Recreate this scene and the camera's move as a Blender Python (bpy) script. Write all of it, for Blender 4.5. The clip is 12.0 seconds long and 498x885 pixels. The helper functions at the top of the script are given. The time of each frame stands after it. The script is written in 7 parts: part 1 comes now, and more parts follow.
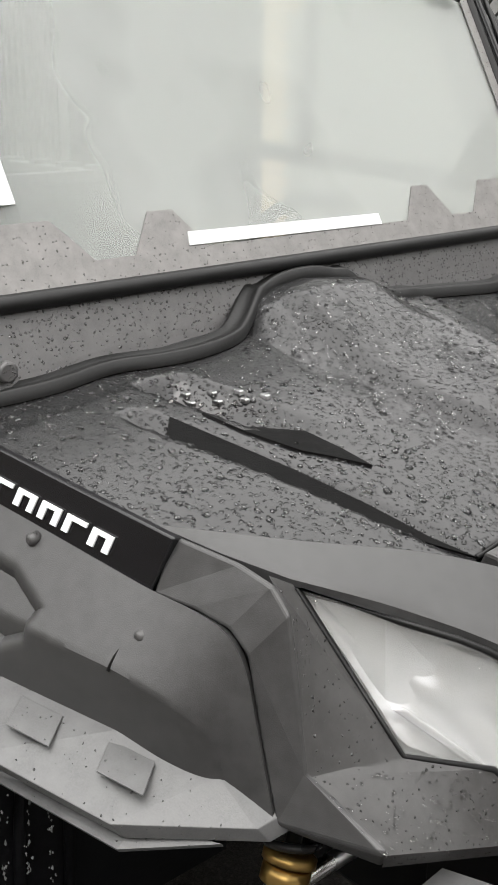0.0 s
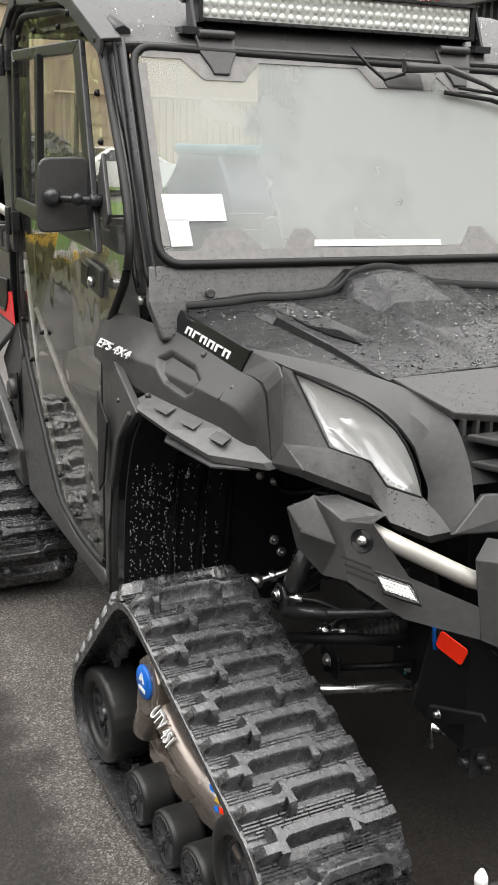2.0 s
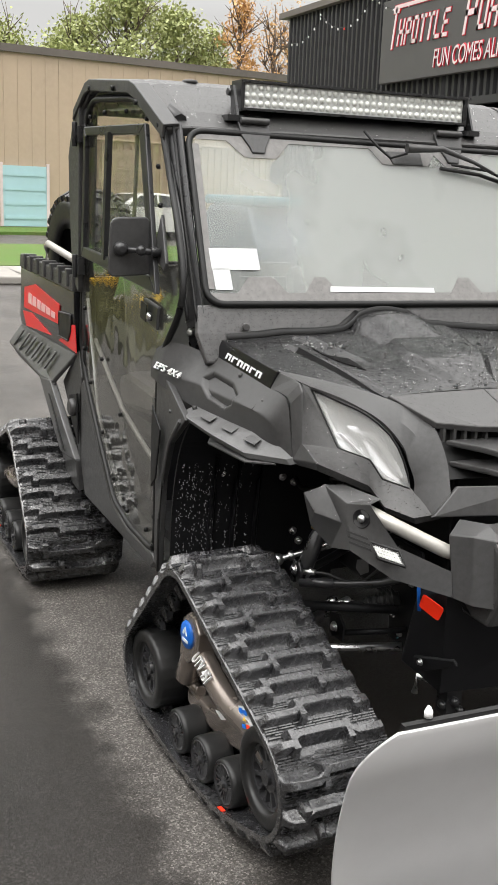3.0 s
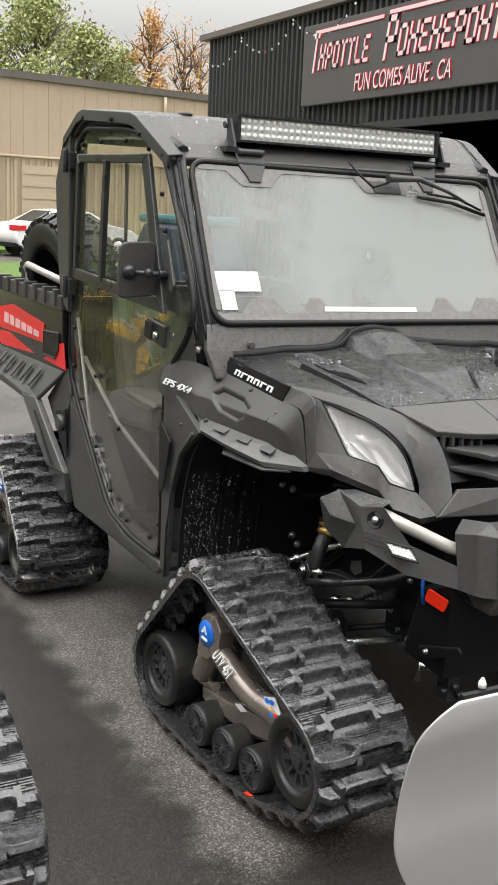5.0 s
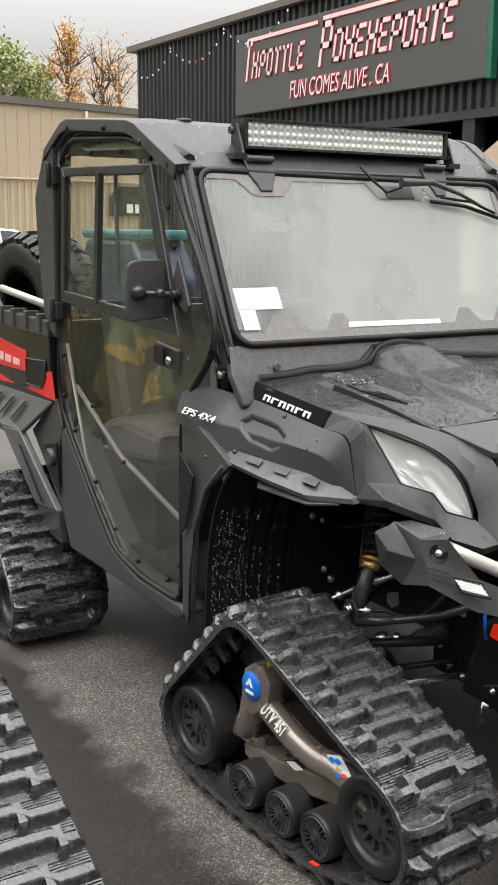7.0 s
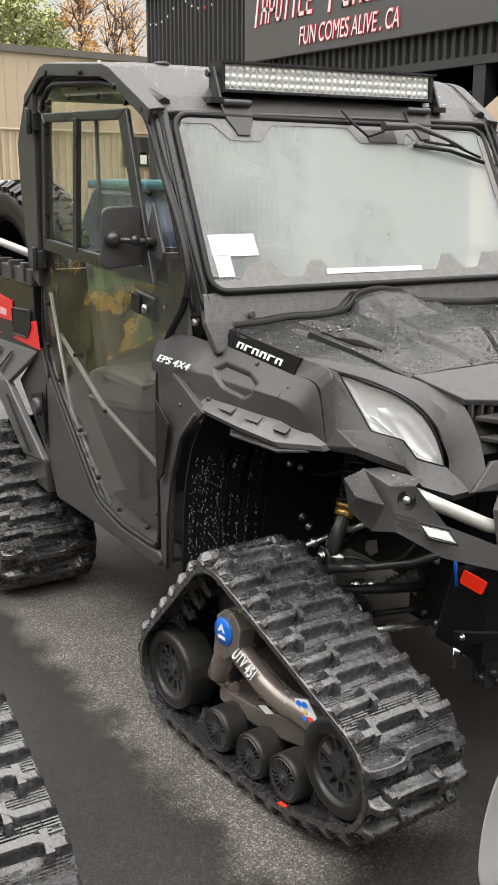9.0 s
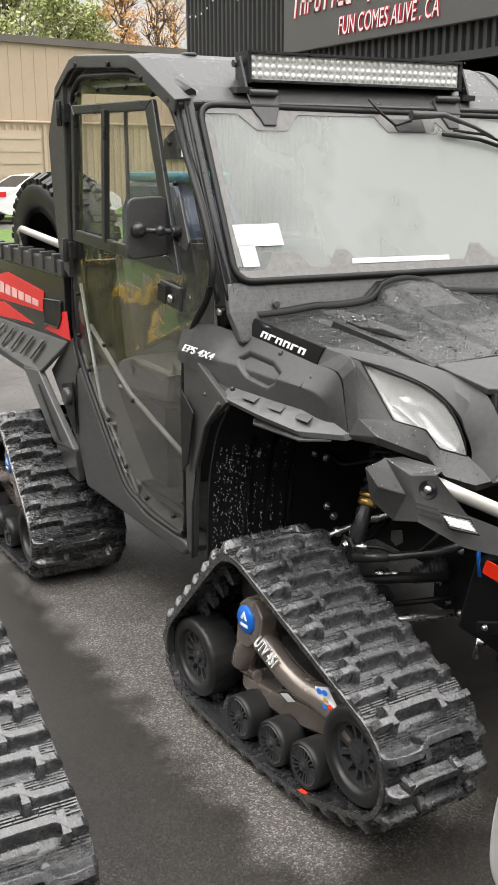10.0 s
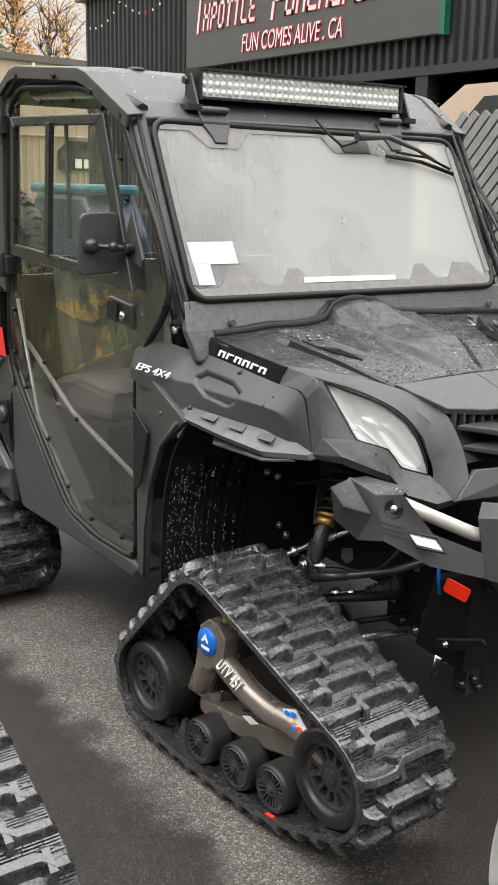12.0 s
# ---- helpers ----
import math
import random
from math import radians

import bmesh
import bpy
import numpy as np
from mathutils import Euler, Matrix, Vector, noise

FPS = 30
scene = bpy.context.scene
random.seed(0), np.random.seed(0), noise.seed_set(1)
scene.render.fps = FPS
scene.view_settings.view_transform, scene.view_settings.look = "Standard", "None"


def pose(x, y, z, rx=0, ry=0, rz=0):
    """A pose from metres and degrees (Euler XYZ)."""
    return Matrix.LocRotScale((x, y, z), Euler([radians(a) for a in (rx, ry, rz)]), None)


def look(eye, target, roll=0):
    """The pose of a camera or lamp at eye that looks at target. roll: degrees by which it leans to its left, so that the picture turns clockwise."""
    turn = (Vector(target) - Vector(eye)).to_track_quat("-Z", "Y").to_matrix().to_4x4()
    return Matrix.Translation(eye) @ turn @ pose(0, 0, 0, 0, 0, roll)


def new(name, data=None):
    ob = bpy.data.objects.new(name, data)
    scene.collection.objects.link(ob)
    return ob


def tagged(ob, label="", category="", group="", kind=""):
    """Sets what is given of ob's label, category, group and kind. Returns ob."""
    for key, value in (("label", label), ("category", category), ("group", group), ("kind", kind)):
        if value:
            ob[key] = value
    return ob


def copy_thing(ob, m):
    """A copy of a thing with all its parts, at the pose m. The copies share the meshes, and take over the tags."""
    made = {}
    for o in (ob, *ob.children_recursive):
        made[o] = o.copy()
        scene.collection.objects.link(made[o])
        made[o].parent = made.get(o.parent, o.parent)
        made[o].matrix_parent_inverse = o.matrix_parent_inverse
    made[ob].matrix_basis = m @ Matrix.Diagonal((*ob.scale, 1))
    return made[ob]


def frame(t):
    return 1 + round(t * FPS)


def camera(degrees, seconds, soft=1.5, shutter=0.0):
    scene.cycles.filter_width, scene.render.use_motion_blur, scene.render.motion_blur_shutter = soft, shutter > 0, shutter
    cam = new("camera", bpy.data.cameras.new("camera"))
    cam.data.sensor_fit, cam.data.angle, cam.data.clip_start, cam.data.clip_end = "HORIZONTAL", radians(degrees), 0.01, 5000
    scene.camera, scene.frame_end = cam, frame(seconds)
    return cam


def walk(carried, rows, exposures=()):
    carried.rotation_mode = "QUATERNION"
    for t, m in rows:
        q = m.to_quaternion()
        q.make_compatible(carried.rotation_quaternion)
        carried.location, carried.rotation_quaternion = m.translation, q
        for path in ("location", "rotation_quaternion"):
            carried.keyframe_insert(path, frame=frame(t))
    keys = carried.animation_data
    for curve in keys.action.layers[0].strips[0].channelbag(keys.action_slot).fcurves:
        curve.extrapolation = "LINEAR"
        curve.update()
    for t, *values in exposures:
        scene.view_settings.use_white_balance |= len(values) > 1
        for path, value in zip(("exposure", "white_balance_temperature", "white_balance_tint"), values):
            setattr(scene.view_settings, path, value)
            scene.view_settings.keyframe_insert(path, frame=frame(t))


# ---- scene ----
cam = camera(27.0, 12.0)
PATH = [
    (0, (0.484, -1.091, 1.55), (-0.86, 0.238, 0.896), 0.6),
    (0.5, (0.791, -1.154, 1.499), (-0.65, 0.04, 0.792), 0.3),
    (1, (1.091, -1.317, 1.544), (-0.458, -0.221, 0.91), 0.8),
    (1.5, (1.472, -1.466, 1.596), (-0.188, -0.5, 1.038), 1.6),
    (2, (1.86, -1.475, 1.601), (0.112, -0.673, 1.049), 1.2),
    (2.5, (2.171, -1.632, 1.626), (0.393, -0.872, 1.113), 1.3),
    (2.7, (2.284, -1.695, 1.651), (0.501, -0.93, 1.165), 1.9),
    (4.3, (2.578, -1.938, 1.666), (0.81, -1.11, 1.234), 1.8),
    (4.5, (2.555, -2.029, 1.68), (0.811, -1.151, 1.247), 2.3),
    (5, (2.476, -2.114, 1.678), (0.762, -1.18, 1.242), 2.5),
    (5.5, (2.326, -2.085, 1.664), (0.576, -1.211, 1.245), 0.3),
    (6, (2.211, -2.106, 1.658), (0.465, -1.219, 1.252), 0.2),
    (6.5, (2.119, -2.192, 1.673), (0.438, -1.188, 1.267), 0.1),
    (7, (2.084, -2.237, 1.672), (0.433, -1.187, 1.259), 0.5),
    (9, (2.154, -2.129, 1.655), (0.502, -1.119, 1.155), 0.2),
    (9.5, (2.183, -2.099, 1.648), (0.511, -1.131, 1.13), -0.1),
    (10, (2.192, -2.093, 1.649), (0.503, -1.153, 1.135), -0.2),
    (10.5, (2.165, -2.123, 1.651), (0.473, -1.182, 1.146), 0.0),
    (11, (2.112, -2.178, 1.661), (0.446, -1.188, 1.166), -0.3),
    (11.5, (2.075, -2.232, 1.658), (0.451, -1.171, 1.169), 0.3),
    (12, (2.065, -2.239, 1.659), (0.481, -1.119, 1.171), 1.1),
]
walk(cam, [(t, look(eye, target, roll)) for t, eye, target, roll in PATH], [(0.0, 0.46), (1.2, 0.48), (2.2, 0.40), (6.0, 0.32), (9.0, 0.48), (12.0, 0.52)])

# ---- light ----
world = bpy.data.worlds.new("overcast")
scene.world = world
world.use_nodes = True
wn, wl = world.node_tree.nodes, world.node_tree.links
sky = wn.new("ShaderNodeTexSky")
sky.sky_type = "NISHITA"
sky.sun_disc = False
sky.sun_elevation, sky.sun_rotation = radians(48), radians(200)
sky.dust_density, sky.air_density = 1.0, 1.0
grey = wn.new("ShaderNodeHueSaturation")
grey.inputs["Saturation"].default_value = 0.12
wl.new(sky.outputs[0], grey.inputs["Color"])
veil = wn.new("ShaderNodeMix")
veil.data_type = "RGBA"
veil.inputs["Factor"].default_value = 0.75
veil.inputs["B"].default_value = (8.45, 8.32, 8.12, 1)
wl.new(grey.outputs[0], veil.inputs["A"])
# an overcast sky is about three times as bright at the zenith as at the horizon
sky_co = wn.new("ShaderNodeTexCoord")
sky_sep = wn.new("ShaderNodeSeparateXYZ")
wl.new(sky_co.outputs["Generated"], sky_sep.inputs[0])
sky_up = wn.new("ShaderNodeMapRange")
sky_up.inputs["From Min"].default_value, sky_up.inputs["From Max"].default_value = 0.15, 0.9
sky_up.inputs["To Min"].default_value, sky_up.inputs["To Max"].default_value = 0.72, 4.5
wl.new(sky_sep.outputs["Z"], sky_up.inputs["Value"])
gain = wn.new("ShaderNodeVectorMath")
gain.operation = "SCALE"
wl.new(veil.outputs["Result"], gain.inputs[0])
wl.new(sky_up.outputs[0], gain.inputs["Scale"])
wl.new(gain.outputs[0], wn["Background"].inputs["Color"])
wn["Background"].inputs["Strength"].default_value = 0.1
sun_data = bpy.data.lights.new("sun", "SUN")
sun_data.energy, sun_data.angle, sun_data.color = 1.0, radians(25), (1.0, 0.97, 0.93)
sun = new("sun", sun_data)
sun.matrix_world = look((3, -4, 10), (0, 0, 0))
scene.view_settings.exposure = 0.0


# ---- materials ----
def nodes_of(name):
    m = bpy.data.materials.new(name)
    m.use_nodes = True
    n, l = m.node_tree.nodes, m.node_tree.links
    return m, n, l, n["Principled BSDF"]


def coords(n, l, scale=(1, 1, 1), space="Object"):
    tc = n.new("ShaderNodeTexCoord")
    mp = n.new("ShaderNodeMapping")
    mp.inputs["Scale"].default_value = scale
    l.new(tc.outputs[space], mp.inputs["Vector"])
    return mp.outputs[0]


def noise_tex(n, l, vec, scale, detail=4.0, rough=0.6):
    t = n.new("ShaderNodeTexNoise")
    t.inputs["Scale"].default_value, t.inputs["Detail"].default_value, t.inputs["Roughness"].default_value = scale, detail, rough
    l.new(vec, t.inputs["Vector"])
    return t.outputs["Fac"]


def ramp(n, l, fac, stops):
    r = n.new("ShaderNodeValToRGB")
    el = r.color_ramp.elements
    while len(el) < len(stops):
        el.new(0.5)
    for e, (p, c) in zip(list(el), stops):
        e.position = p
        e.color = (*c, 1) if isinstance(c, tuple) else (c, c, c, 1)
    l.new(fac, r.inputs["Fac"])
    return r.outputs["Color"]


def mix(n, l, fac, a, b):
    m = n.new("ShaderNodeMix")
    m.data_type = "RGBA"
    for sock, v in ((m.inputs["Factor"], fac), (m.inputs["A"], a), (m.inputs["B"], b)):
        if isinstance(v, (int, float)):
            sock.default_value = v
        elif isinstance(v, tuple):
            sock.default_value = (*v, 1)
        else:
            l.new(v, sock)
    return m.outputs["Result"]


def bump(n, l, height, strength, dist, bsdf, under=None):
    b = n.new("ShaderNodeBump")
    b.inputs["Strength"].default_value, b.inputs["Distance"].default_value = strength, dist
    l.new(height, b.inputs["Height"])
    if under is not None:
        l.new(under, b.inputs["Normal"])
    l.new(b.outputs[0], bsdf.inputs["Normal"])
    l.new(b.outputs[0], bsdf.inputs["Coat Normal"])
    return b.outputs[0]


def droplets(n, l, vec, size, cover):
    """Round beads of water: height of each bead, zero between them."""
    warp = n.new("ShaderNodeTexNoise")
    warp.inputs["Scale"].default_value = 0.7 / size
    l.new(vec, warp.inputs["Vector"])
    push = n.new("ShaderNodeVectorMath")
    push.operation = "MULTIPLY_ADD"
    push.inputs[1].default_value = (size * 0.9,) * 3
    l.new(warp.outputs["Color"], push.inputs[0])
    l.new(vec, push.inputs[2])
    v = n.new("ShaderNodeTexVoronoi")
    v.inputs["Scale"].default_value = 1.0 / size
    l.new(push.outputs[0], v.inputs["Vector"])
    sep = n.new("ShaderNodeSeparateColor")
    l.new(v.outputs["Color"], sep.inputs[0])
    lim = n.new("ShaderNodeMath")
    lim.operation = "MULTIPLY"
    lim.inputs[1].default_value = cover
    l.new(sep.outputs[0], lim.inputs[0])
    sub = n.new("ShaderNodeMath")
    sub.operation = "SUBTRACT"
    sub.use_clamp = True
    l.new(lim.outputs[0], sub.inputs[0])
    l.new(v.outputs["Distance"], sub.inputs[1])
    big = n.new("ShaderNodeMath")
    big.operation = "MULTIPLY"
    big.use_clamp = True
    big.inputs[1].default_value = 1.6 / cover
    l.new(sub.outputs[0], big.inputs[0])
    dome = n.new("ShaderNodeMath")
    dome.operation = "POWER"
    dome.inputs[1].default_value = 0.55
    l.new(big.outputs[0], dome.inputs[0])
    return dome.outputs[0]


def plain(name, color, rough=0.5, metal=0.0, grain=0.25, scale=40.0, relief=0.15, wet=0.0, drop=0.008, coat=0.0, spec=0.5):
    """A surface with grain and blotches; wet above 0 covers it with water beads."""
    m, n, l, b = nodes_of(name)
    vec = coords(n, l)
    fine, broad = noise_tex(n, l, vec, scale), noise_tex(n, l, vec, scale / 14, 3)
    lo, hi = tuple(c * (1 - grain) for c in color), tuple(min(1, c * (1 + grain)) for c in color)
    base = mix(n, l, ramp(n, l, broad, [(0.3, 0.0), (0.7, 1.0)]), lo, hi)
    base = mix(n, l, ramp(n, l, fine, [(0.35, 0.0), (0.65, 0.5)]), base, hi)
    l.new(base, b.inputs["Base Color"])
    b.inputs["Metallic"].default_value = metal
    b.inputs["Coat Weight"].default_value = coat
    b.inputs["Specular IOR Level"].default_value = spec
    b.inputs["Coat Roughness"].default_value = 0.12
    rr = ramp(n, l, broad, [(0.25, max(0.02, rough * 0.8)), (0.75, min(1, rough * 1.2))])
    under = bump(n, l, fine, relief, 0.002, b)
    if wet > 0:
        d = droplets(n, l, vec, drop, wet)
        rr = mix(n, l, d, rr, (0.05, 0.05, 0.05))
        l.new(mix(n, l, d, (spec, spec, spec), (0.7, 0.7, 0.7)), b.inputs["Specular IOR Level"])
        bump(n, l, d, 1.0, drop * 0.42, b, under)
    l.new(rr, b.inputs["Roughness"])
    return m


PLASTIC = plain("textured_black_plastic", (0.044, 0.043, 0.0425), 0.40, scale=900, relief=0.16, wet=0.30, drop=0.0055)
PLASTIC_DRY = plain("matt_black_plastic", (0.040, 0.0395, 0.0395), 0.42, scale=900, relief=0.14)
HOODMAT = plain("wet_black_hood", (0.014, 0.014, 0.0143), 0.20, scale=600, relief=0.05, wet=0.6, drop=0.005, spec=0.40, coat=0.10)
# near-black colour for the shade inside the hood scoops
SCOOP_SHADE = plain("black_scoop_shade", (0.005, 0.005, 0.005), 0.7, scale=500, relief=0.6, spec=0.08)
GLOSS = plain("gloss_black_decal", (0.008, 0.008, 0.009), 0.2, scale=60, relief=0.02)
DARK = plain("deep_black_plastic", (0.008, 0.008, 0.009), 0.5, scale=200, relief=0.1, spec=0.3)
MUD = plain("wet_inner_liner", (0.006, 0.006, 0.007), 0.5, scale=120, relief=0.2, spec=0.25)


def wet_rubber():
    """Rain-wet rubber: dark, with a broken film of water, fine mould grain and pale specks that put glints into the
    colour.
    """
    m, n, l, b = nodes_of("wet_track_rubber")
    vec = coords(n, l)
    fine, mid, broad = noise_tex(n, l, vec, 420, 4, 0.7), noise_tex(n, l, vec, 70, 5, 0.65), noise_tex(n, l, vec, 9, 4, 0.6)
    base = mix(n, l, ramp(n, l, mid, [(0.35, 0.0), (0.72, 1.0)]), (0.008, 0.008, 0.009), (0.050, 0.050, 0.053))
    # pale specks: glints of the wet tread, as base colour
    base = mix(n, l, ramp(n, l, fine, [(0.60, 0.0), (0.74, 0.55)]), base, (0.10, 0.10, 0.105))
    l.new(base, b.inputs["Base Color"])
    film = ramp(n, l, mix(n, l, 0.45, mid, broad), [(0.42, 0.0), (0.62, 1.0)])
    l.new(mix(n, l, film, (0.16, 0.16, 0.16), (0.36, 0.36, 0.36)), b.inputs["Roughness"])
    b.inputs["Specular IOR Level"].default_value = 0.7
    b.inputs["Coat Weight"].default_value = 1.0
    b.inputs["Coat IOR"].default_value = 1.5
    l.new(mix(n, l, film, (0.03, 0.03, 0.03), (0.12, 0.12, 0.12)), b.inputs["Coat Roughness"])
    under = bump(n, l, mid, 0.7, 0.004, b)
    bump(n, l, fine, 0.5, 0.0012, b, under)
    return m


RUBBER = wet_rubber()
TYRE = plain("tyre_rubber", (0.016, 0.016, 0.016), 0.36, scale=90, relief=0.3, spec=0.32)
WHEELP = plain("black_wheel_plastic", (0.030, 0.030, 0.032), 0.20, scale=150, relief=0.1)
# near-black for the slot floors: shade between the spokes, put into the colour
SLOT_SHADE = plain("shaded_wheel_slot", (0.004, 0.004, 0.004), 0.7, scale=200, relief=0.1, spec=0.1)
SEAL = plain("black_rubber_seal", (0.008, 0.008, 0.008), 0.45, scale=200, relief=0.1, spec=0.3)
BRONZE = plain("bronze_painted_steel", (0.27, 0.232, 0.205), 0.26, metal=0.65, grain=0.15, scale=90, relief=0.08, wet=0.15, drop=0.01)
STEEL = plain("zinc_steel", (0.62, 0.62, 0.62), 0.28, metal=1.0, grain=0.2, scale=120, relief=0.08)
BLACKSTEEL = plain("black_painted_steel", (0.02, 0.02, 0.021), 0.3, scale=140, relief=0.08)
SILVER = plain("silver_painted_tube", (0.38, 0.365, 0.335), 0.38, metal=0.3, grain=0.15, scale=60, relief=0.05)
GREYFLARE = plain("grey_flare_plastic", (0.085, 0.085, 0.085), 0.42, scale=500, relief=0.12, wet=0.2, drop=0.006)
GOLD = plain("gold_anodised_collar", (0.55, 0.36, 0.12), 0.3, metal=0.9)
BLUE = plain("blue_badge", (0.01, 0.14, 0.60), 0.35, scale=40, relief=0.02)
WHITE = plain("white_print", (0.78, 0.78, 0.78), 0.5, grain=0.06, scale=60, relief=0.03)
PAPER = plain("white_paper_sheet", (0.56, 0.57, 0.57), 0.7, grain=0.03, scale=60, relief=0.03)
DECALWHITE = plain("faded_pink_print", (0.70, 0.42, 0.40), 0.4, grain=0.06, scale=60, relief=0.02)
RED = plain("red_decal", (0.62, 0.015, 0.02), 0.35, grain=0.12, scale=40, relief=0.02)
REDFLAG = plain("red_reflective_tag", (1.0, 0.03, 0.004), 0.5, grain=0.02, scale=40, relief=0.02)
LIME = plain("yellow_green_cap", (0.55, 0.60, 0.03), 0.45, grain=0.1, scale=40, relief=0.02)
YELLOW = plain("yellow_paint", (0.62, 0.40, 0.04), 0.55, grain=0.25, scale=30, relief=0.2)
SEATMAT = plain("dark_seat_vinyl", (0.075, 0.072, 0.07), 0.5, scale=200, relief=0.2)
CABGREY = plain("grey_cab_plastic", (0.17, 0.17, 0.165), 0.5, scale=200, relief=0.1)
FRIT = plain("grey_frit_band", (0.15, 0.145, 0.14), 0.42, scale=700, relief=0.1, wet=0.3, drop=0.005)
COWLMAT = plain("wet_grey_cowl", (0.075, 0.073, 0.073), 0.40, scale=700, relief=0.1, wet=0.5, drop=0.0045)
PLOWMAT = plain("silver_plough_steel", (0.55, 0.55, 0.555), 0.36, metal=0.4, grain=0.05, scale=18, relief=0.03)
MATRUB = plain("black_speckled_rubber_mat", (0.03, 0.03, 0.032), 0.75, grain=0.7, scale=260, relief=0.8)


def clear(name, tint, haze, rough=0.02, wet=0.0, shine=0.9, wave=0.0):
    """A thin clear sheet: lets light straight through, mirrors at its surface, with a milky share."""
    m, n, l, b = nodes_of(name)
    out = n["Material Output"]
    vec = coords(n, l)
    tr = n.new("ShaderNodeBsdfTransparent")
    tr.inputs[0].default_value = (*tint, 1)
    gl = n.new("ShaderNodeBsdfGlossy")
    gl.inputs["Roughness"].default_value = rough
    lw = n.new("ShaderNodeLayerWeight")
    lw.inputs["Blend"].default_value = 0.5
    po = n.new("ShaderNodeMath")
    po.operation = "POWER"
    po.inputs[1].default_value = 4.0
    l.new(lw.outputs["Facing"], po.inputs[0])
    fr = n.new("ShaderNodeMath")
    fr.operation = "MULTIPLY_ADD"
    fr.inputs[1].default_value, fr.inputs[2].default_value = shine, shine * 0.055
    l.new(po.outputs[0], fr.inputs[0])
    s = n.new("ShaderNodeMixShader")
    l.new(fr.outputs[0], s.inputs[0])
    l.new(tr.outputs[0], s.inputs[1])
    l.new(gl.outputs[0], s.inputs[2])
    df = n.new("ShaderNodeBsdfDiffuse")
    df.inputs[0].default_value = (0.66, 0.67, 0.655, 1)
    tl = n.new("ShaderNodeBsdfTranslucent")
    tl.inputs[0].default_value = (0.66, 0.66, 0.645, 1)
    half = n.new("ShaderNodeMixShader")
    half.inputs[0].default_value = 0.3
    l.new(df.outputs[0], half.inputs[1])
    l.new(tl.outputs[0], half.inputs[2])
    s2 = n.new("ShaderNodeMixShader")
    if isinstance(haze, tuple):
        grad = noise_tex(n, l, vec, 2.2, 3)
        sep = n.new("ShaderNodeSeparateXYZ")
        l.new(vec, sep.inputs[0])
        add = n.new("ShaderNodeMath")
        add.operation = "MULTIPLY_ADD"
        add.inputs[1].default_value = 0.55
        l.new(sep.outputs["Y"], add.inputs[0])
        l.new(grad, add.inputs[2])
        f = ramp(n, l, add.outputs[0], [(0.12, haze[0]), (0.55, haze[1])])
        l.new(f, s2.inputs[0])
    else:
        s2.inputs[0].default_value = haze
    l.new(s.outputs[0], s2.inputs[1])
    l.new(half.outputs[0], s2.inputs[2])
    if wave:
        bp = n.new("ShaderNodeBump")
        bp.inputs["Strength"].default_value, bp.inputs["Distance"].default_value = 1.0, wave
        l.new(noise_tex(n, l, vec, 3.5, 2), bp.inputs["Height"])
        l.new(bp.outputs[0], gl.inputs["Normal"])
    if wet:
        d = droplets(n, l, vec, 0.012, wet)
        bp = n.new("ShaderNodeBump")
        bp.inputs["Strength"].default_value, bp.inputs["Distance"].default_value = 0.8, 0.003
        l.new(d, bp.inputs["Height"])
        l.new(bp.outputs[0], gl.inputs["Normal"])
    l.new(s2.outputs[0], out.inputs["Surface"])
    return m


GLASS = clear("fogged_windscreen_glass", (0.84, 0.88, 0.86), (0.14, 0.34), 0.03, shine=0.42)
# pale grey instead of clear water: reflected sky put into the base colour
PALE_DROP = plain("pale_glint_drops", (0.20, 0.205, 0.21), 0.08, grain=0.1, scale=20, relief=0.0)


def water():
    m, n, l, b = nodes_of("clear_water")
    b.inputs["Base Color"].default_value = (1, 1, 1, 1)
    b.inputs["Roughness"].default_value, b.inputs["IOR"].default_value, b.inputs["Transmission Weight"].default_value = 0.01, 1.33, 1.0
    return m


WATER = water()
CHROME = plain("headlight_reflector", (0.86, 0.86, 0.87), 0.22, metal=0.5, grain=0.06, scale=30, relief=0.2)
VINYL = clear("clear_vinyl_sheet", (0.97, 0.965, 0.94), 0.004, 0.015, shine=0.7, wave=0.006)
PANE = clear("sliding_window_pane", (0.98, 0.985, 0.98), 0.012, 0.01, shine=0.5)
LENS = clear("headlight_lens", (0.98, 0.98, 0.98), 0.15, 0.03, wet=0.2)


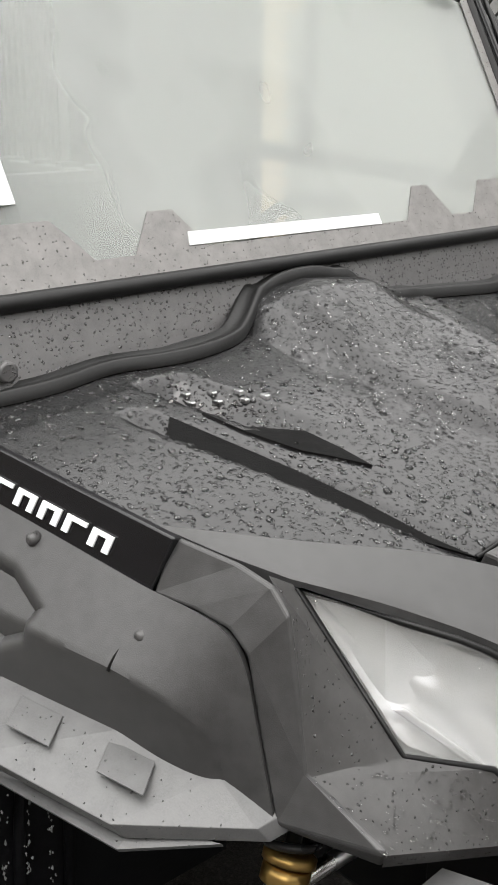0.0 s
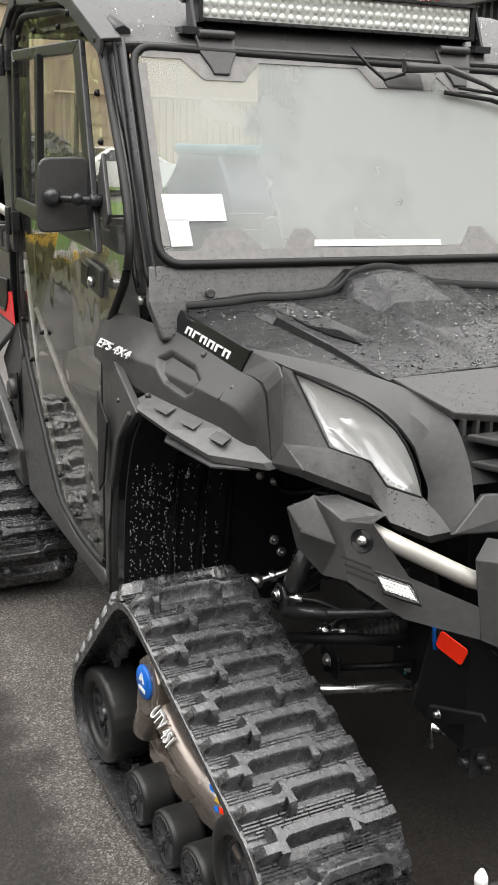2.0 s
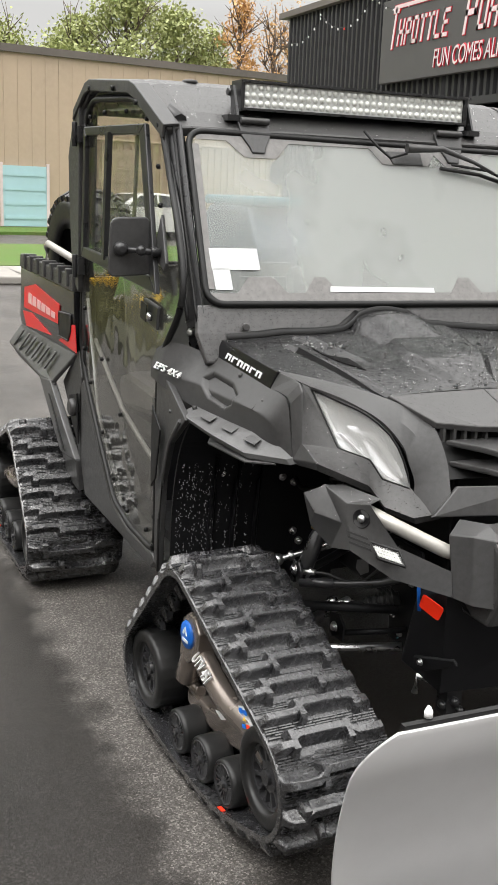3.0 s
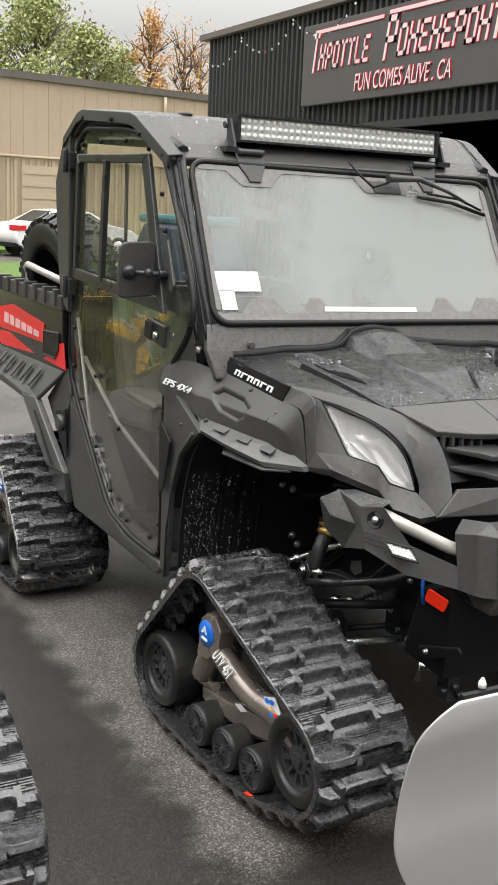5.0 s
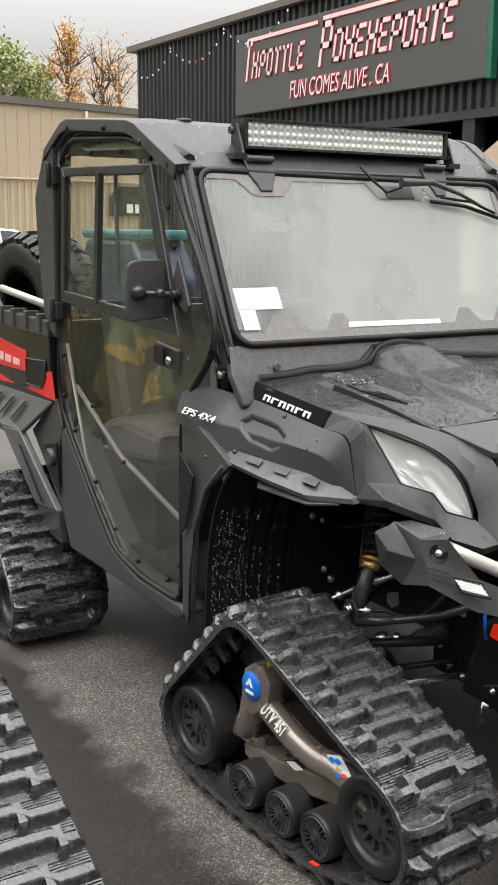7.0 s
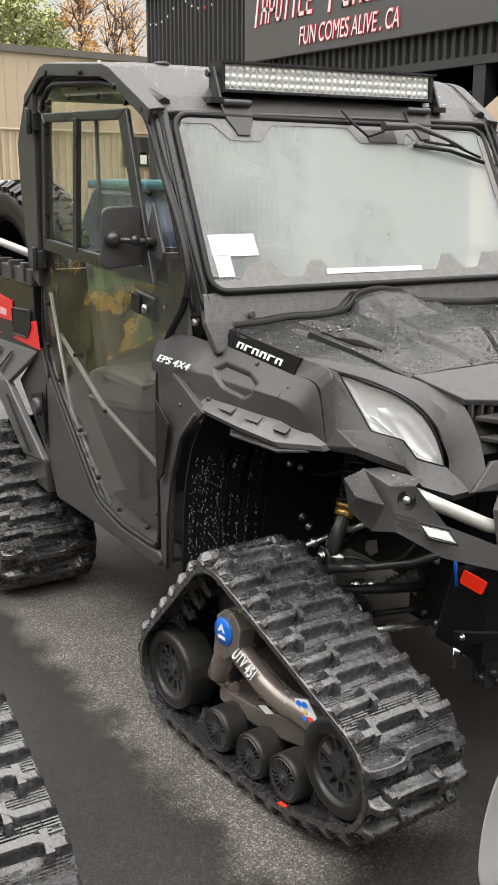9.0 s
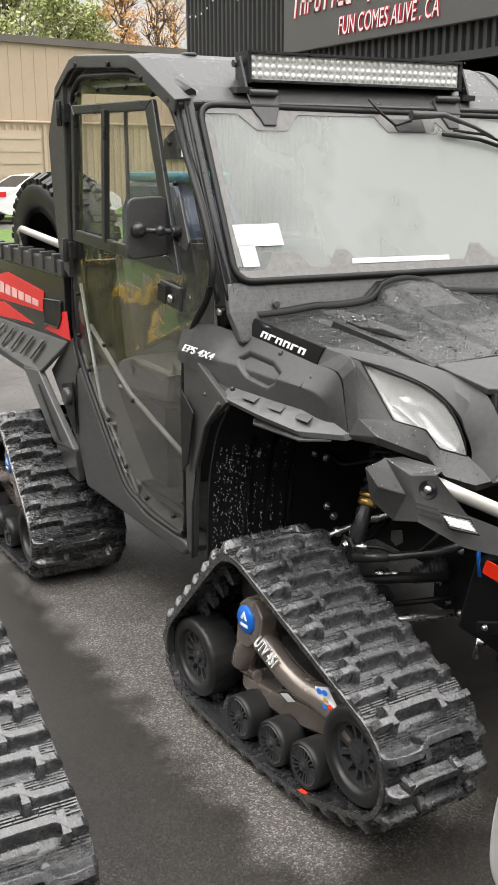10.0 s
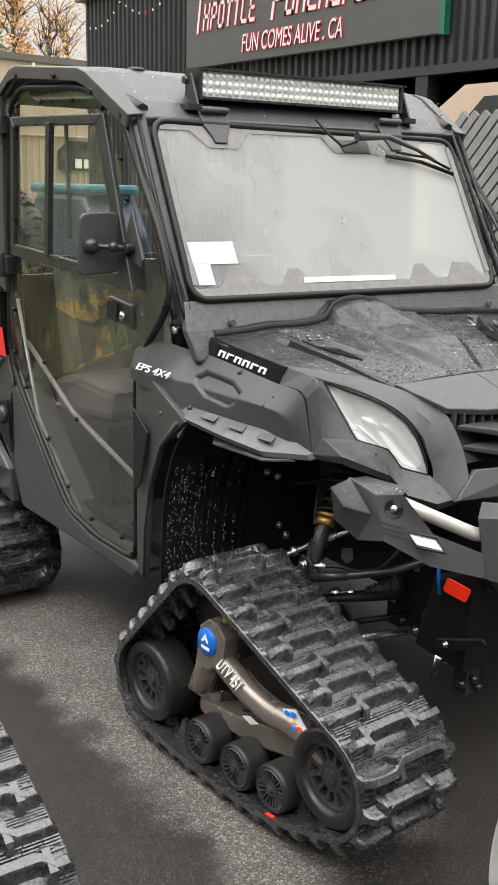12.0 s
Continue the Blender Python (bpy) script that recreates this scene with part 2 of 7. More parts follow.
def asphalt():
    """Wet asphalt: a drier gritty apron beside the vehicle, a dark wet strip next to it, blotches farther off."""
    m, n, l, b = nodes_of("wet_asphalt")
    vec = coords(n, l)
    grit, mid, broad = noise_tex(n, l, vec, 420, 3), noise_tex(n, l, vec, 5, 7, 0.7), noise_tex(n, l, vec, 0.9, 5, 0.6)
    v = n.new("ShaderNodeTexVoronoi")
    v.inputs["Scale"].default_value = 215
    l.new(vec, v.inputs["Vector"])
    sep = n.new("ShaderNodeSeparateColor")
    l.new(v.outputs["Color"], sep.inputs[0])
    stone = ramp(n, l, sep.outputs[0], [(0.25, (0.05, 0.048, 0.046)), (0.80, (0.22, 0.21, 0.20)), (0.985, (0.50, 0.47, 0.44))])
    dry = mix(n, l, 0.40, stone, (0.110, 0.096, 0.082))
    wet = mix(n, l, 0.87, stone, (0.010, 0.0072, 0.0052))

    def maths(op, a, c, clamp=False):
        x = n.new("ShaderNodeMath")
        x.operation, x.use_clamp = op, clamp
        for sock, val in ((x.inputs[0], a), (x.inputs[1], c)):
            if isinstance(val, (int, float)):
                sock.default_value = val
            else:
                l.new(val, sock)
        return x.outputs[0]

    xyz = n.new("ShaderNodeSeparateXYZ")
    l.new(vec, xyz.inputs[0])
    wob = maths("MULTIPLY", maths("SUBTRACT", mid, 0.5), 0.40)
    y, x = maths("ADD", xyz.outputs["Y"], wob), maths("ADD", xyz.outputs["X"], wob)
    apron = maths("MULTIPLY", maths("MULTIPLY", maths("ADD", y, 1.02), 9.0, True), maths("MULTIPLY", maths("SUBTRACT", 0.46, x), 9.0, True))
    # apron stops under the vehicle: wetness and shade both put into the colour
    apron = maths("MULTIPLY", apron, maths("MULTIPLY", maths("SUBTRACT", -0.30, y), 5.0, True))
    beyond = maths("MULTIPLY", maths("MULTIPLY", maths("SUBTRACT", -1.27, y), 4.0, True), 0.35)
    far = maths("MULTIPLY", maths("SUBTRACT", -1.6, x), 0.8, True)
    blot = maths("MULTIPLY", maths("SUBTRACT", maths("ADD", broad, maths("MULTIPLY", mid, 0.45)), 0.62), 5.0, True)
    near = maths("MULTIPLY", maths("SUBTRACT", 3.2, maths("SQRT", maths("ADD", maths("POWER", maths("ADD", x, 0.5), 2.0), maths("POWER", maths("ADD", y, 0.9), 2.0)), 0.0)), 0.7, True)
    local = maths("MAXIMUM", maths("MAXIMUM", apron, beyond), maths("MULTIPLY", far, maths("MULTIPLY", maths("ADD", blot, 1.0), 0.5)))
    dryness = maths("ADD", maths("MULTIPLY", local, near), maths("MULTIPLY", maths("SUBTRACT", 1.0, near), maths("MULTIPLY", maths("ADD", blot, 0.4), 0.6)))
    dryness = maths("MULTIPLY", dryness, ramp(n, l, mid, [(0.30, 0.55), (0.55, 1.0)]))
    col = mix(n, l, dryness, wet, dry)
    col = mix(n, l, ramp(n, l, grit, [(0.35, 0.6), (0.58, 0.0)]), col, (0.022, 0.021, 0.020))
    l.new(col, b.inputs["Base Color"])
    l.new(mix(n, l, dryness, (0.30, 0.30, 0.30), (0.7, 0.7, 0.7)), b.inputs["Roughness"])
    b.inputs["Specular IOR Level"].default_value = 0.26
    bump(n, l, mix(n, l, 0.5, grit, sep.outputs[0]), 0.8, 0.004, b)
    return m


def grass_mat():
    m, n, l, b = nodes_of("lawn_green")
    vec = coords(n, l)
    f, g = noise_tex(n, l, vec, 30, 5, 0.7), noise_tex(n, l, vec, 1.2, 4)
    c = mix(n, l, ramp(n, l, f, [(0.3, 0.0), (0.7, 1.0)]), (0.035, 0.085, 0.012), (0.13, 0.24, 0.035))
    c = mix(n, l, ramp(n, l, g, [(0.45, 0.0), (0.75, 0.6)]), c, (0.15, 0.14, 0.05))
    l.new(c, b.inputs["Base Color"])
    b.inputs["Roughness"].default_value = 0.9
    bump(n, l, f, 0.8, 0.05, b)
    return m


ASPHALT, GRASS = asphalt(), grass_mat()
VERGE = plain("rough_verge_soil", (0.055, 0.055, 0.028), 0.9, grain=0.6, scale=5, relief=0.5)
WEED = plain("dry_weeds", (0.17, 0.165, 0.06), 0.8, grain=0.5, scale=3, relief=0.1)
CONCRETE = plain("weathered_concrete", (0.26, 0.245, 0.225), 0.8, grain=0.25, scale=30, relief=0.3)
TANWALL = plain("tan_painted_siding", (0.42, 0.325, 0.240), 0.85, grain=0.07, scale=6, relief=0.1)
# colour of the two added walls out of view
BLOCKERWALL = plain("brown_blocker_wall", (0.105, 0.085, 0.062), 0.85, grain=0.5, scale=3.0, relief=0.3)
TANRIB = plain("tan_ribbed_siding", (0.46, 0.36, 0.27), 0.7, grain=0.06, scale=6, relief=0.05)
CAPDARK = plain("dark_roof_flashing", (0.10, 0.085, 0.075), 0.6, scale=8)
BLACKCLAD = plain("black_corrugated_cladding", (0.020, 0.020, 0.022), 0.42, grain=0.2, scale=8, relief=0.05)
SIGNMAT = plain("charcoal_sign_board", (0.060, 0.058, 0.056), 0.6, grain=0.08, scale=4, relief=0.02)
SIGNRED = plain("red_letter_outline", (0.55, 0.03, 0.05), 0.6, grain=0.08, scale=8, relief=0.02)
SIGNWHITE = plain("faded_white_letter", (0.62, 0.52, 0.52), 0.6, grain=0.12, scale=8, relief=0.02)
GREENTRIM = plain("green_sign_edge", (0.01, 0.10, 0.06), 0.5)
BARK = plain("tree_bark", (0.11, 0.085, 0.065), 0.9, grain=0.4, scale=12, relief=0.8)
LEAFG = plain("green_leaves", (0.30, 0.33, 0.13), 0.6, grain=0.4, scale=1.5, relief=0.1)
LEAFD = plain("dull_green_leaves", (0.13, 0.16, 0.045), 0.7, grain=0.5, scale=3, relief=0.1)
YELLOWBAND = plain("yellow_mirror_clumps", (0.72, 0.50, 0.05), 0.7, grain=0.3, scale=4, relief=0.1)
LEAFO = plain("orange_autumn_leaves", (0.52, 0.31, 0.12), 0.65, grain=0.5, scale=1.5, relief=0.1)
CARWHITE = plain("white_car_paint", (0.78, 0.78, 0.78), 0.15, grain=0.03, scale=5, relief=0.0, coat=0.6)
CARGLASS = plain("dark_car_glass", (0.02, 0.025, 0.03), 0.06, grain=0.1, scale=5, relief=0.0)
TEAL = plain("teal_tarpaulin", (0.014, 0.11, 0.14), 0.5, grain=0.2, scale=6)
NAVY = plain("dark_blue_plastic", (0.012, 0.024, 0.055), 0.4, grain=0.2, scale=6)
LIGHTBLUE = plain("pale_blue_door_paint", (0.35, 0.52, 0.56), 0.5, grain=0.08, scale=5)
LEDMAT = plain("led_optic", (0.70, 0.71, 0.67), 0.14, metal=0.15, grain=0.1, scale=60, relief=0.05)
LEDBACK = plain("led_reflector_plate", (0.46, 0.47, 0.45), 0.35, grain=0.2, scale=300, relief=0.1)
BULB = plain("white_bulb", (0.85, 0.85, 0.85), 0.3)


# ---- building helpers ----
def part(name, bm, material, parent, label="", smooth=False):
    me = bpy.data.meshes.new(name)
    bmesh.ops.recalc_face_normals(bm, faces=bm.faces)
    bm.to_mesh(me)
    bm.free()
    for mm in material if isinstance(material, (list, tuple)) else [material]:
        me.materials.append(mm)
    if smooth:
        me.polygons.foreach_set("use_smooth", [True] * len(me.polygons))
    ob = new(name, me)
    if parent is not None:
        ob.parent = parent
    if label:
        ob["label"] = label
    return ob


def bevelled(ob, width, segments=2):
    m = ob.modifiers.new("bevel", "BEVEL")
    m.width, m.segments, m.limit_method, m.angle_limit = width, segments, "ANGLE", radians(28)
    return ob


def thick(ob, t, offset=-1.0):
    m = ob.modifiers.new("thickness", "SOLIDIFY")
    m.thickness, m.offset = t, offset
    return ob


def split(ob, angle=30):
    """Keeps folds sharper than the angle crisp under smooth shading."""
    m = ob.modifiers.new("folds", "EDGE_SPLIT")
    m.split_angle = radians(angle)
    return ob


def moulded(ob, width, segments=3):
    """Rounded edges with flat faces left flat: the look of a moulded part."""
    bevelled(ob, width, segments)
    ob.data.polygons.foreach_set("use_smooth", [True] * len(ob.data.polygons))
    m = ob.modifiers.new("even_normals", "WEIGHTED_NORMAL")
    m.keep_sharp = False
    return ob


def patch(bm, a, b, c, d, nu=6, nv=6):
    """A bilinear sheet between four corners."""
    a, b, c, d = (Vector(p) for p in (a, b, c, d))
    rows = [[bm.verts.new(a.lerp(b, i / nu).lerp(d.lerp(c, i / nu), j / nv)) for i in range(nu + 1)] for j in range(nv + 1)]
    for p, q in zip(rows, rows[1:]):
        for i in range(nu):
            bm.faces.new((p[i], p[i + 1], q[i + 1], q[i]))


def thing(name, label, category, at=(0, 0, 0), group="", kind=""):
    ob = new(name)
    ob.empty_display_size = 0.1
    ob.location = at
    return tagged(ob, label, category, group, kind)


def box(bm, lo, hi, mat=0):
    vs = [bm.verts.new((x, y, z)) for z in (lo[2], hi[2]) for y in (lo[1], hi[1]) for x in (lo[0], hi[0])]
    for f in ((0, 1, 3, 2), (4, 6, 7, 5), (0, 4, 5, 1), (2, 3, 7, 6), (0, 2, 6, 4), (1, 5, 7, 3)):
        bm.faces.new([vs[i] for i in f]).material_index = mat
    return vs


def boxed(lo, hi):
    bm = bmesh.new()
    box(bm, lo, hi)
    return bm


def prism(bm, pts, axis, a, b, mat=0):
    """A polygon given in the two other axes, drawn from a to b along the axis."""
    def at(p, v):
        return {"x": (v, p[0], p[1]), "y": (p[0], v, p[1]), "z": (p[0], p[1], v)}[axis]
    va, vb = [bm.verts.new(at(p, a)) for p in pts], [bm.verts.new(at(p, b)) for p in pts]
    bm.faces.new(va).material_index = mat
    bm.faces.new(vb[::-1]).material_index = mat
    for i in range(len(pts)):
        j = (i + 1) % len(pts)
        bm.faces.new((va[i], vb[i], vb[j], va[j])).material_index = mat
    return bm


def slab(bm, pts, depth, mat=0):
    """A flat or bent polygon of 3D points, given thickness along its own normal."""
    ps = [Vector(p) for p in pts]
    n = Vector((0, 0, 0))
    for i in range(len(ps)):
        n += ps[i].cross(ps[(i + 1) % len(ps)])
    n.normalize()
    va, vb = [bm.verts.new(p) for p in ps], [bm.verts.new(p + n * depth) for p in ps]
    bm.faces.new(va).material_index = mat
    bm.faces.new(vb[::-1]).material_index = mat
    for i in range(len(ps)):
        j = (i + 1) % len(ps)
        bm.faces.new((va[i], vb[i], vb[j], va[j])).material_index = mat
    return bm


def tube(bm, path, r, sides=10, closed=False, mat=0, cap=True):
    pts = [Vector(p) for p in path]
    rings = []
    up = Vector((0, 0, 1))
    for i, p in enumerate(pts):
        if closed:
            d = pts[(i + 1) % len(pts)] - pts[i - 1]
        else:
            d = pts[min(i + 1, len(pts) - 1)] - pts[max(i - 1, 0)]
        d.normalize()
        s = d.cross(up if abs(d.z) < 0.95 else Vector((1, 0, 0))).normalized()
        t = s.cross(d)
        rr = r[i] if isinstance(r, (list, tuple)) else r
        rings.append([bm.verts.new(p + (s * math.cos(a) + t * math.sin(a)) * rr) for a in [2 * math.pi * k / sides for k in range(sides)]])
    for i in range(len(rings) if closed else len(rings) - 1):
        a, b = rings[i], rings[(i + 1) % len(rings)]
        for k in range(sides):
            f = bm.faces.new((a[k], a[(k + 1) % sides], b[(k + 1) % sides], b[k]))
            f.smooth, f.material_index = True, mat
    if cap and not closed:
        bm.faces.new(rings[0][::-1]).material_index = mat
        bm.faces.new(rings[-1]).material_index = mat
    return bm


def piped(path, r, sides=10, closed=False):
    return tube(bmesh.new(), path, r, sides, closed)


def lathe(bm, profile, axis_at, axis="y", sides=28, mat=0, cap=True):
    """Turns (radius, along) pairs about an axis through axis_at."""
    rings = []
    for r, v in profile:
        ring = []
        for k in range(sides):
            a = 2 * math.pi * k / sides
            c, s = r * math.cos(a), r * math.sin(a)
            o = {"y": (c, v, s), "x": (v, c, s), "z": (c, s, v)}[axis]
            ring.append(bm.verts.new((axis_at[0] + o[0], axis_at[1] + o[1], axis_at[2] + o[2])))
        rings.append(ring)
    for a, b in zip(rings, rings[1:]):
        for k in range(sides):
            f = bm.faces.new((a[k], a[(k + 1) % sides], b[(k + 1) % sides], b[k]))
            f.smooth, f.material_index = True, mat
    if cap:
        bm.faces.new(rings[0]).material_index = mat
        bm.faces.new(rings[-1][::-1]).material_index = mat
    return bm


def interp(x, knots):
    if x <= knots[0][0]:
        return knots[0][1]
    for (a, va), (b, vb) in zip(knots, knots[1:]):
        if x <= b:
            return va + (vb - va) * (x - a) / (b - a)
    return knots[-1][1]


def smooth_loop(pts, steps=6):
    """A closed rounded curve through the corner points (Catmull-Rom)."""
    out, n = [], len(pts)
    for i in range(n):
        p0, p1, p2, p3 = (Vector(pts[(i + k) % n]) for k in (-1, 0, 1, 2))
        for s in range(steps):
            t = s / steps
            out.append(0.5 * (2 * p1 + (p2 - p0) * t + (2 * p0 - 5 * p1 + 4 * p2 - p3) * t * t + (3 * p1 - p0 - 3 * p2 + p3) * t ** 3))
    return out


def rounded(pts, r, steps=4):
    """A closed polygon with its corners rounded off."""
    out, n = [], len(pts)
    for i in range(n):
        p, a, b = Vector(pts[i]), Vector(pts[i - 1]), Vector(pts[(i + 1) % n])
        ra = min(r, (a - p).length * 0.45)
        rb = min(r, (b - p).length * 0.45)
        s, e = p + (a - p).normalized() * ra, p + (b - p).normalized() * rb
        for k in range(steps + 1):
            t = k / steps
            out.append((1 - t) ** 2 * s + 2 * t * (1 - t) * p + t * t * e)
    return out


def open_curve(pts, n):
    """n points along a smooth open curve through the given points."""
    ps = [Vector(p) for p in pts]
    ps = [2 * ps[0] - ps[1], *ps, 2 * ps[-1] - ps[-2]]
    out = []
    for k in range(n):
        u = (len(ps) - 3) * k / (n - 1)
        i = min(int(u), len(ps) - 4)
        t = u - i
        p0, p1, p2, p3 = ps[i:i + 4]
        out.append(0.5 * (2 * p1 + (p2 - p0) * t + (2 * p0 - 5 * p1 + 4 * p2 - p3) * t * t + (3 * p1 - p0 - 3 * p2 + p3) * t ** 3))
    return out


def loft(bm, rails, n=24):
    """A bent sheet drawn through several rails."""
    rows = [[bm.verts.new(p) for p in open_curve(r, n)] for r in rails]
    for a, b in zip(rows, rows[1:]):
        for k in range(n - 1):
            bm.faces.new((a[k], a[k + 1], b[k + 1], b[k]))
    return bm


def letters(name, text, size, m, material, parent, label="", depth=0.002, font_shear=0.0, spread=1.0, width=1.0):
    cu = bpy.data.curves.new(name, "FONT")
    cu.body, cu.size, cu.extrude, cu.shear, cu.space_character = text, size, depth, font_shear, spread
    tmp = new(name + "_curve", cu)
    bpy.context.view_layer.update()
    me = bpy.data.meshes.new_from_object(tmp.evaluated_get(bpy.context.evaluated_depsgraph_get()))
    bpy.data.objects.remove(tmp)
    me.materials.clear()
    me.materials.append(material)
    me.transform(m @ Matrix.Diagonal((width, 1, 1, 1)))
    ob = new(name, me)
    ob.parent = parent
    if label:
        ob["label"] = label
    return ob


# ---- ground and surroundings ----
bm = bmesh.new()
bmesh.ops.create_grid(bm, x_segments=40, y_segments=40, size=400)
ground = tagged(part("ground", bm, ASPHALT, None), "wet dark grey asphalt car park with gritty patches", "ground", kind="structure")


def setting(name, bm, material, label, category):
    return tagged(part(name, bm, material, None), label, category, kind="structure")


# lawns, far road kerb, pavement and yellow kerb
setting("lawn", prism(bmesh.new(), [(-18.3, -60), (-18.3, 30), (-25.6, 30), (-25.6, -60)], "z", 0.0, 0.06), GRASS, "green lawn strip beside the road", "lawn")
setting("lawn", prism(bmesh.new(), [(-31.5, -60), (-31.5, 40), (-80, 40), (-80, -60)], "z", 0.0, 0.10), GRASS, "green lawn before the tan building", "lawn")
setting("pavement", prism(bmesh.new(), [(-18.28, 1.9), (-18.28, 6.5), (-4.0, 6.5), (-6.0, 3.4), (-11.8, 1.75)], "z", 0.0, 0.05), CONCRETE, "pale concrete pavement before the shop", "pavement")
setting("pavement", prism(bmesh.new(), [(-18.28, -60), (-18.28, 1.9), (-15.3, 1.9), (-15.3, -60)], "z", 0.0, 0.05), CONCRETE, "pale concrete pavement beside the lawn", "pavement")


def kerb(a, b, material, label):
    a, b = Vector(a), Vector(b)
    d = (b - a).normalized()
    s = Vector((-d.y, d.x, 0)) * 0.09
    bm = bmesh.new()
    pts = [a - s, a + s, b + s, b - s]
    prism(bm, [(p.x, p.y) for p in pts], "z", 0.0, 0.14)
    ob = setting("kerb", bm, material, label, "kerb")
    bevelled(ob, 0.03)


kerb((-15.2, -3.6, 0), (-15.0, 1.95, 0), CONCRETE, "grey concrete kerb at the lot edge")
kerb((-15.0, 1.95, 0), (-13.6, 1.85, 0), CONCRETE, "grey concrete kerb at the lot edge")
kerb((-13.6, 1.85, 0), (-11.6, 1.70, 0), YELLOW, "yellow painted concrete kerb")
kerb((-15.2, -14.0, 0), (-15.2, -3.6, 0), YELLOW, "yellow painted concrete kerb")

# tan building behind the road
W0, W1 = Vector((-31.0, -18.0, 0)), Vector((-40.4, 32.0, 0))


def wall_at(y, off=0.0):
    t = (y - W0.y) / (W1.y - W0.y)
    p = W0.lerp(W1, t)
    return Vector((p.x + off, p.y, 0))


tan = thing("tan_building", "long low tan commercial building with dark roof edge", "building", (-36, 7, 0))


def tan_part(name, bm, material, label="", parent=tan):
    ob = part(name, bm, material, parent, label)
    if parent is tan:
        ob.location = -Vector(tan.location)
    return ob


def wall_slab(y0, y1, z0, z1, off0, off1):
    bm = bmesh.new()
    a, b = wall_at(y0), wall_at(y1)
    prism(bm, [(a.x + off0, a.y), (b.x + off0, b.y), (b.x + off1, b.y), (a.x + off1, a.y)], "z", z0, z1)
    return bm


tan_part("wall", wall_slab(-18, 32, 0, 6.0, -12, 0.0), TANWALL, "tan painted metal siding wall")
bm = bmesh.new()
for k in range(96):
    a, b = wall_at(-17.5 + 0.5 * k), wall_at(-17.40 + 0.5 * k)
    prism(bm, [(a.x, a.y), (b.x, b.y), (b.x + 0.02, b.y), (a.x + 0.02, a.y)], "z", 0.0, 5.9)
tan_part("siding_rib", bm, TANWALL, "upright ribs of the tan siding")
tan_part("roof_edge", wall_slab(-18.2, 32.2, 5.95, 6.2, -12.2, 0.12), CAPDARK, "dark roof flashing")
for z0, z1, y0, y1 in ((0.12, 3.15, 8.3, 31.0),):
    bm = bmesh.new()
    y = y0
    while y < y1:
        a, b = wall_at(y), wall_at(y + 0.16)
        prism(bm, [(a.x, a.y), (b.x, b.y), (b.x + 0.06, b.y - 0.03), (a.x + 0.06, a.y + 0.03)], "z", z0, z1)
        y += 0.30
    tan_part("ribbed_siding", bm, TANRIB, "tan ribbed metal siding")
for y0, y1, z0, z1, m, nm, lb in ((4.9, 6.5, 0.12, 2.2, LIGHTBLUE, "garage_door", "pale blue garage door"), (-2.0, -0.6, 0.12, 2.1, LIGHTBLUE, "garage_door", "pale blue garage door"), (8.9, 10.6, 1.1, 2.95, TANRIB, "vent_panel", "tan louvred vent panel")):
    d = tan_part(nm, wall_slab(y0, y1, z0, z1, 0.0, 0.10), m, lb)
    for k in range(4):
        zz = z0 + (z1 - z0) * (k + 0.5) / 4.2
        part("panel_rib", wall_slab(y0 + 0.08, y1 - 0.08, zz, zz + 0.12, 0.10, 0.125), m, d)
    for ya, yb in ((y0 - 0.1, y0), (y1, y1 + 0.1)) if nm == "garage_door" else ():
        tan_part("door_frame", wall_slab(ya, yb, z0, z1 + 0.1, 0.0, 0.14), SIGNWHITE)
p0, p1 = wall_at(8.0, 0.1), wall_at(20.0, 0.1)
tan_part("drain_pipe", piped([(p0.x, p0.y, 1.4), (p0.x, p0.y, 3.25), (p1.x, p1.y, 3.25)], 0.05, 8), TANRIB, "tan conduit pipe")
g0 = wall_at(15.0, 0.15)
tan_part("gutter_pipe", piped([(g0.x, g0.y, 5.9), (g0.x, g0.y, 4.9)], 0.07, 8), TANRIB)
# dark sign on its wall, with unreadable pale bars
c = wall_at(17.4, 0.1)
shop_sign = tagged(part("wall_sign", slab(bmesh.new(), [(wall_at(y, 0.12).x, wall_at(y, 0.12).y, z) for y, z in ((16.0, 1.95), (19.2, 1.95), (19.2, 2.7), (18.8, 3.1), (16.5, 3.1), (16.0, 2.7))], 0.08), GLOSS, None), "black rounded wall sign with pale bars on the tan wall", "sign")
for k in range(5):
    part("sign_bar", slab(bmesh.new(), [(wall_at(y, 0.30).x, wall_at(y, 0.30).y, z) for y, z in ((16.75 + 0.42 * k, 2.05), (17.05 + 0.42 * k, 2.05), (17.05 + 0.42 * k, 2.4), (16.75 + 0.42 * k, 2.4))], 0.03), WHITE, shop_sign)

# black shop building with corrugated cladding
shop = thing("shop_building", "black corrugated metal shop building with a wide dark opening", "building", (-10, 6.7, 0))


def shop_part(name, bm, material, label="", parent=shop):
    ob = part(name, bm, material, parent, label)
    if parent is shop:
        ob.location = -Vector(shop.location)
    return ob


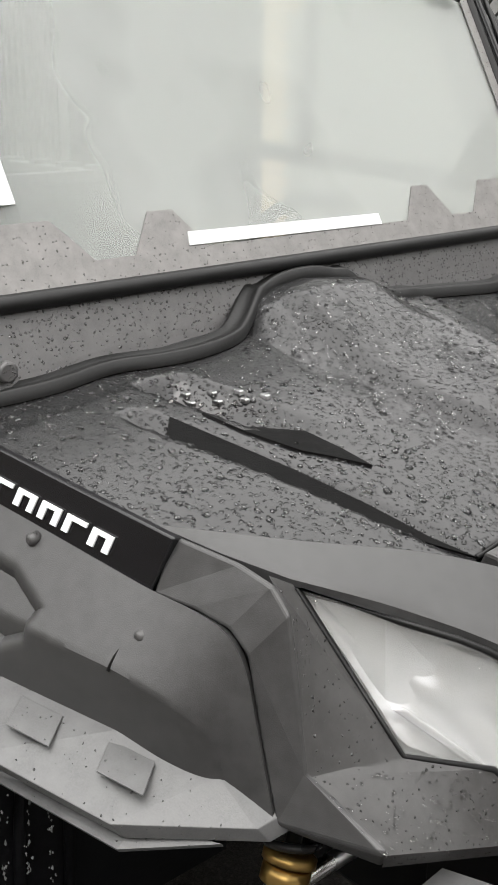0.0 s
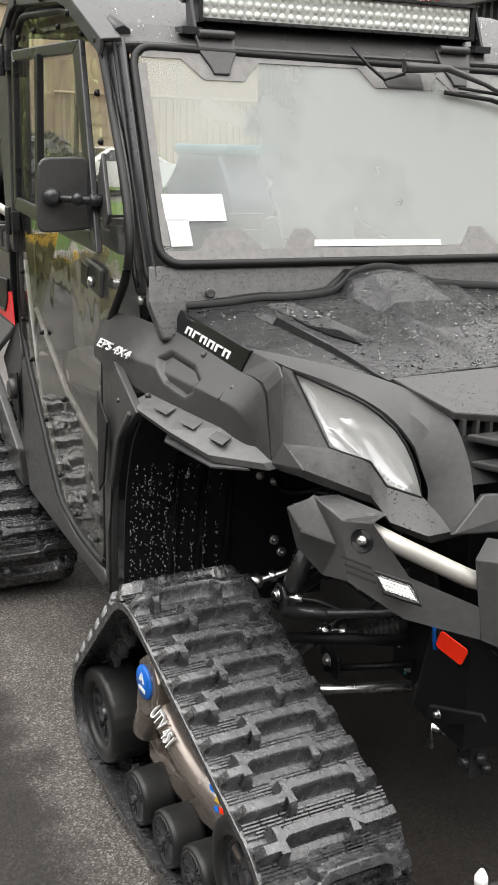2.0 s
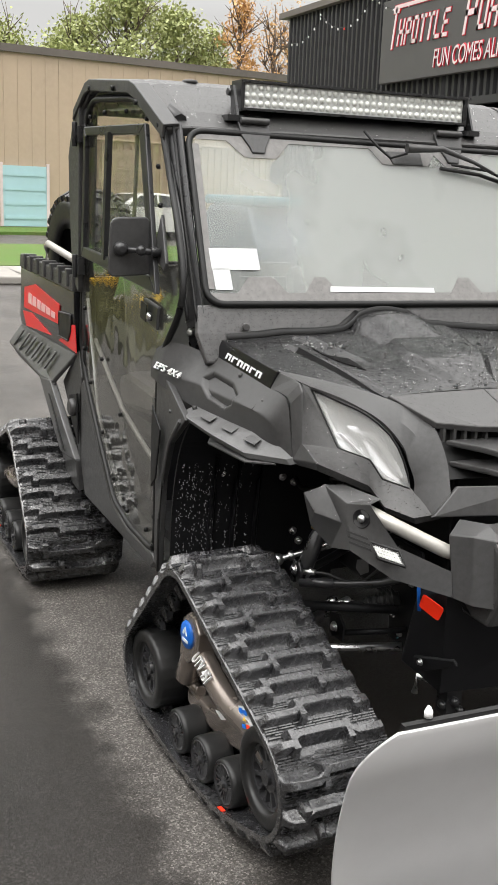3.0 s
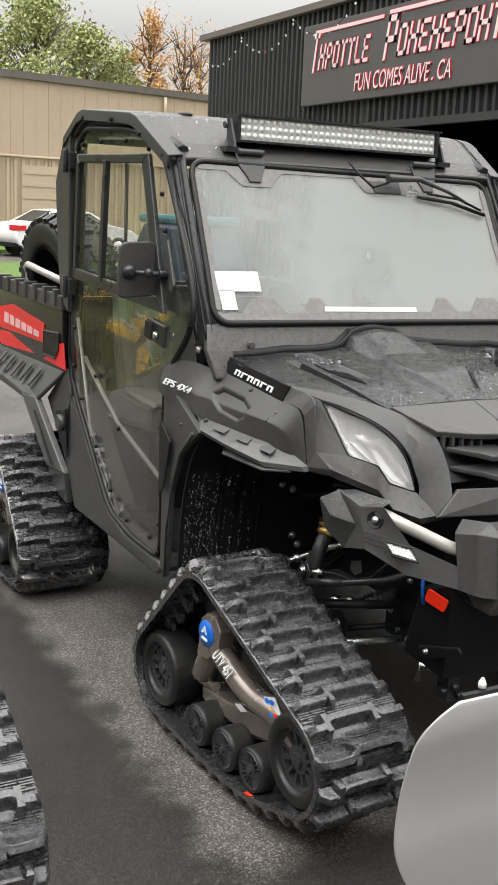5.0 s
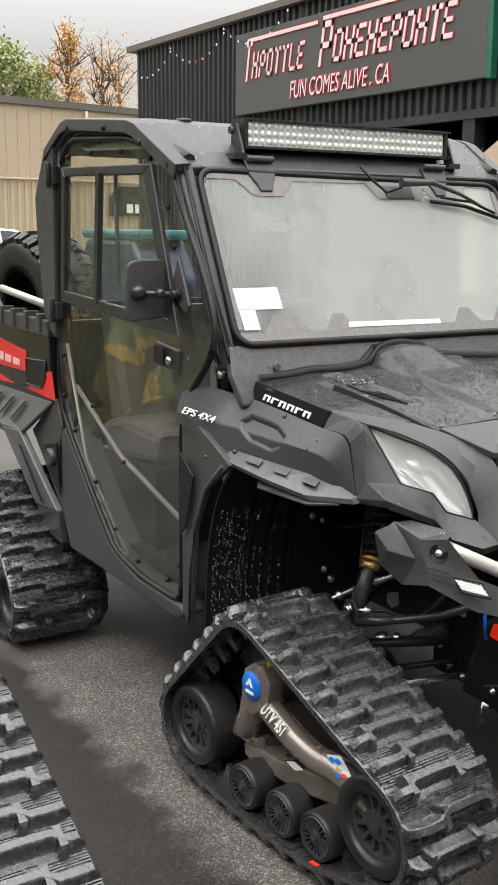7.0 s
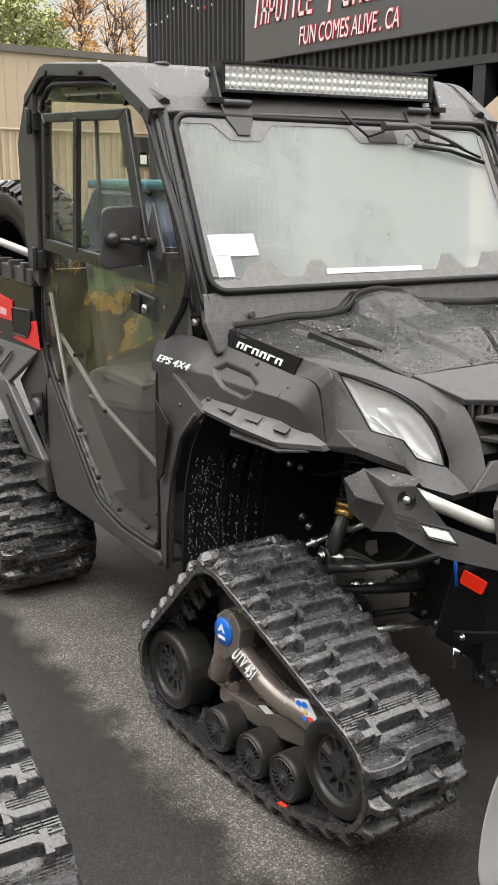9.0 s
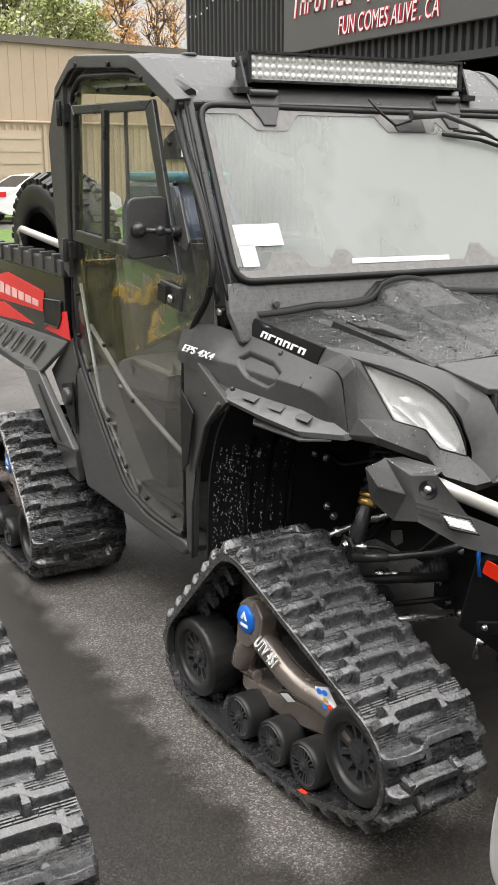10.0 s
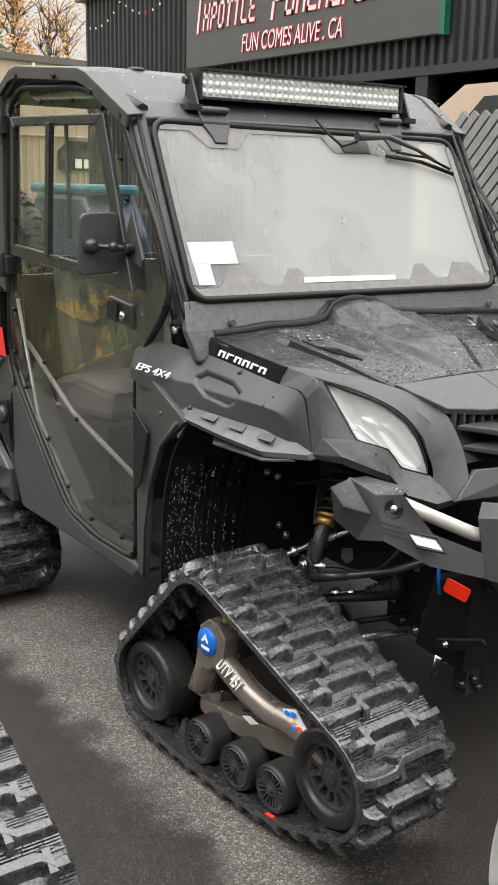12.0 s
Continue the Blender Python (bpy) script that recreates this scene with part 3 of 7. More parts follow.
def corrugated(x0, x1, z0, z1, y, pitch=0.15, deep=0.045):
    bm = bmesh.new()
    n = int((x1 - x0) / pitch)
    prof = []
    for k in range(n):
        x = x0 + k * pitch
        prof += [(x, y), (x + pitch * 0.40, y), (x + pitch * 0.52, y - deep), (x + pitch * 0.88, y - deep)]
    prof.append((x1, y))
    lo, hi = [bm.verts.new((a, b, z0)) for a, b in prof], [bm.verts.new((a, b, z1)) for a, b in prof]
    for k in range(len(prof) - 1):
        bm.faces.new((lo[k], lo[k + 1], hi[k + 1], hi[k]))
    return bm


shop_part("cladding", corrugated(-15.87, -10.6, 0.0, 4.7, 6.7), BLACKCLAD, "black corrugated cladding")
shop_part("cladding", corrugated(-10.6, 4.0, 2.98, 4.7, 6.7), BLACKCLAD, "black corrugated cladding over the opening")
shop_part("cladding", corrugated(0.5, 4.0, 0.0, 2.98, 6.7), BLACKCLAD, "black corrugated cladding")
bm = bmesh.new()
box(bm, (-15.85, 6.72, 0), (-10.6, 6.95, 4.7))
box(bm, (-10.6, 6.72, 3.0), (4.0, 6.95, 4.7))
box(bm, (-15.85, 6.95, 0), (-15.65, 16.0, 4.7))
box(bm, (-15.85, 15.8, 0), (4.0, 16.0, 4.7))
box(bm, (3.8, 6.95, 0), (4.0, 16.0, 4.7))
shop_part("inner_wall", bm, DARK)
bm = bmesh.new()
box(bm, (-16.02, 6.55, 4.70), (4.2, 16.2, 4.80))
shop_part("roof", bm, CAPDARK, "dark flat roof edge")
bm = bmesh.new()
box(bm, (-10.6, 6.60, 2.88), (0.5, 6.72, 2.98))
shop_part("lintel", bm, BLACKCLAD)
for x in (-10.6, -7.15, -2.6):
    bm = bmesh.new()
    box(bm, (x - 0.10, 6.62, 0), (x + 0.10, 6.80, 2.88))
    shop_part("door_post", bm, BLACKCLAD)
# beige boards and a leaning ribbed sheet inside the opening
bm = bmesh.new()
slab(bm, [(-7.0, 6.45, 0.0), (-7.0, 6.45, 2.3), (-6.3, 6.45, 2.72), (-2.7, 6.45, 2.72), (-2.7, 6.45, 0.0)], 0.04)
shop_part("board_panel", bm, TANWALL, "beige board panel in the opening")
leaning = thing("ribbed_sheet", "dark grey ribbed metal sheet leaning in the opening", "metal sheet", (-4.8, 6.2, 0))
bm = bmesh.new()
slab(bm, [(-6.55 + 4.8, 0.18, 0.0), (-6.55 + 4.8, 0.18, 2.05), (-5.95 + 4.8, 0.18, 2.58), (2.0, 0.18, 2.58), (2.0, 0.18, 0.0)], 0.03)
part("backing", bm, BLACKCLAD, leaning)
for k in range(34):
    x = -3.6 + 0.155 * k
    a, b = Vector((x, 0.11, 0.02)), Vector((x + 2.15, 0.11, 2.4))
    lo_t = max(0.0, (-1.72 - a.x) / 2.15)
    hi_t = min(1.0, (1.95 - a.x) / 2.15)
    if hi_t - lo_t < 0.05:
        continue
    pa, pb = a.lerp(b, lo_t), a.lerp(b, hi_t)
    if pb.z > 2.0 + 0.9 * (pb.x + 1.75):
        pb = a.lerp(b, max(lo_t + 0.02, hi_t - 0.25))
    d = Vector((0.034, 0, -0.03))
    bm = bmesh.new()
    slab(bm, [pa - d, pa + d, pb + d, pb - d], 0.05)
    part("rib", bm, CABGREY, leaning)

# sign board over the opening
sign = thing("shop_sign_board", "charcoal shop sign board with pale red-edged lettering", "sign", (-9.50, 6.6, 3.3))
bm = bmesh.new()
box(bm, (-2.70, -0.06, 0.0), (2.66, 0.03, 1.17))
bevelled(part("board", bm, SIGNMAT, sign, "charcoal sign board"), 0.01)
bm = bmesh.new()
box(bm, (2.66, -0.062, -0.01), (2.74, 0.03, 1.18))
part("edge_trim", bm, GREENTRIM, sign, "green sign edge trim")


def glyph(x, z, w, h, kind, lean=0.18):
    """A slanted plain letter-like shape: a red outline plate with a pale shape before it."""
    t = w * 0.21
    def strokes(g):
        bars = {"n": [(0, 0, t, h), (w - t, 0, w, h), (0, h * 0.45, w, h * 0.60)], "o": [(0, 0, t, h), (w - t, 0, w, h), (0, 0, w, h * 0.14), (0, h * 0.86, w, h)],
                "e": [(0, 0, t, h), (0, 0, w, h * 0.14), (0, h * 0.86, w, h), (0, h * 0.45, w * 0.8, h * 0.58)], "i": [(w * 0.36, 0, w * 0.64, h), (0, h * 0.86, w, h)],
                "l": [(0, 0, t, h), (0, 0, w, h * 0.14)], "p": [(0, 0, t, h), (w - t, h * 0.4, w, h), (0, h * 0.86, w, h), (0, h * 0.4, w, h * 0.53)]}[kind]
        bm = bmesh.new()
        for a, b, c, d in bars:
            a, b, c, d = a - g, b - g, c + g, d + g
            y0 = -0.072 - (0.006 if g == 0 else 0)
            prism(bm, [(x + a + lean * b, z + b), (x + c + lean * b, z + b), (x + c + lean * d, z + d), (x + a + lean * d, z + d)], "y", y0, -0.06)
        return bm
    part("letter_outline", strokes(0.009), SIGNRED, sign)
    part("letter_shape", strokes(0.0), SIGNWHITE, sign)


x = -2.44
glyph(x, 0.47, 0.16, 0.57, "i")
for k, kind in enumerate("npoiile"):
    glyph(x + 0.22 + 0.195 * k, 0.50, 0.150, 0.36, kind)
x = -0.52
glyph(x, 0.47, 0.24, 0.57, "p")
for k, kind in enumerate("oneneponie"):
    glyph(x + 0.31 + 0.236 * k, 0.50, 0.19, 0.40, kind)
for a, b, z in ((-2.42, -0.55, 1.02), (-0.52, 2.45, 1.06)):
    for g, m, y in ((0.009, SIGNRED, -0.070), (0.0, SIGNWHITE, -0.076)):
        bm = bmesh.new()
        prism(bm, [(a + 0.1 - g, z - g), (b + g, z + 0.01 - g), (b + g, z + 0.055 + g), (a + 0.1 - g, z + 0.05 + g)], "y", y, -0.06)
        part("letter_line", bm, m, sign)
for grow, m, y in ((0.012, SIGNRED, -0.064), (0.0, SIGNWHITE, -0.082)):
    ob = letters("slogan", "FUN COMES ALIVE . CA", 0.34, Matrix.Translation((-1.20, y, 0.12)) @ Euler((radians(90), 0, 0)).to_matrix().to_4x4(), m, sign, "pale slogan lettering" if not grow else "red lettering outline", 0.002, 0.18, 1.0, 0.62)
    if grow:
        mod = ob.modifiers.new("grow", "SOLIDIFY")
        mod.thickness, mod.offset = 0.024, 0.0

# string lights under the eave
lights = thing("string_lights", "string of small white bulbs under the shop eave", "string lights", (-14, 6.6, 4.5))
cord = []
for s in range(3):
    x0, x1 = -2.05 + 1.75 * s, -0.30 + 1.75 * s
    for k in range(9):
        t = k / 8
        cord.append((x0 + (x1 - x0) * t, -0.06, 0.02 + 0.06 * s - 0.32 * 4 * t * (1 - t)))
part("cord", piped(cord, 0.006, 5), SEAL, lights)
for k, p in enumerate(cord):
    part("bulb", lathe(bmesh.new(), [(0.007, 0.0), (0.014, -0.016), (0.012, -0.030), (0.004, -0.038)], p, "z", 8), REDFLAG if k % 9 == 4 and k > 12 else BULB, lights)


# trees
def tree(at, height, crown_r, crown_z, leaf, count, seed, label, bare=0.0, leaf_size=0.14):
    rnd = random.Random(seed)
    t = thing("tree", label, "tree", at, group="trees")
    bm = bmesh.new()
    trunk_top = height * 0.55
    tube(bm, [(0, 0, 0), (0.1, 0.05, trunk_top * 0.5), (0.0, 0.1, trunk_top), (0.1, 0.0, height * 0.8), (0.05, 0, height * 0.98)], [0.28, 0.22, 0.15, 0.08, 0.02], 8)
    tips = []
    for k in range(26 if bare else 16):
        a, z0 = rnd.uniform(0, 6.28), rnd.uniform(0.3, 0.85) * height
        ln = crown_r * rnd.uniform(0.5, 1.0) * (0.45 if bare else 1.0)
        e = Vector((math.cos(a) * ln, math.sin(a) * ln, z0 + ln * rnd.uniform(0.4, 1.3)))
        s = Vector((0.03, 0.03, z0))
        m = s.lerp(e, 0.5) + Vector((0, 0, 0.15))
        tube(bm, [s, m, e], [0.07, 0.045, 0.012], 5)
        tips.append(e)
        for q in range(5 if bare else 2):
            e2 = m.lerp(e, rnd.random()) + Vector((rnd.uniform(-1, 1), rnd.uniform(-1, 1), rnd.uniform(0.3, 1.4)))
            tube(bm, [m, m.lerp(e2, 0.5) + Vector((0, 0, 0.08)), e2], [0.03, 0.02, 0.008], 4)
            tips.append(e2)
    part("trunk", bm, BARK, t)
    verts, faces = [], []
    centres = []
    for k in range(46):
        u = rnd.uniform(-1, 1)
        a = rnd.uniform(0, 6.28)
        rr = crown_r * (1 - 0.45 * max(0, u)) * math.sqrt(1 - u * u * 0.85) * rnd.uniform(0.45, 1.0)
        centres.append(Vector((rr * math.cos(a), rr * math.sin(a), crown_z + u * (height - crown_z) * rnd.uniform(0.75, 1.0))))
    for k in range(count):
        c = rnd.choice(tips if bare else centres)
        sp = 0.5 if bare else crown_r * 0.22
        p = c + Vector((rnd.gauss(0, sp), rnd.gauss(0, sp), rnd.gauss(0, sp * 0.8)))
        u = Vector((rnd.uniform(-1, 1), rnd.uniform(-1, 1), rnd.uniform(-1, 1))).normalized()
        w = u.cross(Vector((rnd.uniform(-1, 1), rnd.uniform(-1, 1), rnd.uniform(-1, 1)))).normalized()
        s = leaf_size * rnd.uniform(0.5, 1.1)
        i = len(verts)
        verts += [p - u * s, p + w * s * 0.5, p + u * s, p - w * s * 0.5]
        faces.append((i, i + 1, i + 2, i + 3))
    me = bpy.data.meshes.new("crown")
    me.from_pydata(verts, [], faces)
    me.materials.append(leaf)
    crown = new("crown", me)
    crown.parent = t
    tagged(crown, kind="stuff")
    return t


tree((-50, 13.6, 0), 11.6, 2.3, 8.2, LEAFG, 10000, 1, "tall green leafy tree behind the tan building")
tree((-50, 11.2, 0), 9.6, 1.8, 7.0, LEAFG, 6500, 2, "green leafy tree behind the tan building")
tree((-51, 16.6, 0), 10.6, 1.9, 7.6, LEAFG, 7600, 3, "green leafy tree behind the tan building")
tree((-52, 18.9, 0), 10.2, 1.6, 7.0, LEAFG, 5600, 4, "narrow green tree behind the tan building")
tree((-50, 19.6, 0), 11.7, 1.0, 8.4, LEAFO, 2600, 5, "slim tree with orange autumn leaves", 0.0, 0.11)
tree((-50, 21.6, 0), 11.2, 2.2, 7.6, LEAFO, 2200, 6, "nearly bare tree with few orange leaves", 1.0, 0.09)
tree((-53, 24.0, 0), 11.0, 2.2, 7.6, LEAFO, 2200, 7, "nearly bare tree with few orange leaves", 1.0, 0.09)
tree((-54, 8.0, 0), 9.6, 2.2, 7.0, LEAFG, 4600, 8, "green leafy tree behind the tan building")
for k, (x, y) in enumerate(((-30, -9), (-28, -15), (-33, -21), (-26, -26), (-22, -33), (-34, -3))):
    tree((x, y, 0), 9.0 + (k % 3), 3.2, 5.0, LEAFG, 1500, 20 + k, "green leafy tree on the lawn", 0.0, 0.5)


# parked white saloon car
def saloon(at, turn):
    car = thing("parked_car", "white saloon car parked beyond the lawn", "car", at)
    car.rotation_euler = (0, 0, radians(turn))
    prof = [(-2.30, 0.40), (-2.34, 0.62), (-2.28, 0.92), (-2.10, 1.00), (-1.55, 1.05), (-0.85, 1.42), (-0.2, 1.47), (0.45, 1.42), (1.15, 1.02), (1.95, 0.88), (2.25, 0.72), (2.30, 0.42), (2.0, 0.28), (-2.0, 0.28)]
    bm = bmesh.new()
    rings = []
    for y, k in ((-0.90, 0.0), (-0.86, 1.0), (-0.70, 1.0), (0.70, 1.0), (0.86, 1.0), (0.90, 0.0)):
        ring = []
        for x, z in prof:
            tuck = max(0.0, (z - 1.0)) * 0.55 if abs(y) > 0.6 else 0.0
            ring.append(bm.verts.new((x * (0.985 if k == 0 else 1.0), y * (1 - tuck * 0.9), 0.3 + (z - 0.3) * (0.97 if k == 0 else 1.0))))
        rings.append(ring)
    for a, b in zip(rings, rings[1:]):
        for i in range(len(prof)):
            f = bm.faces.new((a[i], a[(i + 1) % len(prof)], b[(i + 1) % len(prof)], b[i]))
            f.smooth = True
    bm.faces.new(rings[0])
    bm.faces.new(rings[-1][::-1])
    part("body", bm, CARWHITE, car, "white painted body")
    for s in (-1, 1):
        for poly in ([(-1.40, 1.05), (-0.86, 1.36), (-0.25, 1.40), (-0.28, 1.04)], [(-0.20, 1.04), (-0.17, 1.40), (0.40, 1.36), (0.95, 1.03)]):
            bm = bmesh.new()
            slab(bm, [(x, s * (0.905 - max(0, z - 1.0) * 0.42), z) for x, z in poly], 0.01)
            part("side_window", bm, CARGLASS, car)
        for x in (-1.42, 1.42):
            bm = lathe(bmesh.new(), [(0.20, s * 0.90), (0.31, s * 0.915), (0.325, s * 0.89), (0.325, s * 0.70)], (x, 0, 0.325), "y", 24)
            w = part("wheel", bm, TYRE, car)
            part("rim", lathe(bmesh.new(), [(0.05, s * 0.93), (0.20, s * 0.918), (0.21, s * 0.90)], (x, 0, 0.325), "y", 10), STEEL, w)
        bm = bmesh.new()
        box(bm, (-2.33, min(s * 0.45, s * 0.915), 0.80), (-2.02, max(s * 0.45, s * 0.915), 0.95))
        part("tail_lamp", bm, RED, car, "red tail lamp")
    bm = bmesh.new()
    slab(bm, [(-1.50, -0.62, 1.085), (-1.50, 0.62, 1.085), (-0.90, 0.52, 1.405), (-0.90, -0.52, 1.405)], 0.01)
    part("rear_window", bm, CARGLASS, car)
    bm = bmesh.new()
    box(bm, (-2.37, -0.80, 0.30), (-2.25, 0.80, 0.42))
    part("rear_bumper_trim", bm, DARK, car)
    return car


saloon((-30.4, 8.75, 0.0), 105)

# covered machine behind the vehicle, sized to fit the camera's view through the window
cart = thing("covered_machine", "dark blue machine with a teal cover behind the vehicle", "machine", (-8.2, 2.9, 0))
bm = bmesh.new()
prism(bm, [(-0.8, 0.35), (-0.8, 1.2), (-0.5, 1.5), (0.6, 1.5), (0.9, 1.1), (0.95, 0.35)], "y", -0.42, 0.22)
bevelled(part("body", bm, NAVY, cart, "dark blue body"), 0.05)
bm = bmesh.new()
box(bm, (-0.7, -0.40, 1.50), (0.75, 0.18, 1.60))
bevelled(part("cover", bm, TEAL, cart, "teal cover"), 0.04)
for x in (-0.55, 0.6):
    for y in (-0.62, 0.22):
        part("wheel", lathe(bmesh.new(), [(0.12, 0.0), (0.30, 0.0), (0.33, 0.03), (0.33, 0.2), (0.12, 0.22)], (x, y, 0.33), "y", 20), TYRE, cart)

# weedy verge and shrubs beside the drive, mirrored in the door sheet
verge = setting("verge", prism(bmesh.new(), [(-14.6, -3.4), (-9.5, -3.1), (-5.6, -2.7), (-5.0, -4.2), (-7.2, -8.0), (-14.6, -8.4)], "z", 0.0, 0.07), VERGE, "rough weedy verge beside the drive", "verge")
rnd = random.Random(77)
verts, faces = [], []
for k in range(5200):
    u, v = rnd.random(), rnd.random()
    p = Vector((-14.4 + 9.0 * u, -3.5 - 0.25 * (1 - u) - 4.2 * v * (0.35 + 0.65 * (1 - u)), 0.06))
    h, a = rnd.uniform(0.10, 0.42), rnd.uniform(0, 6.28)
    d, bend = Vector((math.cos(a), math.sin(a), 0)), rnd.uniform(0.05, 0.25)
    side = Vector((-d.y, d.x, 0)) * rnd.uniform(0.008, 0.020)
    i = len(verts)
    verts += [p - side, p + side, p + d * bend * 0.35 + side * 0.7 + Vector((0, 0, h * 0.7)), p + d * bend * 0.35 - side * 0.7 + Vector((0, 0, h * 0.7)), p + d * bend + Vector((0, 0, h))]
    faces += [(i, i + 1, i + 2, i + 3), (i + 3, i + 2, i + 4)]
me = bpy.data.meshes.new("weeds")
me.from_pydata(verts, [], faces)
me.materials.append(WEED)
tagged(new("weeds", me), "tall dry grass and weeds on the verge", "grass", kind="stuff")
# made-up yellow clumps, placed where their mirror image shows in the door sheet
verts, faces = [], []
for k in range(1100):
    along = rnd.random()
    p = Vector((-10.2 - 0.3 * along + rnd.gauss(0, 0.14), -3.6 - 3.2 * along, 0.42 + abs(rnd.gauss(0.0, 0.06)) + 0.03 * math.sin(along * 23)))
    u = Vector((rnd.uniform(-1, 1), rnd.uniform(-1, 1), rnd.uniform(-0.5, 0.5))).normalized()
    w = u.cross(Vector((rnd.uniform(-1, 1), rnd.uniform(-1, 1), 0.7))).normalized()
    size = rnd.uniform(0.025, 0.05)
    i = len(verts)
    verts += [p - u * size, p + w * size * 0.7, p + u * size, p - w * size * 0.7]
    faces.append((i, i + 1, i + 2, i + 3))
me = bpy.data.meshes.new("yellow_mirror_band")
me.from_pydata(verts, [], faces)
me.materials.append(YELLOWBAND)
tagged(new("yellow_mirror_band", me), "band of bright yellow clumps added for its reflection in the door", "plants", kind="stuff")


def shrub(at, height, seed):
    rnd = random.Random(seed)
    t = thing("shrub", "leafy green shrub with thin stems on the verge", "shrub", at, group="shrubs")
    bm, tips = bmesh.new(), []
    for k in range(9):
        a, lean = rnd.uniform(0, 6.28), rnd.uniform(0.15, 0.55) * height
        tip = Vector((math.cos(a) * lean, math.sin(a) * lean, height * rnd.uniform(0.7, 1.0)))
        tube(bm, [(0, 0, 0), tip * 0.5 + Vector((0, 0, 0.1)), tip], [0.025, 0.015, 0.006], 5)
        tips += [tip, tip * 0.75, tip * 0.5]
    part("stems", bm, BARK, t)
    verts, faces = [], []
    for k in range(900):
        p = rnd.choice(tips) + Vector((rnd.gauss(0, 0.16), rnd.gauss(0, 0.16), rnd.gauss(0, 0.16))) * height
        u = Vector((rnd.uniform(-1, 1), rnd.uniform(-1, 1), rnd.uniform(-0.6, 0.6))).normalized()
        w = u.cross(Vector((rnd.uniform(-1, 1), rnd.uniform(-1, 1), rnd.uniform(-1, 1)))).normalized()
        s = rnd.uniform(0.03, 0.06)
        i = len(verts)
        verts += [p - u * s, p + w * s * 0.5, p + u * s, p - w * s * 0.5]
        faces.append((i, i + 1, i + 2, i + 3))
    me = bpy.data.meshes.new("leaves")
    me.from_pydata(verts, [], faces)
    me.materials.append(LEAFD)
    leaves = new("leaves", me)
    leaves.parent = t
    tagged(leaves, kind="stuff")


for k, (x, y, h) in enumerate(((-8.2, -5.2, 1.3), (-10.4, -5.6, 1.7), (-12.6, -6.4, 1.9), (-9.4, -6.9, 1.5), (-13.6, -5.0, 1.4))):
    shrub((x, y, 0.06), h, 50 + k)

# unseen wall added to cut low sky light and darken the door's reflection
setting("blocker_wall_south", prism(bmesh.new(), [(-7.0, -8.4), (14.0, -8.4), (14.0, -8.1), (-7.0, -8.1)], "z", 0.0, 5.2), BLOCKERWALL, "unseen plain brown wall added to cut sky light", "wall")


# second unseen wall, added so surfaces facing it reflect something dark
setting("blocker_wall_east", prism(bmesh.new(), [(13.7, -8.1), (14.0, -8.1), (14.0, 14.0), (13.7, 14.0)], "z", 0.0, 5.2), BLOCKERWALL, "unseen plain brown wall added to cut sky light", "wall")


# ---- rubber track unit ----
def hull(circles, extra):
    """The belt's line round the wheels: the convex hull of the circles, as evenly spaced points."""
    pts = []
    for cx, cz, r in circles:
        pts += [(cx + (r + extra) * math.cos(a), cz + (r + extra) * math.sin(a)) for a in [2 * math.pi * k / 72 for k in range(72)]]
    pts = sorted(set(pts))
    def chain(ps):
        out = []
        for p in ps:
            while len(out) > 1 and (out[-1][0] - out[-2][0]) * (p[1] - out[-2][1]) - (out[-1][1] - out[-2][1]) * (p[0] - out[-2][0]) <= 0:
                out.pop()
            out.append(p)
        return out[:-1]
    return chain(pts) + chain(pts[::-1])


def spaced(loop, count):
    n = len(loop)
    seg = [math.dist(loop[i], loop[(i + 1) % n]) for i in range(n)]
    total, out, i, run = sum(seg), [], 0, 0.0
    for k in range(count):
        want = total * k / count
        while run + seg[i] < want:
            run += seg[i]
            i += 1
        f = (want - run) / seg[i]
        a, b = loop[i], loop[(i + 1) % n]
        out.append((a[0] + (b[0] - a[0]) * f, a[1] + (b[1] - a[1]) * f))
    return out


def belt_mesh(circles, width, lugs, seed=3):
    """Rubber belt with staggered tread bars outside and drive lugs inside."""
    rnd = random.Random(seed)
    bm = bmesh.new()
    steps = lugs * 4
    outer, inner = spaced(hull(circles, 0.022), steps), hull(circles, 0.002)
    w = width / 2
    rings = []
    for i in range(steps):
        p = Vector((outer[i][0], 0, outer[i][1]))
        q = Vector((outer[(i + 1) % steps][0], 0, outer[(i + 1) % steps][1])) - Vector((outer[i - 1][0], 0, outer[i - 1][1]))
        q.normalize()
        nrm = Vector((q.z, 0, -q.x))
        rings.append((p, q, nrm))
    loops = []
    for p, q, nrm in rings:
        ring = []
        for y, d in ((-w, -0.004), (-w + 0.012, 0.0), (w - 0.012, 0.0), (w, -0.004), (w, -0.02), (-w, -0.02)):
            v = p + nrm * d
            ring.append(bm.verts.new((v.x, y, v.z)))
        loops.append(ring)
    for i in range(steps):
        a, b = loops[i], loops[(i + 1) % steps]
        for k in range(6):
            bm.faces.new((a[k], a[(k + 1) % 6], b[(k + 1) % 6], b[k]))

    return bm, rings


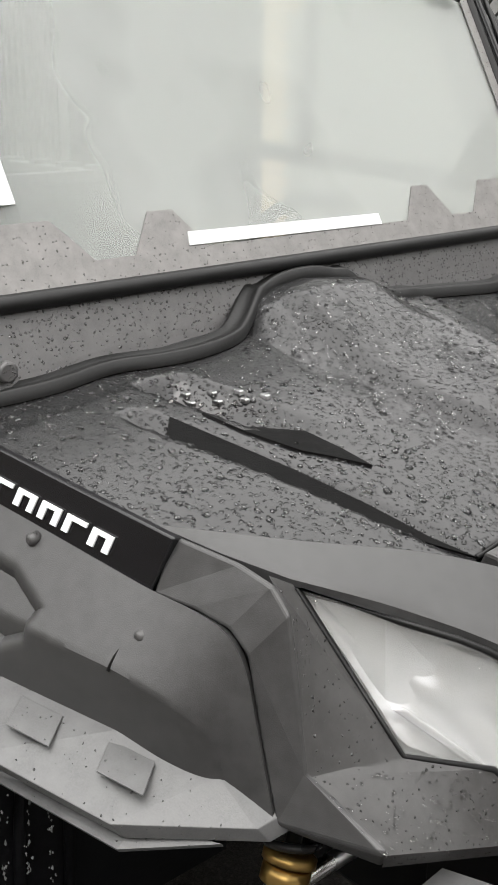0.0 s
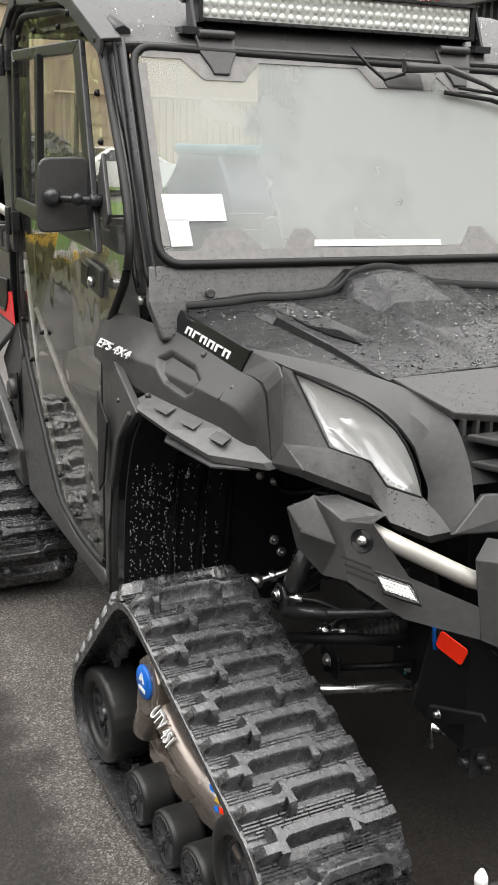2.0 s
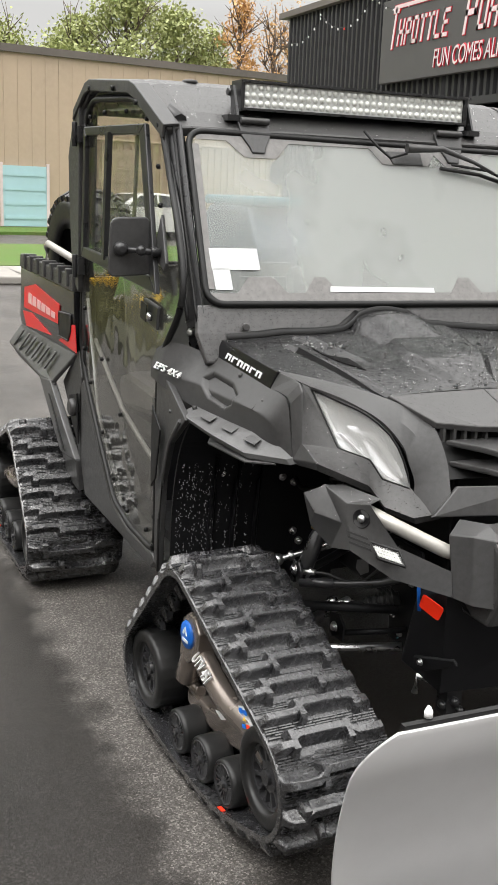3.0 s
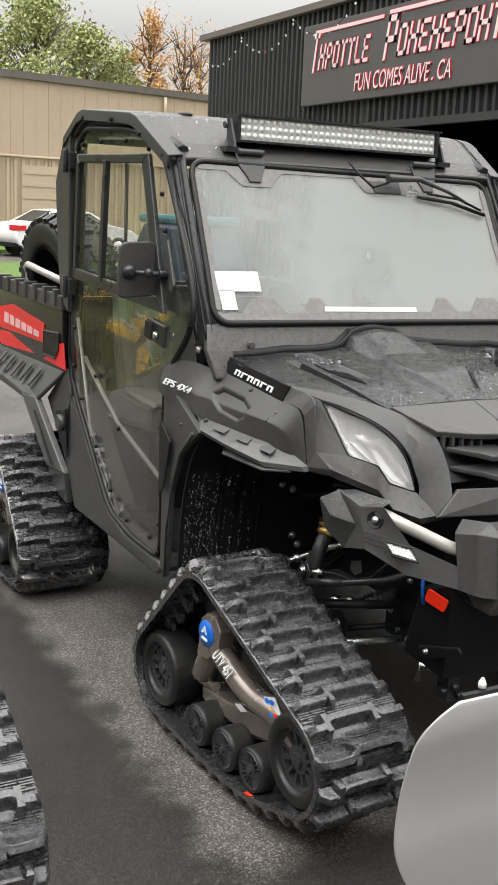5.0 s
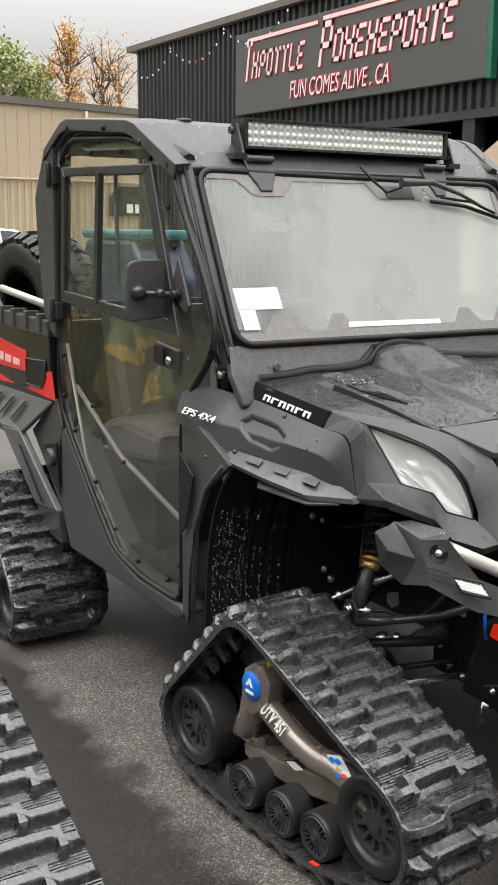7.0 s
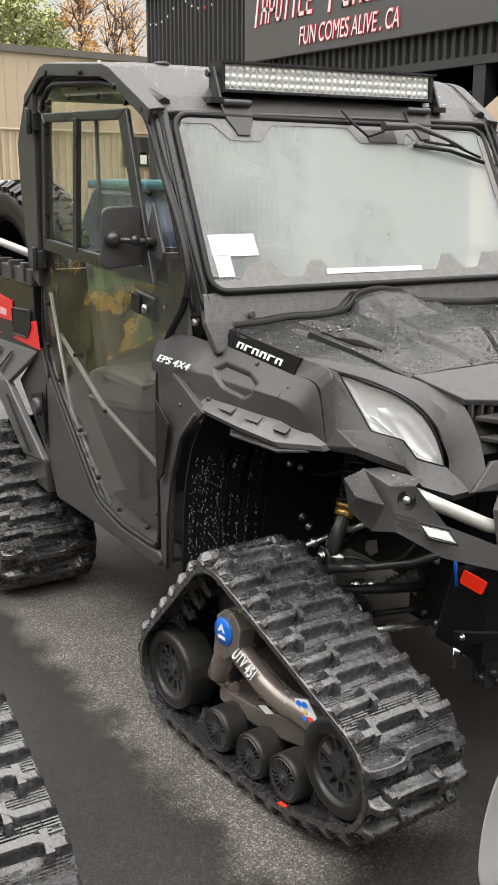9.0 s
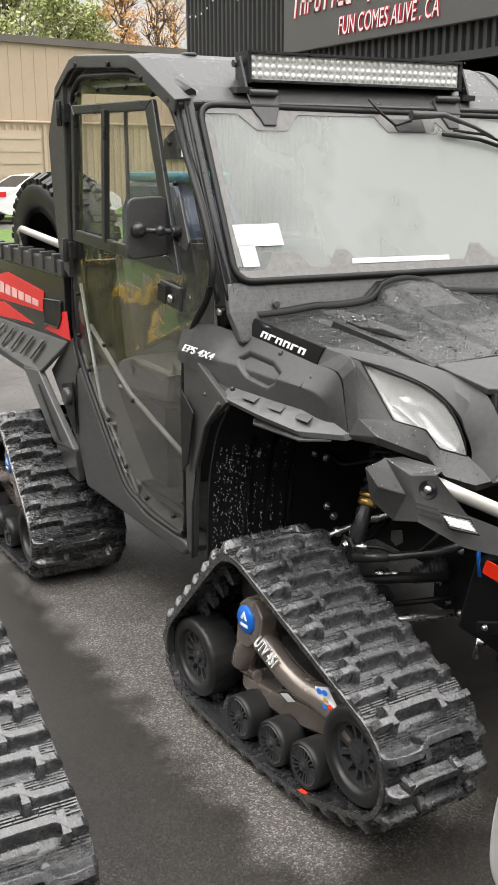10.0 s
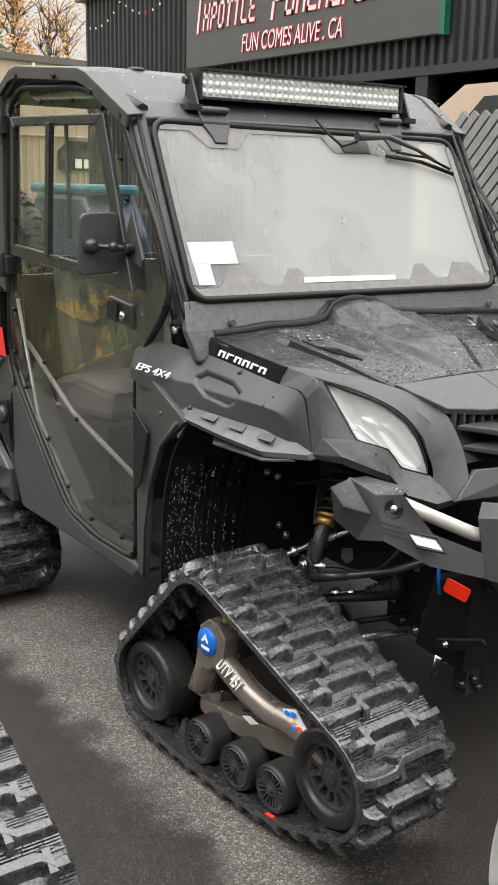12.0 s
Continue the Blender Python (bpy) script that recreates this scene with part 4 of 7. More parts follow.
def bar_mesh(width, odd):
    """One row of the tread: a wall that jogs along the belt, with cross-shaped knots at the jogs; x along the belt, z outwards."""
    bm = bmesh.new()
    w, h = width / 2, 0.036
    # where the wall runs, as (share of the half width, place along the belt)
    if odd:
        line = [(-1.0, -0.008), (-0.90, -0.010), (-0.66, -0.013), (-0.42, -0.012), (-0.28, 0.006), (-0.22, 0.010), (0.20, 0.011), (0.55, 0.010), (0.61, 0.006), (0.72, -0.012), (0.90, -0.011), (1.0, -0.010)]
        knots = ((-0.30, -0.002), (0.66, -0.002))
    else:
        line = [(-1.0, -0.010), (-0.90, -0.011), (-0.72, -0.012), (-0.61, 0.006), (-0.55, 0.010), (-0.10, 0.011), (0.22, 0.010), (0.28, 0.006), (0.42, -0.012), (0.66, -0.013), (0.90, -0.010), (1.0, -0.008)]
        knots = ((-0.66, -0.002), (0.30, -0.002))
    prof = [(-0.025, -0.003), (-0.0150, 0.006), (-0.0115, 0.024), (-0.0085, h), (0.0085, h), (0.0115, 0.024), (0.0150, 0.006), (0.025, -0.003)]
    rings = []
    for k, (u, a) in enumerate(line):
        end = k in (0, len(line) - 1)
        low = 0.30 if end else (0.90 if abs(u) > 0.85 else 1.0)
        rings.append([bm.verts.new((a + x * (0.92 if end else 1.0), u * (w - 0.002), z * low if z > 0 else z)) for x, z in prof])
    for a, b in zip(rings, rings[1:]):
        for k in range(len(prof) - 1):
            f = bm.faces.new((a[k], a[k + 1], b[k + 1], b[k]))
            f.smooth = k != 3
    bm.faces.new(rings[0][::-1])
    bm.faces.new(rings[-1])
    for u, a in knots:
        # the knot: a stub along the belt, pinched at its ends
        top, low = [], []
        for x, half in ((-0.032, 0.005), (-0.025, 0.009), (-0.010, 0.007), (0.010, 0.007), (0.025, 0.009), (0.032, 0.005)):
            hh = h * (0.70 if abs(x) > 0.03 else 0.97)
            top.append((bm.verts.new((a + x, u * w - half, hh)), bm.verts.new((a + x, u * w + half, hh))))
            low.append((bm.verts.new((a + x * 1.22, u * w - half * 1.7, -0.003)), bm.verts.new((a + x * 1.22, u * w + half * 1.7, -0.003))))
        for k in range(5):
            bm.faces.new((top[k][0], top[k][1], top[k + 1][1], top[k + 1][0]))
            for s in (0, 1):
                bm.faces.new((top[k][s], top[k + 1][s], low[k + 1][s], low[k][s]))
        for k in (0, 5):
            bm.faces.new((top[k][0], low[k][0], low[k][1], top[k][1]))
    # fine broken cleats on the belt before the wall
    def cleat(y0, y1, along, length, height):
        lo, hi = [], []
        for y in (y0, y1):
            for d in (-1, 1):
                lo.append(bm.verts.new((along + d * length / 2, y, -0.002)))
                hi.append(bm.verts.new((along + d * length / 2 * 0.8, y, height)))
        bm.faces.new([hi[k] for k in (0, 1, 3, 2)])
        for a, b in ((0, 1), (1, 3), (3, 2), (2, 0)):
            bm.faces.new((lo[a], lo[b], hi[b], hi[a]))

    rnd = random.Random(5 + odd)
    for row in range(5):
        y = -0.97 * w
        while y < 0.95 * w:
            ln = rnd.uniform(0.018, 0.05)
            if rnd.random() < 0.86:
                cleat(y, min(y + ln, 0.97 * w), 0.0245 + 0.0068 * row, 0.0042, rnd.uniform(0.0022, 0.0042))
            y += ln + 0.003
    return bm


def lug_mesh(width):
    bm = bmesh.new()
    for y in (0.0,):
        vs = []
        for d, k in ((0.0, 0.016), (0.045, 0.008)):
            for sx, sy in ((-1, -1), (1, -1), (1, 1), (-1, 1)):
                vs.append(bm.verts.new((sx * k, y + sy * k, -d)))
        bm.faces.new(vs[4:])
        for k in range(4):
            bm.faces.new((vs[k], vs[(k + 1) % 4], vs[4 + (k + 1) % 4], vs[4 + k]))
    return bm


def wheel_mesh(r, y_out, y_in, spokes, rim, sunk, grooves=0):
    """A solid tyre with a spoked disc sunk in its outer face (towards -y), turned as one piece with slots between the spokes."""
    bm = bmesh.new()
    well = y_out + sunk + 0.030
    face = y_out + sunk
    # radius, place along the axle, and whether the slots cut in here
    prof = [(0.03, face - 0.010, 0, 1), (0.15, face - 0.010, 0, 1), (0.17, face - 0.002, 0, 1), (0.30, face, 0, 1), (0.33, face + 0.001, 1, 1), (rim * 0.86, face - 0.001, 1, 1), (rim * 0.90, face - 0.002, 0, 1), (rim * 0.97, face - 0.004, 0, 1),
            (rim, face - 0.002, 0, 1), (rim + 0.015, y_out + 0.006, 0, 0), (rim + 0.05, y_out, 0, 0), (0.90, y_out, 0, 0), (0.965, y_out + 0.004, 0, 0), (1.0, y_out + 0.015, 2, 0), (1.0, y_in - 0.013, 2, 0), (0.95, y_in, 0, 0), (0.30, y_in, 0, 0), (0.03, y_in, 0, 0)]
    sides = spokes * 6
    rings = []
    for d, v, cut, mat in prof:
        ring = []
        for k in range(sides):
            a = 2 * math.pi * k / sides
            rr, vv = r * d, v
            if cut == 1 and k % 6 in (0, 1, 2):
                vv = well
            if cut == 2 and grooves and k % (sides // grooves) == 0:
                rr *= 0.975
            ring.append(bm.verts.new((rr * math.cos(a), vv, rr * math.sin(a))))
        rings.append(ring)
    for i, (a, b) in enumerate(zip(rings, rings[1:])):
        for k in range(sides):
            f = bm.faces.new((a[k], a[(k + 1) % sides], b[(k + 1) % sides], b[k]))
            mat = prof[i + 1][3]
            f.material_index = mat
            # slot floors get the darker colour that deepens their shade
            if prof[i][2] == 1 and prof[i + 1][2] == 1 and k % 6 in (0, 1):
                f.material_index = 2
            f.smooth = not mat
    bm.faces.new(rings[0])
    bm.faces.new(rings[-1][::-1])
    return bm


WHEELS = [(-0.44, 0.195, 0.125), (-0.168, 0.122, 0.066), (0.0, 0.122, 0.066), (0.154, 0.135, 0.066), (0.352, 0.262, 0.128)]
SPROCKET = (-0.17, 0.470, 0.125)
BELT_W = 0.31


def track_unit(parent, sides_label):
    """Frame as the part, with belt, wheels, badge and stickers as its pieces; local y = 0 is the belt's middle, -y the outer side."""
    bm = bmesh.new()
    out = -0.115
    # hub casting, short leg, long bent tube to the front wheel, and the beam over the road wheels
    prism(bm, [(-0.197, 0.463), (-0.155, 0.495), (-0.116, 0.492), (-0.081, 0.454), (-0.102, 0.379), (-0.159, 0.334), (-0.219, 0.337)], "y", out, out + 0.075)
    tube(bm, [(-0.185, out + 0.035, 0.36), (-0.237, out + 0.035, 0.250)], 0.036, 14)
    tube(bm, open_curve([(-0.148, -0.080, 0.385), (-0.110, -0.080, 0.362), (-0.060, -0.080, 0.342), (0.0, -0.080, 0.322), (0.086, -0.080, 0.308), (0.165, -0.080, 0.312), (0.24, -0.078, 0.300), (0.32, -0.075, 0.265)], 24), 0.036, 16)
    prism(bm, [(-0.262, 0.160), (-0.262, 0.200), (-0.10, 0.212), (0.01, 0.236), (0.17, 0.268), (0.31, 0.275), (0.30, 0.235), (0.17, 0.200), (-0.015, 0.158), (-0.22, 0.150)], "y", -0.066, 0.02)
    tube(bm, [(-0.44, -0.05, 0.195), (-0.30, -0.05, 0.210), (-0.20, -0.05, 0.215)], 0.020, 10)
    unit = bevelled(part("track_unit", bm, BRONZE, parent, "bronze steel track unit with black rubber belt"), 0.006)
    LUGS = 34
    bm, rings = belt_mesh([*WHEELS, SPROCKET], BELT_W, LUGS)
    part("belt", bm, RUBBER, unit, "wet black rubber track belt")
    bars = [part("tread_bar", bar_mesh(BELT_W, k), RUBBER, unit) for k in (0, 1)]
    lug, lug2 = (part("drive_lug", lug_mesh(BELT_W), RUBBER, unit) for q in (0, 1))
    for k in range(LUGS):
        for src, at, dist in ((bars[k % 2], k * 4, 0.0), (lug, k * 4 + 2, -0.02), (lug2, k * 4 + 2, -0.02)):
            first = k < 1 if src in (lug, lug2) else k < 2
            ob = src if first else src.copy()
            if not first:
                scene.collection.objects.link(ob)
            p, q, nrm = rings[at % len(rings)]
            ob.matrix_basis = Matrix.Translation(p + nrm * dist + Vector((0, {lug: -1, lug2: 1}.get(src, 0) * BELT_W / 4, 0))) @ Matrix((q, (0, 1, 0), nrm)).transposed().to_4x4()
    for i, (cx, cz, r) in enumerate(WHEELS):
        big = r > 0.1
        w = part("idler_wheel" if big else "road_wheel", wheel_mesh(r, -0.135 if big else -0.14, -0.03 if big else -0.06, 12 if big else 20, 0.66 if big else 0.84, 0.022 if big else 0.004, 24 if big else 0), [TYRE, WHEELP, SLOT_SHADE], unit, "black spoked wheel")
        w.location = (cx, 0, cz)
        w2 = part("inner_wheel", wheel_mesh(r, 0.03, 0.12, 8, 0.66, 0.02, 16 if big else 0), [TYRE, WHEELP, SLOT_SHADE], unit, "black spoked wheel")
        w2.location = (cx, 0, cz)
    s = part("drive_sprocket", lathe(bmesh.new(), [(0.05, -0.07), (0.10, -0.06), (0.118, -0.03), (0.118, 0.07), (0.06, 0.09)], (SPROCKET[0], 0, SPROCKET[1]), sides=26), DARK, unit)
    part("badge", lathe(bmesh.new(), [(0.001, out - 0.008), (0.038, out - 0.007), (0.043, out + 0.002)], (-0.158, 0, 0.425), sides=24), BLUE, unit, "round blue badge with white mark")
    bm = bmesh.new()
    prism(bm, [(-0.178, 0.426), (-0.158, 0.451), (-0.144, 0.426), (-0.152, 0.426), (-0.159, 0.436), (-0.166, 0.426)], "y", out - 0.0095, out - 0.007)
    prism(bm, [(-0.176, 0.405), (-0.140, 0.405), (-0.140, 0.413), (-0.176, 0.413)], "y", out - 0.0095, out - 0.007)
    part("badge_mark", bm, WHITE, unit)
    # print on the tube's upper flank
    a, b = Vector((-0.128, -0.080, 0.370)), Vector((-0.012, -0.080, 0.326))
    run = (b - a).normalized()
    face = Vector((0.30, -0.80, 0.45))
    face = (face - run * face.dot(run)).normalized()
    high = face.cross(run)
    letters("model_mark", "UTV 4S1", 0.046, Matrix.Translation(a + run * 0.016 + face * 0.0405 - high * 0.016) @ Matrix((run, high, face)).transposed().to_4x4(), WHITE, unit, "white printed model mark", depth=0.0035, width=0.62)
    part("beam_label", slab(bmesh.new(), [(-0.060, -0.067, 0.228), (-0.026, -0.067, 0.242), (0.012, -0.067, 0.234), (-0.022, -0.067, 0.218)], 0.002), WHITE, unit)
    s0 = [Vector(p) for p in ((0.148, -0.100, 0.352), (0.192, -0.092, 0.366), (0.240, -0.098, 0.334), (0.200, -0.112, 0.312))]
    side = (s0[1] - s0[0]).cross(s0[3] - s0[0]).normalized()
    side = side if side.y < 0 else -side
    st = part("safety_sticker", slab(bmesh.new(), s0, 0.003), WHITE, unit, "white warning sticker with coloured signs")

    def on_sticker(u, v, lift=0.0045):
        return s0[0] + (s0[1] - s0[0]) * u + (s0[3] - s0[0]) * v + side * lift

    for u, v, n, mat in ((0.30, 0.20, 12, BLUE), (0.70, 0.26, 12, BLUE), (0.50, 0.56, 3, YELLOW), (0.34, 0.84, 4, BLUE), (0.72, 0.84, 4, REDFLAG)):
        ring = [on_sticker(u + 0.20 * math.cos(2 * math.pi * k / n + 0.8), v + 0.13 * math.sin(2 * math.pi * k / n + 0.8)) for k in range(n)]
        part("sticker_sign", slab(bmesh.new(), ring, 0.001), mat, unit)
    part("grease_cap", lathe(bmesh.new(), [(0.007, 0.0), (0.0075, 0.008), (0.005, 0.014), (0.002, 0.016)], (-0.118, out + 0.03, 0.490), "z", 10), LIME, unit, "yellow-green grease cap")
    part("belt_mark", slab(bmesh.new(), [(0.150, -BELT_W / 2 + 0.003, 0.0672), (0.180, -BELT_W / 2 + 0.003, 0.0705), (0.182, -BELT_W / 2 + 0.014, 0.0705), (0.152, -BELT_W / 2 + 0.014, 0.0672)], 0.002), REDFLAG, unit, "small orange-red paint mark")
    bm = bmesh.new()
    lathe(bm, [(0.03, 0.0), (0.09, 0.02), (0.09, 0.10), (0.05, 0.16)], (SPROCKET[0], 0, SPROCKET[1]), sides=20)
    part("hub", bm, BLACKSTEEL, unit)
    return unit


# ---- the utility vehicle ----
utv = thing("utility_vehicle", "black side-by-side utility vehicle with cab, rubber tracks and rain drops", "utility vehicle")


YC = 0.03


def flip(bm):
    """Mirrors a bmesh about the vehicle's middle plane."""
    for v in bm.verts:
        v.co.y = 2 * YC - v.co.y


def both(name, build, material, label="", bev=0.0, smooth=False):
    """The same part on the right side (-y) and, mirrored, on the left."""
    obs = []
    for side in (1, -1):
        bm = bmesh.new()
        build(bm)
        if side < 0:
            flip(bm)
        ob = part(name, bm, material, utv, label, smooth)
        if bev:
            bevelled(ob, bev)
        obs.append(ob)
    return obs


# chassis and floor
bm = bmesh.new()
box(bm, (-2.5, -0.33, 0.40), (-0.55, 0.39, 0.50))
box(bm, (-0.56, -0.10, 0.42), (0.08, 0.16, 0.95))
box(bm, (-2.55, -0.52, 0.78), (-1.72, 0.58, 0.90))
bevelled(part("chassis", bm, DARK, utv), 0.01)
both("rocker_panel", lambda bm: prism(bm, [(-1.66, 0.56), (-1.58, 0.42), (-0.70, 0.42), (-0.64, 0.46), (-0.70, 0.475), (-1.0, 0.475), (-1.19, 0.52), (-1.40, 0.70), (-1.60, 0.90), (-1.66, 0.86)], "y", -0.735, -0.60), PLASTIC_DRY, bev=0.01)
both("cab_floor", lambda bm: box(bm, (-1.62, -0.66, 0.50), (-0.55, 0.03, 0.53)), DARK)

# front wheel wells
LINER = [(0.40, -0.535), (0.55, -0.530), (0.70, -0.515), (0.80, -0.490), (0.90, -0.445), (1.0, -0.36)]


def liner(bm):
    rails = [[(interp(z, LINER) + 0.04 * k, -0.725 + 0.56 * k, z) for z in (0.40, 0.55, 0.70, 0.80, 0.90, 1.0)] for k in (0.0, 0.5, 1.0)]
    loft(bm, rails, 30)


for ob in both("wheel_well_liner", liner, MUD, "wet black wheel well liner with running drops"):
    thick(ob, 0.01, 1.0)
both("well_rib", lambda bm: [tube(bm, [(interp(z, LINER) + 0.012 + 0.006 * k, -0.60 + 0.075 * k, z) for z in (0.44, 0.6, 0.75, 0.86)], 0.009, 6) for k in range(3)], MUD)
both("arch_edge", lambda bm: tube(bm, [(-0.62, -0.735, 0.44), (-0.60, -0.74, 0.62), (-0.565, -0.742, 0.78), (-0.50, -0.745, 0.90), (-0.40, -0.748, 0.99)], 0.006, 8), PLASTIC_DRY)
both("side_panel", lambda bm: slab(bm, [(-0.665, -0.735, 0.46), (-0.665, -0.735, 1.10), (-0.645, -0.735, 1.12), (-0.36, -0.745, 1.00), (-0.50, -0.745, 0.90), (-0.575, -0.742, 0.76), (-0.615, -0.738, 0.44)], 0.02), PLASTIC_DRY, bev=0.004)
# plate in near-black for a recess: shade by colour, without depth
both("side_panel_dark_plate", lambda bm: slab(bm, [(-0.645, -0.757, 0.72), (-0.645, -0.757, 0.99), (-0.55, -0.76, 0.93), (-0.60, -0.757, 0.76)], 0.006), DARK, bev=0.003)

# hood
SPINE = [(-0.52, 1.262), (-0.40, 1.243), (-0.20, 1.188), (0.0, 1.122), (0.10, 1.075)]
EDGE = [(-0.52, 0.63), (-0.40, 0.63), (-0.19, 0.570), (-0.10, 0.492), (-0.015, 0.352), (0.10, 0.30)]


def clamp(v):
    return max(0.0, min(1.0, v))


RISE = -0.04


def hood_z(x, y):
    """Height of the hood: hexagonal rise at the screen, a wedge opening forwards, two sunken scoops, panel lines."""
    a = abs(y - YC)
    z = interp(x, SPINE) - 0.028 * (a / 0.55) ** 2
    c = abs(y - RISE)
    z += (0.034 + 0.010 * clamp(1 - c / 0.10)) * clamp((0.135 - c) / 0.040) * clamp((-0.30 - x) / 0.12)
    wedge = 0.15 - 0.10 * clamp((x + 0.20) / 0.20)
    z += 0.018 * clamp((wedge - a) / 0.03) * clamp((x + 0.46) / 0.06) * clamp((0.0 - x) / 0.16)
    line = 0.380 - 0.474 * (x + 0.382)
    z -= 0.034 * clamp((line + 0.034 - a) / 0.008) * clamp((a - line + 0.03) / 0.05) * clamp((x + 0.41) / 0.02) * clamp((-0.17 - x) / 0.16)
    line = 0.457 - 0.424 * (x + 0.345)
    z -= 0.014 * clamp((line + 0.012 - a) / 0.006) * clamp((a - line + 0.02) / 0.03) * clamp((x + 0.37) / 0.02) * clamp((0.02 - x) / 0.06)
    return z


bm = bmesh.new()
NX, NY = 90, 190
grid = []
for i in range(NX + 1):
    x = -0.50 + 0.485 * i / NX
    row = []
    for j in range(NY + 1):
        y = YC + (2 * j / NY - 1) * interp(x, EDGE)
        xx = x - 0.035 * clamp((0.145 - abs(y - RISE)) / 0.05) * (1 - i / NX)
        row.append(bm.verts.new((xx, y, hood_z(x, y))))
    grid.append(row)
for i in range(NX):
    for j in range(NY):
        bm.faces.new((grid[i][j], grid[i + 1][j], grid[i + 1][j + 1], grid[i][j + 1]))
thick(part("hood", bm, HOODMAT, utv, "wet black plastic hood with raised centre and beaded water", True), 0.012)
SEALX = [(0.0, -0.496), (0.08, -0.492), (0.11, -0.478), (0.140, -0.455), (0.165, -0.445)]
SEALY = [(0.165, -0.445), (0.31, -0.430), (0.37, -0.438), (0.42, -0.462), (0.50, -0.452), (0.63, -0.480)]


def seal_x(y):
    c, a = abs(y - RISE), abs(y - YC)
    return interp(c, SEALX) if c < 0.165 else interp(a, SEALY)


def seal_band(bm):
    """Flat rubber band along the hood's rear edge, with a raised bead on either side."""
    ys = [YC - 0.61 + 1.22 * k / 120 for k in range(121)]
    path = [seal_x(y) for y in ys]
    for q in range(12):
        path = [path[0]] + [(a + 2 * b + c) / 4 for a, b, c in zip(path, path[1:], path[2:])] + [path[-1]]
    mid = [Vector((x, y, hood_z(max(x, -0.50), y) + 0.002 * clamp((0.15 - abs(y - RISE)) / 0.05))) for x, y in zip(path, ys)]
    for q in range(16):
        for a, b, c in zip(mid, mid[1:], mid[2:]):
            b.z = (a.z + 2 * b.z + c.z) / 4
    for p in mid:
        p.z = max(p.z, hood_z(max(p.x + 0.035 * clamp((0.145 - abs(p.y - RISE)) / 0.05), -0.50), p.y) + 0.003)
    rows = []
    for k, p in enumerate(mid):
        d = (mid[min(k + 1, 120)] - mid[max(k - 1, 0)]).normalized()
        side = Vector((0, 0, 1)).cross(d).normalized()
        rows.append([bm.verts.new(p + side * o + Vector((0, 0, h))) for o, h in ((-0.016, -0.004), (-0.015, 0.010), (-0.010, 0.012), (-0.006, 0.008), (0.006, 0.008), (0.010, 0.012), (0.015, 0.010), (0.016, -0.004))])
    for a, b in zip(rows, rows[1:]):
        for k in range(7):
            bm.faces.new((a[k], a[k + 1], b[k + 1], b[k])).smooth = True


bm = bmesh.new()
seal_band(bm)
part("hood_seal", bm, SEAL, utv, "thick black rubber hood edge seal")


def on_hood(x, a, side, lift=0.002):
    y = YC - side * a
    return (x, y, hood_z(x, y) + lift)


for side in (1, -1):
    for k in range(7):
        x, a = -0.380 + 0.011 * k, 0.370 - 0.0105 * k + (0.012 if k % 2 else 0.0)
        bm = bmesh.new()
        px, py, pz = on_hood(x, a, side, 0.0)
        box(bm, (px - 0.006, py - 0.004, pz - 0.002), (px + 0.006, py + 0.004, pz + 0.004))
        bevelled(part("hood_stud", bm, STEEL, utv, "small chrome stud"), 0.0015)
    # thin black sheets over scoop and groove: their shade as colour
    for poly in ([(-0.371, 0.400), (-0.31, 0.353), (-0.247, 0.310), (-0.20, 0.303), (-0.158, 0.301), (-0.19, 0.330), (-0.213, 0.352), (-0.272, 0.381), (-0.32, 0.395)],
                 [(-0.334, 0.433), (-0.26, 0.405), (-0.19, 0.378), (-0.122, 0.352), (-0.06, 0.331), (-0.012, 0.314), (-0.06, 0.338), (-0.129, 0.372), (-0.22, 0.412), (-0.318, 0.452)]):
        bm = bmesh.new()
        vs = [bm.verts.new(on_hood(x, a, side, 0.003)) for x, a in poly]
        bm.faces.new(vs)
        bmesh.ops.triangulate(bm, faces=bm.faces)
        thick(part("scoop_shade_patch", bm, SCOOP_SHADE, utv, "near-black sheet standing in for the shade in the scoop"), 0.004)
    part("panel_line", piped([on_hood(-0.016, 0.312 - 0.06 * k, side, -0.001) for k in range(5)], 0.003, 6), SEAL, utv)

# side badge panels along the hood
both("badge_panel", lambda bm: slab(bm, [(-0.450, -0.602, 1.220), (-0.150, -0.554, 1.174), (-0.165, -0.571, 1.121), (-0.470, -0.619, 1.167)], 0.012), GLOSS, "gloss black panel with a white word mark", 0.002)
A, B, C, D = (Vector(p) for p in ((-0.4494, -0.6050, 1.2208), (-0.1494, -0.5570, 1.1748), (-0.1644, -0.5740, 1.1218), (-0.4694, -0.6220, 1.1678)))


def on_badge(u, v):
    return (A * (1 - u) + B * u) * (1 - v) + (D * (1 - u) + C * u) * v


for k in range(6):
    u0 = 0.19 + 0.108 * k
    bm = bmesh.new()
    slab(bm, [on_badge(u0, 0.44), on_badge(u0 + 0.085, 0.44), on_badge(u0 + 0.085, 0.52), on_badge(u0, 0.52)], 0.002)
    slab(bm, [on_badge(u0, 0.52), on_badge(u0 + 0.026, 0.52), on_badge(u0 + 0.026, 0.76), on_badge(u0, 0.76)], 0.002)
    if k not in (1, 4):
        slab(bm, [on_badge(u0 + 0.06, 0.52), on_badge(u0 + 0.085, 0.52), on_badge(u0 + 0.085, 0.76), on_badge(u0 + 0.06, 0.76)], 0.002)
    part("word_mark_bar", bm, WHITE, utv)


